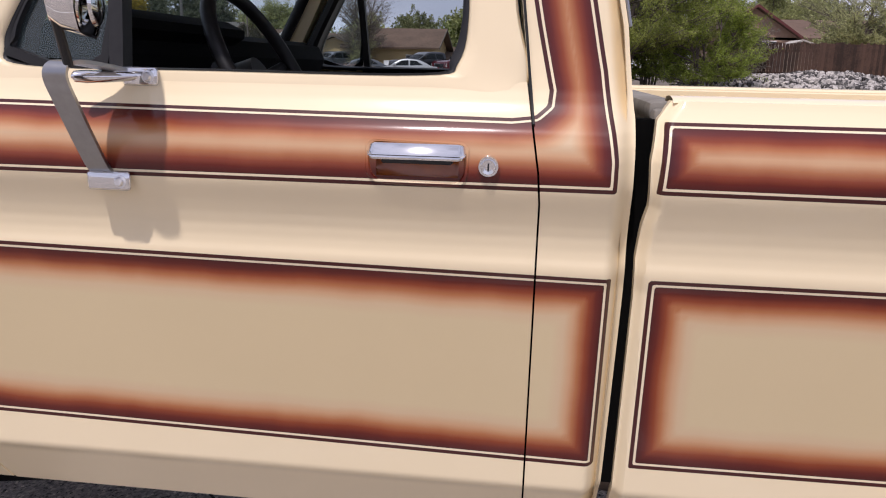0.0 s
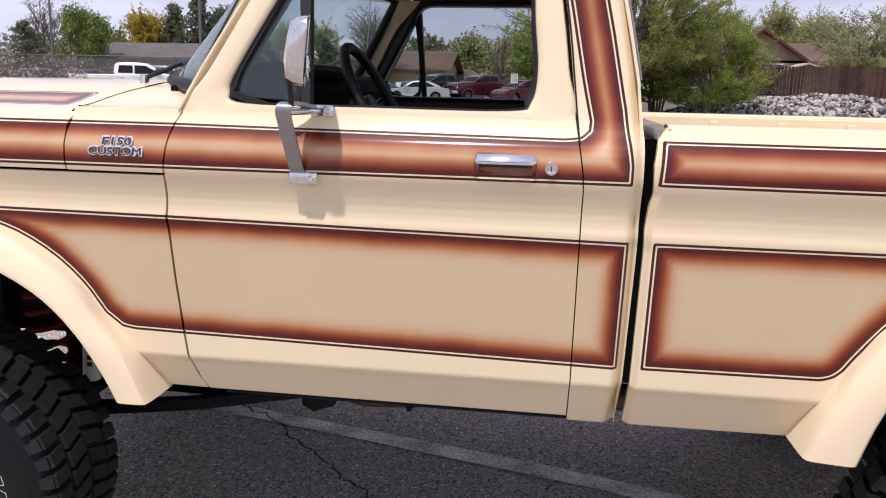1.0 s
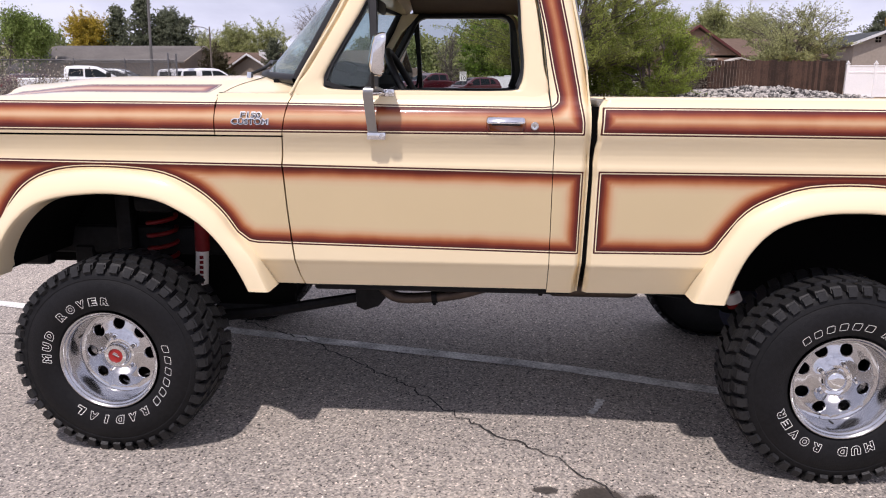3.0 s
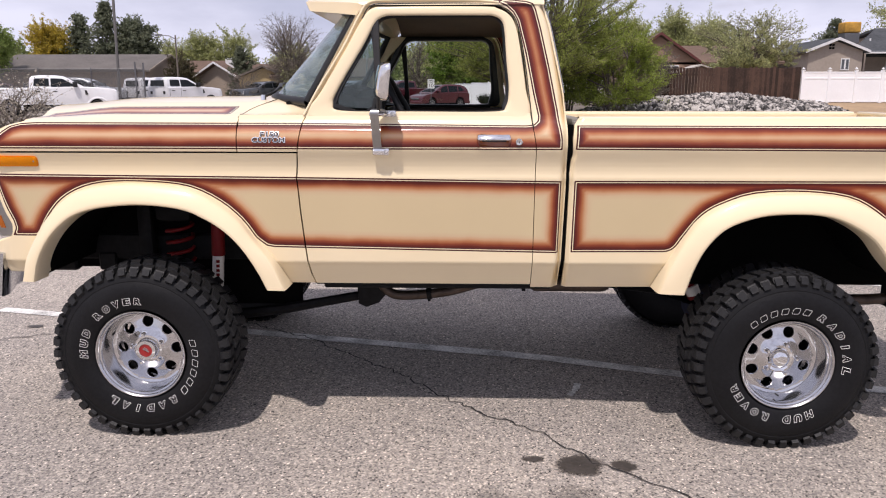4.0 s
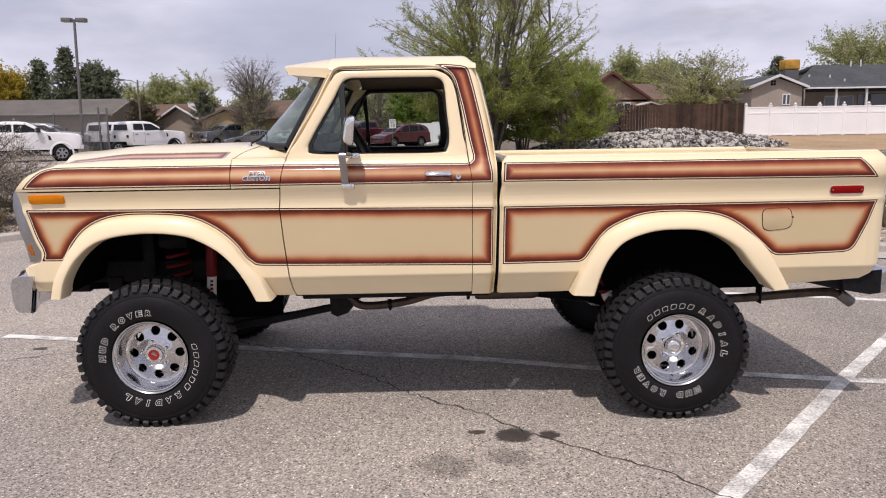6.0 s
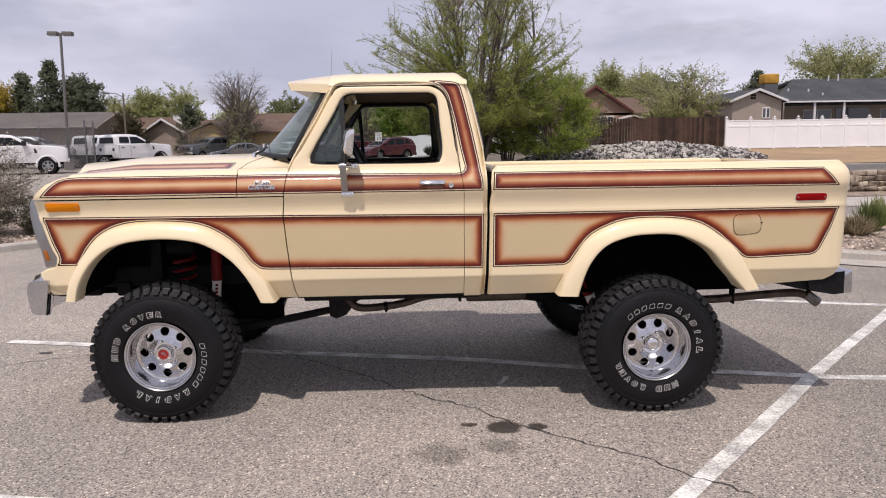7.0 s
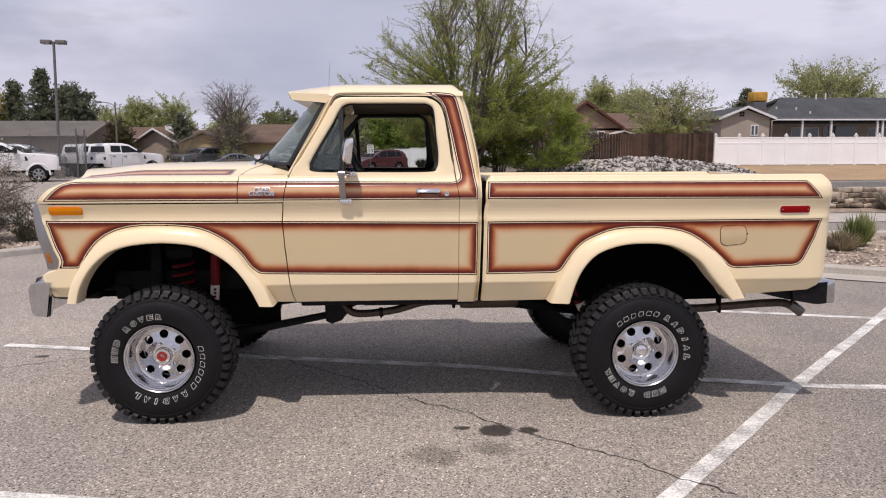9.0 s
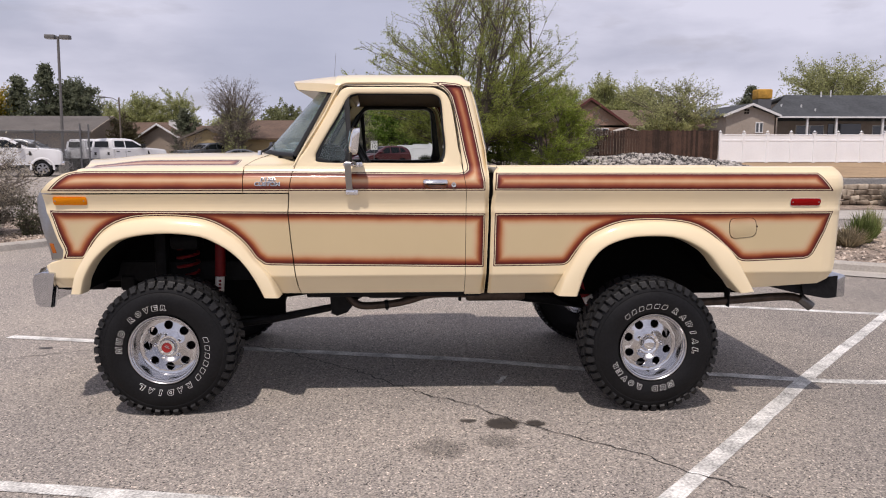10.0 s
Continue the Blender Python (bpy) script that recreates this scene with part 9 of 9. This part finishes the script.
# the long grey-roofed house behind the white fence: a gabled wing and a main range with a porch
wing, _ = gable_house(24.4, 51.0, 90, 7.0, 3.5, 2.68, 3.37, STUCCO_GREY, ROOF_GREY, TRIM_WHITE, "grey-beige house wing with a white-trimmed gable", [("-x", -0.65, 1.45, 0.55, 0.76)], 0.33)
for k in range(4):
    bm = bmesh.new()
    yy, zz = 0.20 + 0.19 * (k % 2), 2.86 + 0.19 * (k // 2)
    box(bm, -3.54, -3.49, yy - 0.07, yy + 0.07, zz - 0.07, zz + 0.07, 0.01)
    part("gable_vent", bm, DARK_HOLE, wing)
main, main_roof = gable_house(41.4, 56.0, 0, 28.2, 9.5, 2.5, 4.45, STUCCO_GREY, ROOF_GREY, ROOF_GREY, "long single-storey house with a dark grey roof and a porch", [("-y", -10.6, 0.6, 2.2, 1.4), ("-y", -4.4, 0.6, 2.6, 1.4), ("-y", 1.3, 0.9, 1.6, 1.2)], 0.6)
for ob in [main_roof, *main_roof.children, *main.children]:     # its near end is hipped
    if ob.type == "MESH":
        for v in ob.data.vertices:
            if v.co.x < -13.9 and v.co.z > 4.2 and abs(v.co.y) < 0.2:
                v.co.x += 4.6
bm = bmesh.new()
loft(bm, [[(xx, -4.9, 2.74), (xx, -8.0, 2.47), (xx, -8.0, 2.39), (xx, -4.9, 2.64)] for xx in (-14.8, 14.2)], close=True, caps=True)
part("porch_roof", bm, ROOF_GREY, main)
# wall added to close off the porch end and keep its inside dark
bm = bmesh.new()
box(bm, -14.9, -14.78, -8.0, -4.8, -0.3, 2.45, 0.01)
part("porch_end_wall", bm, STUCCO_GREY, main)
for xx in (-12.5, -10.35, -6.9, -6.5, -2.6, 0.9, 4.4, 7.9, 11.4):
    bm = bmesh.new()
    box(bm, xx - 0.07, xx + 0.07, -7.9, -7.76, -0.5, 2.40, 0.01)
    part("porch_post", bm, TRIM_WHITE, main)
bm = bmesh.new()
box(bm, -14.8, 14.2, -8.04, -7.98, 2.37, 2.48, 0.01)
part("porch_fascia", bm, TRIM_WHITE, main)
# glass doors and windows widened so dark panes carry the porch shade
for xx in (-7.9, -1.4):
    bm = bmesh.new()
    box(bm, xx - 1.3, xx + 1.3, -4.80, -4.76, 0, 2.1, 0.01)
    part("patio_door", bm, DARK_PANE, main)
for xx, yy, zz, tt in ((-13.0, -2.6, 3.4, 0.3), (-11.8, -2.6, 3.4, 0.3), (-10.3, -2.8, 3.3, 0.35), (-9.6, -3.6, 3.0, 0.3), (-7.4, -0.4, 4.3, 0.55), (-6.6, -0.4, 4.3, 0.65)):
    bm = bmesh.new()
    rod(bm, (xx, yy, zz - 0.3), (xx, yy, zz + tt), 0.06, None, 10)
    part("roof_vent", bm, TRIM_WHITE, main_roof)
bm = bmesh.new()
box(bm, -13.95, -12.90, -3.2, -2.2, 3.3, 4.04, 0.02)
part("cooler_base", bm, STEEL, main_roof)
bm = bmesh.new()
box(bm, -14.0, -12.85, -3.25, -2.15, 4.05, 4.80, 0.10, 3)
part("cooler_cover", bm, COOLER, main_roof, "yellowed canvas roof cooler cover")

red, _ = gable_house(13.3, 52.0, 90, 6.0, 5.1, 2.06, 3.78, STUCCO_PINK, ROOF_BROWN, TRIM_RED, "pinkish stucco house with a dark red eave and brown roof", [("-x", -0.9, 0.9, 1.0, 0.9)], 0.4)
bm = bmesh.new()
prism(bm, [(-3.0, 2.0), (0.0, 3.25), (3.0, 2.0), (3.0, 1.85), (-3.0, 1.85)], "y", -8.5, -0.3)
part("side_roof", bm, ROOF_BROWN, red)
bm = bmesh.new()
box(bm, -2.6, 2.6, -8.1, -0.3, -0.5, 1.9)
part("side_wall", bm, STUCCO_PINK, red)
shed = thing("shed", "low shed with a weathered pale roof behind the fence", "shed", at=pose(13.3, 40.5, height(13.3, 40.5) - 0.22))
bm = bmesh.new()
box(bm, -0.9, 0.9, -0.8, 0.8, -0.2, 1.75)
part("wall", bm, STUCCO_TAN, shed)
bm = bmesh.new()
prism(bm, [(-1.1, 1.70), (0.0, 2.06), (1.1, 1.70), (1.1, 1.78), (0.0, 2.14), (-1.1, 1.78)], "y", -1.0, 1.0)
part("roof", bm, CONCRETE, shed)
gable_house(-33.6, 66.0, 0, 13.0, 9.0, 3.0, 4.35, STUCCO_TAN, ROOF_TAN, STUCCO_TAN, "low tan building with a shallow faded roof", [("-y", -3.5, 0.9, 1.4, 1.0), ("-y", 2, 0.9, 1.4, 1.0)], 0.6)
gable_house(-38.0, 72.0, 0, 16.0, 9.0, 2.4, 3.9, STUCCO_TAN, ROOF_TAN, STUCCO_TAN, "low tan house behind the lot", [("-y", 0, 0.9, 1.4, 1.0)], 0.6)
_, tan_roof = gable_house(-20.6, 70.0, 62, 8.0, 5.6, 2.4, 3.7, STUCCO_TAN, ROOF_BROWN, TRIM_WHITE, "tan house with a white-trimmed gable", [], 0.5)
gable_house(-25.5, 74.0, 0, 8.0, 6.0, 2.6, 4.1, STUCCO_TAN, ROOF_BROWN, STUCCO_TAN, "tan house with a dark brown roof", [], 0.5)
bm = bmesh.new()
box(bm, -3.2, -2.2, -1.2, -0.2, 3.1, 4.2, 0.05)
part("roof_cooler", bm, TRIM_WHITE, tan_roof, "white roof cooler")
_, yellow_roof = gable_house(-12.6, 68.5, 0, 7.4, 9.0, 2.55, 4.1, STUCCO_YELLOW, ROOF_BROWN, BARK, "yellow stucco house with a brown roof", [("-y", 2.2, 0.9, 1.8, 1.0)], 0.6)
bm = bmesh.new()
box(bm, -3.0, -2.1, -1.5, -0.6, 3.4, 4.4, 0.05)
part("roof_cooler", bm, STEEL, yellow_roof, "grey roof cooler")
gable_house(-17.6, 66.5, 90, 5.0, 4.4, 2.4, 3.3, STUCCO_YELLOW, ROOF_BROWN, BARK, "yellow stucco garage with a brown roof", [], 0.4)
vinyl_fence(-12.5, -6.0, 60.5, 1.35, "low pale fence before the yellow house", posts=False)
gable_house(-10.2, 73.0, 60, 7.0, 5.0, 1.7, 2.7, STUCCO_TAN, ROOF_BROWN, TRIM_WHITE, "tan house with a pale gable behind the trees", [], 0.5)
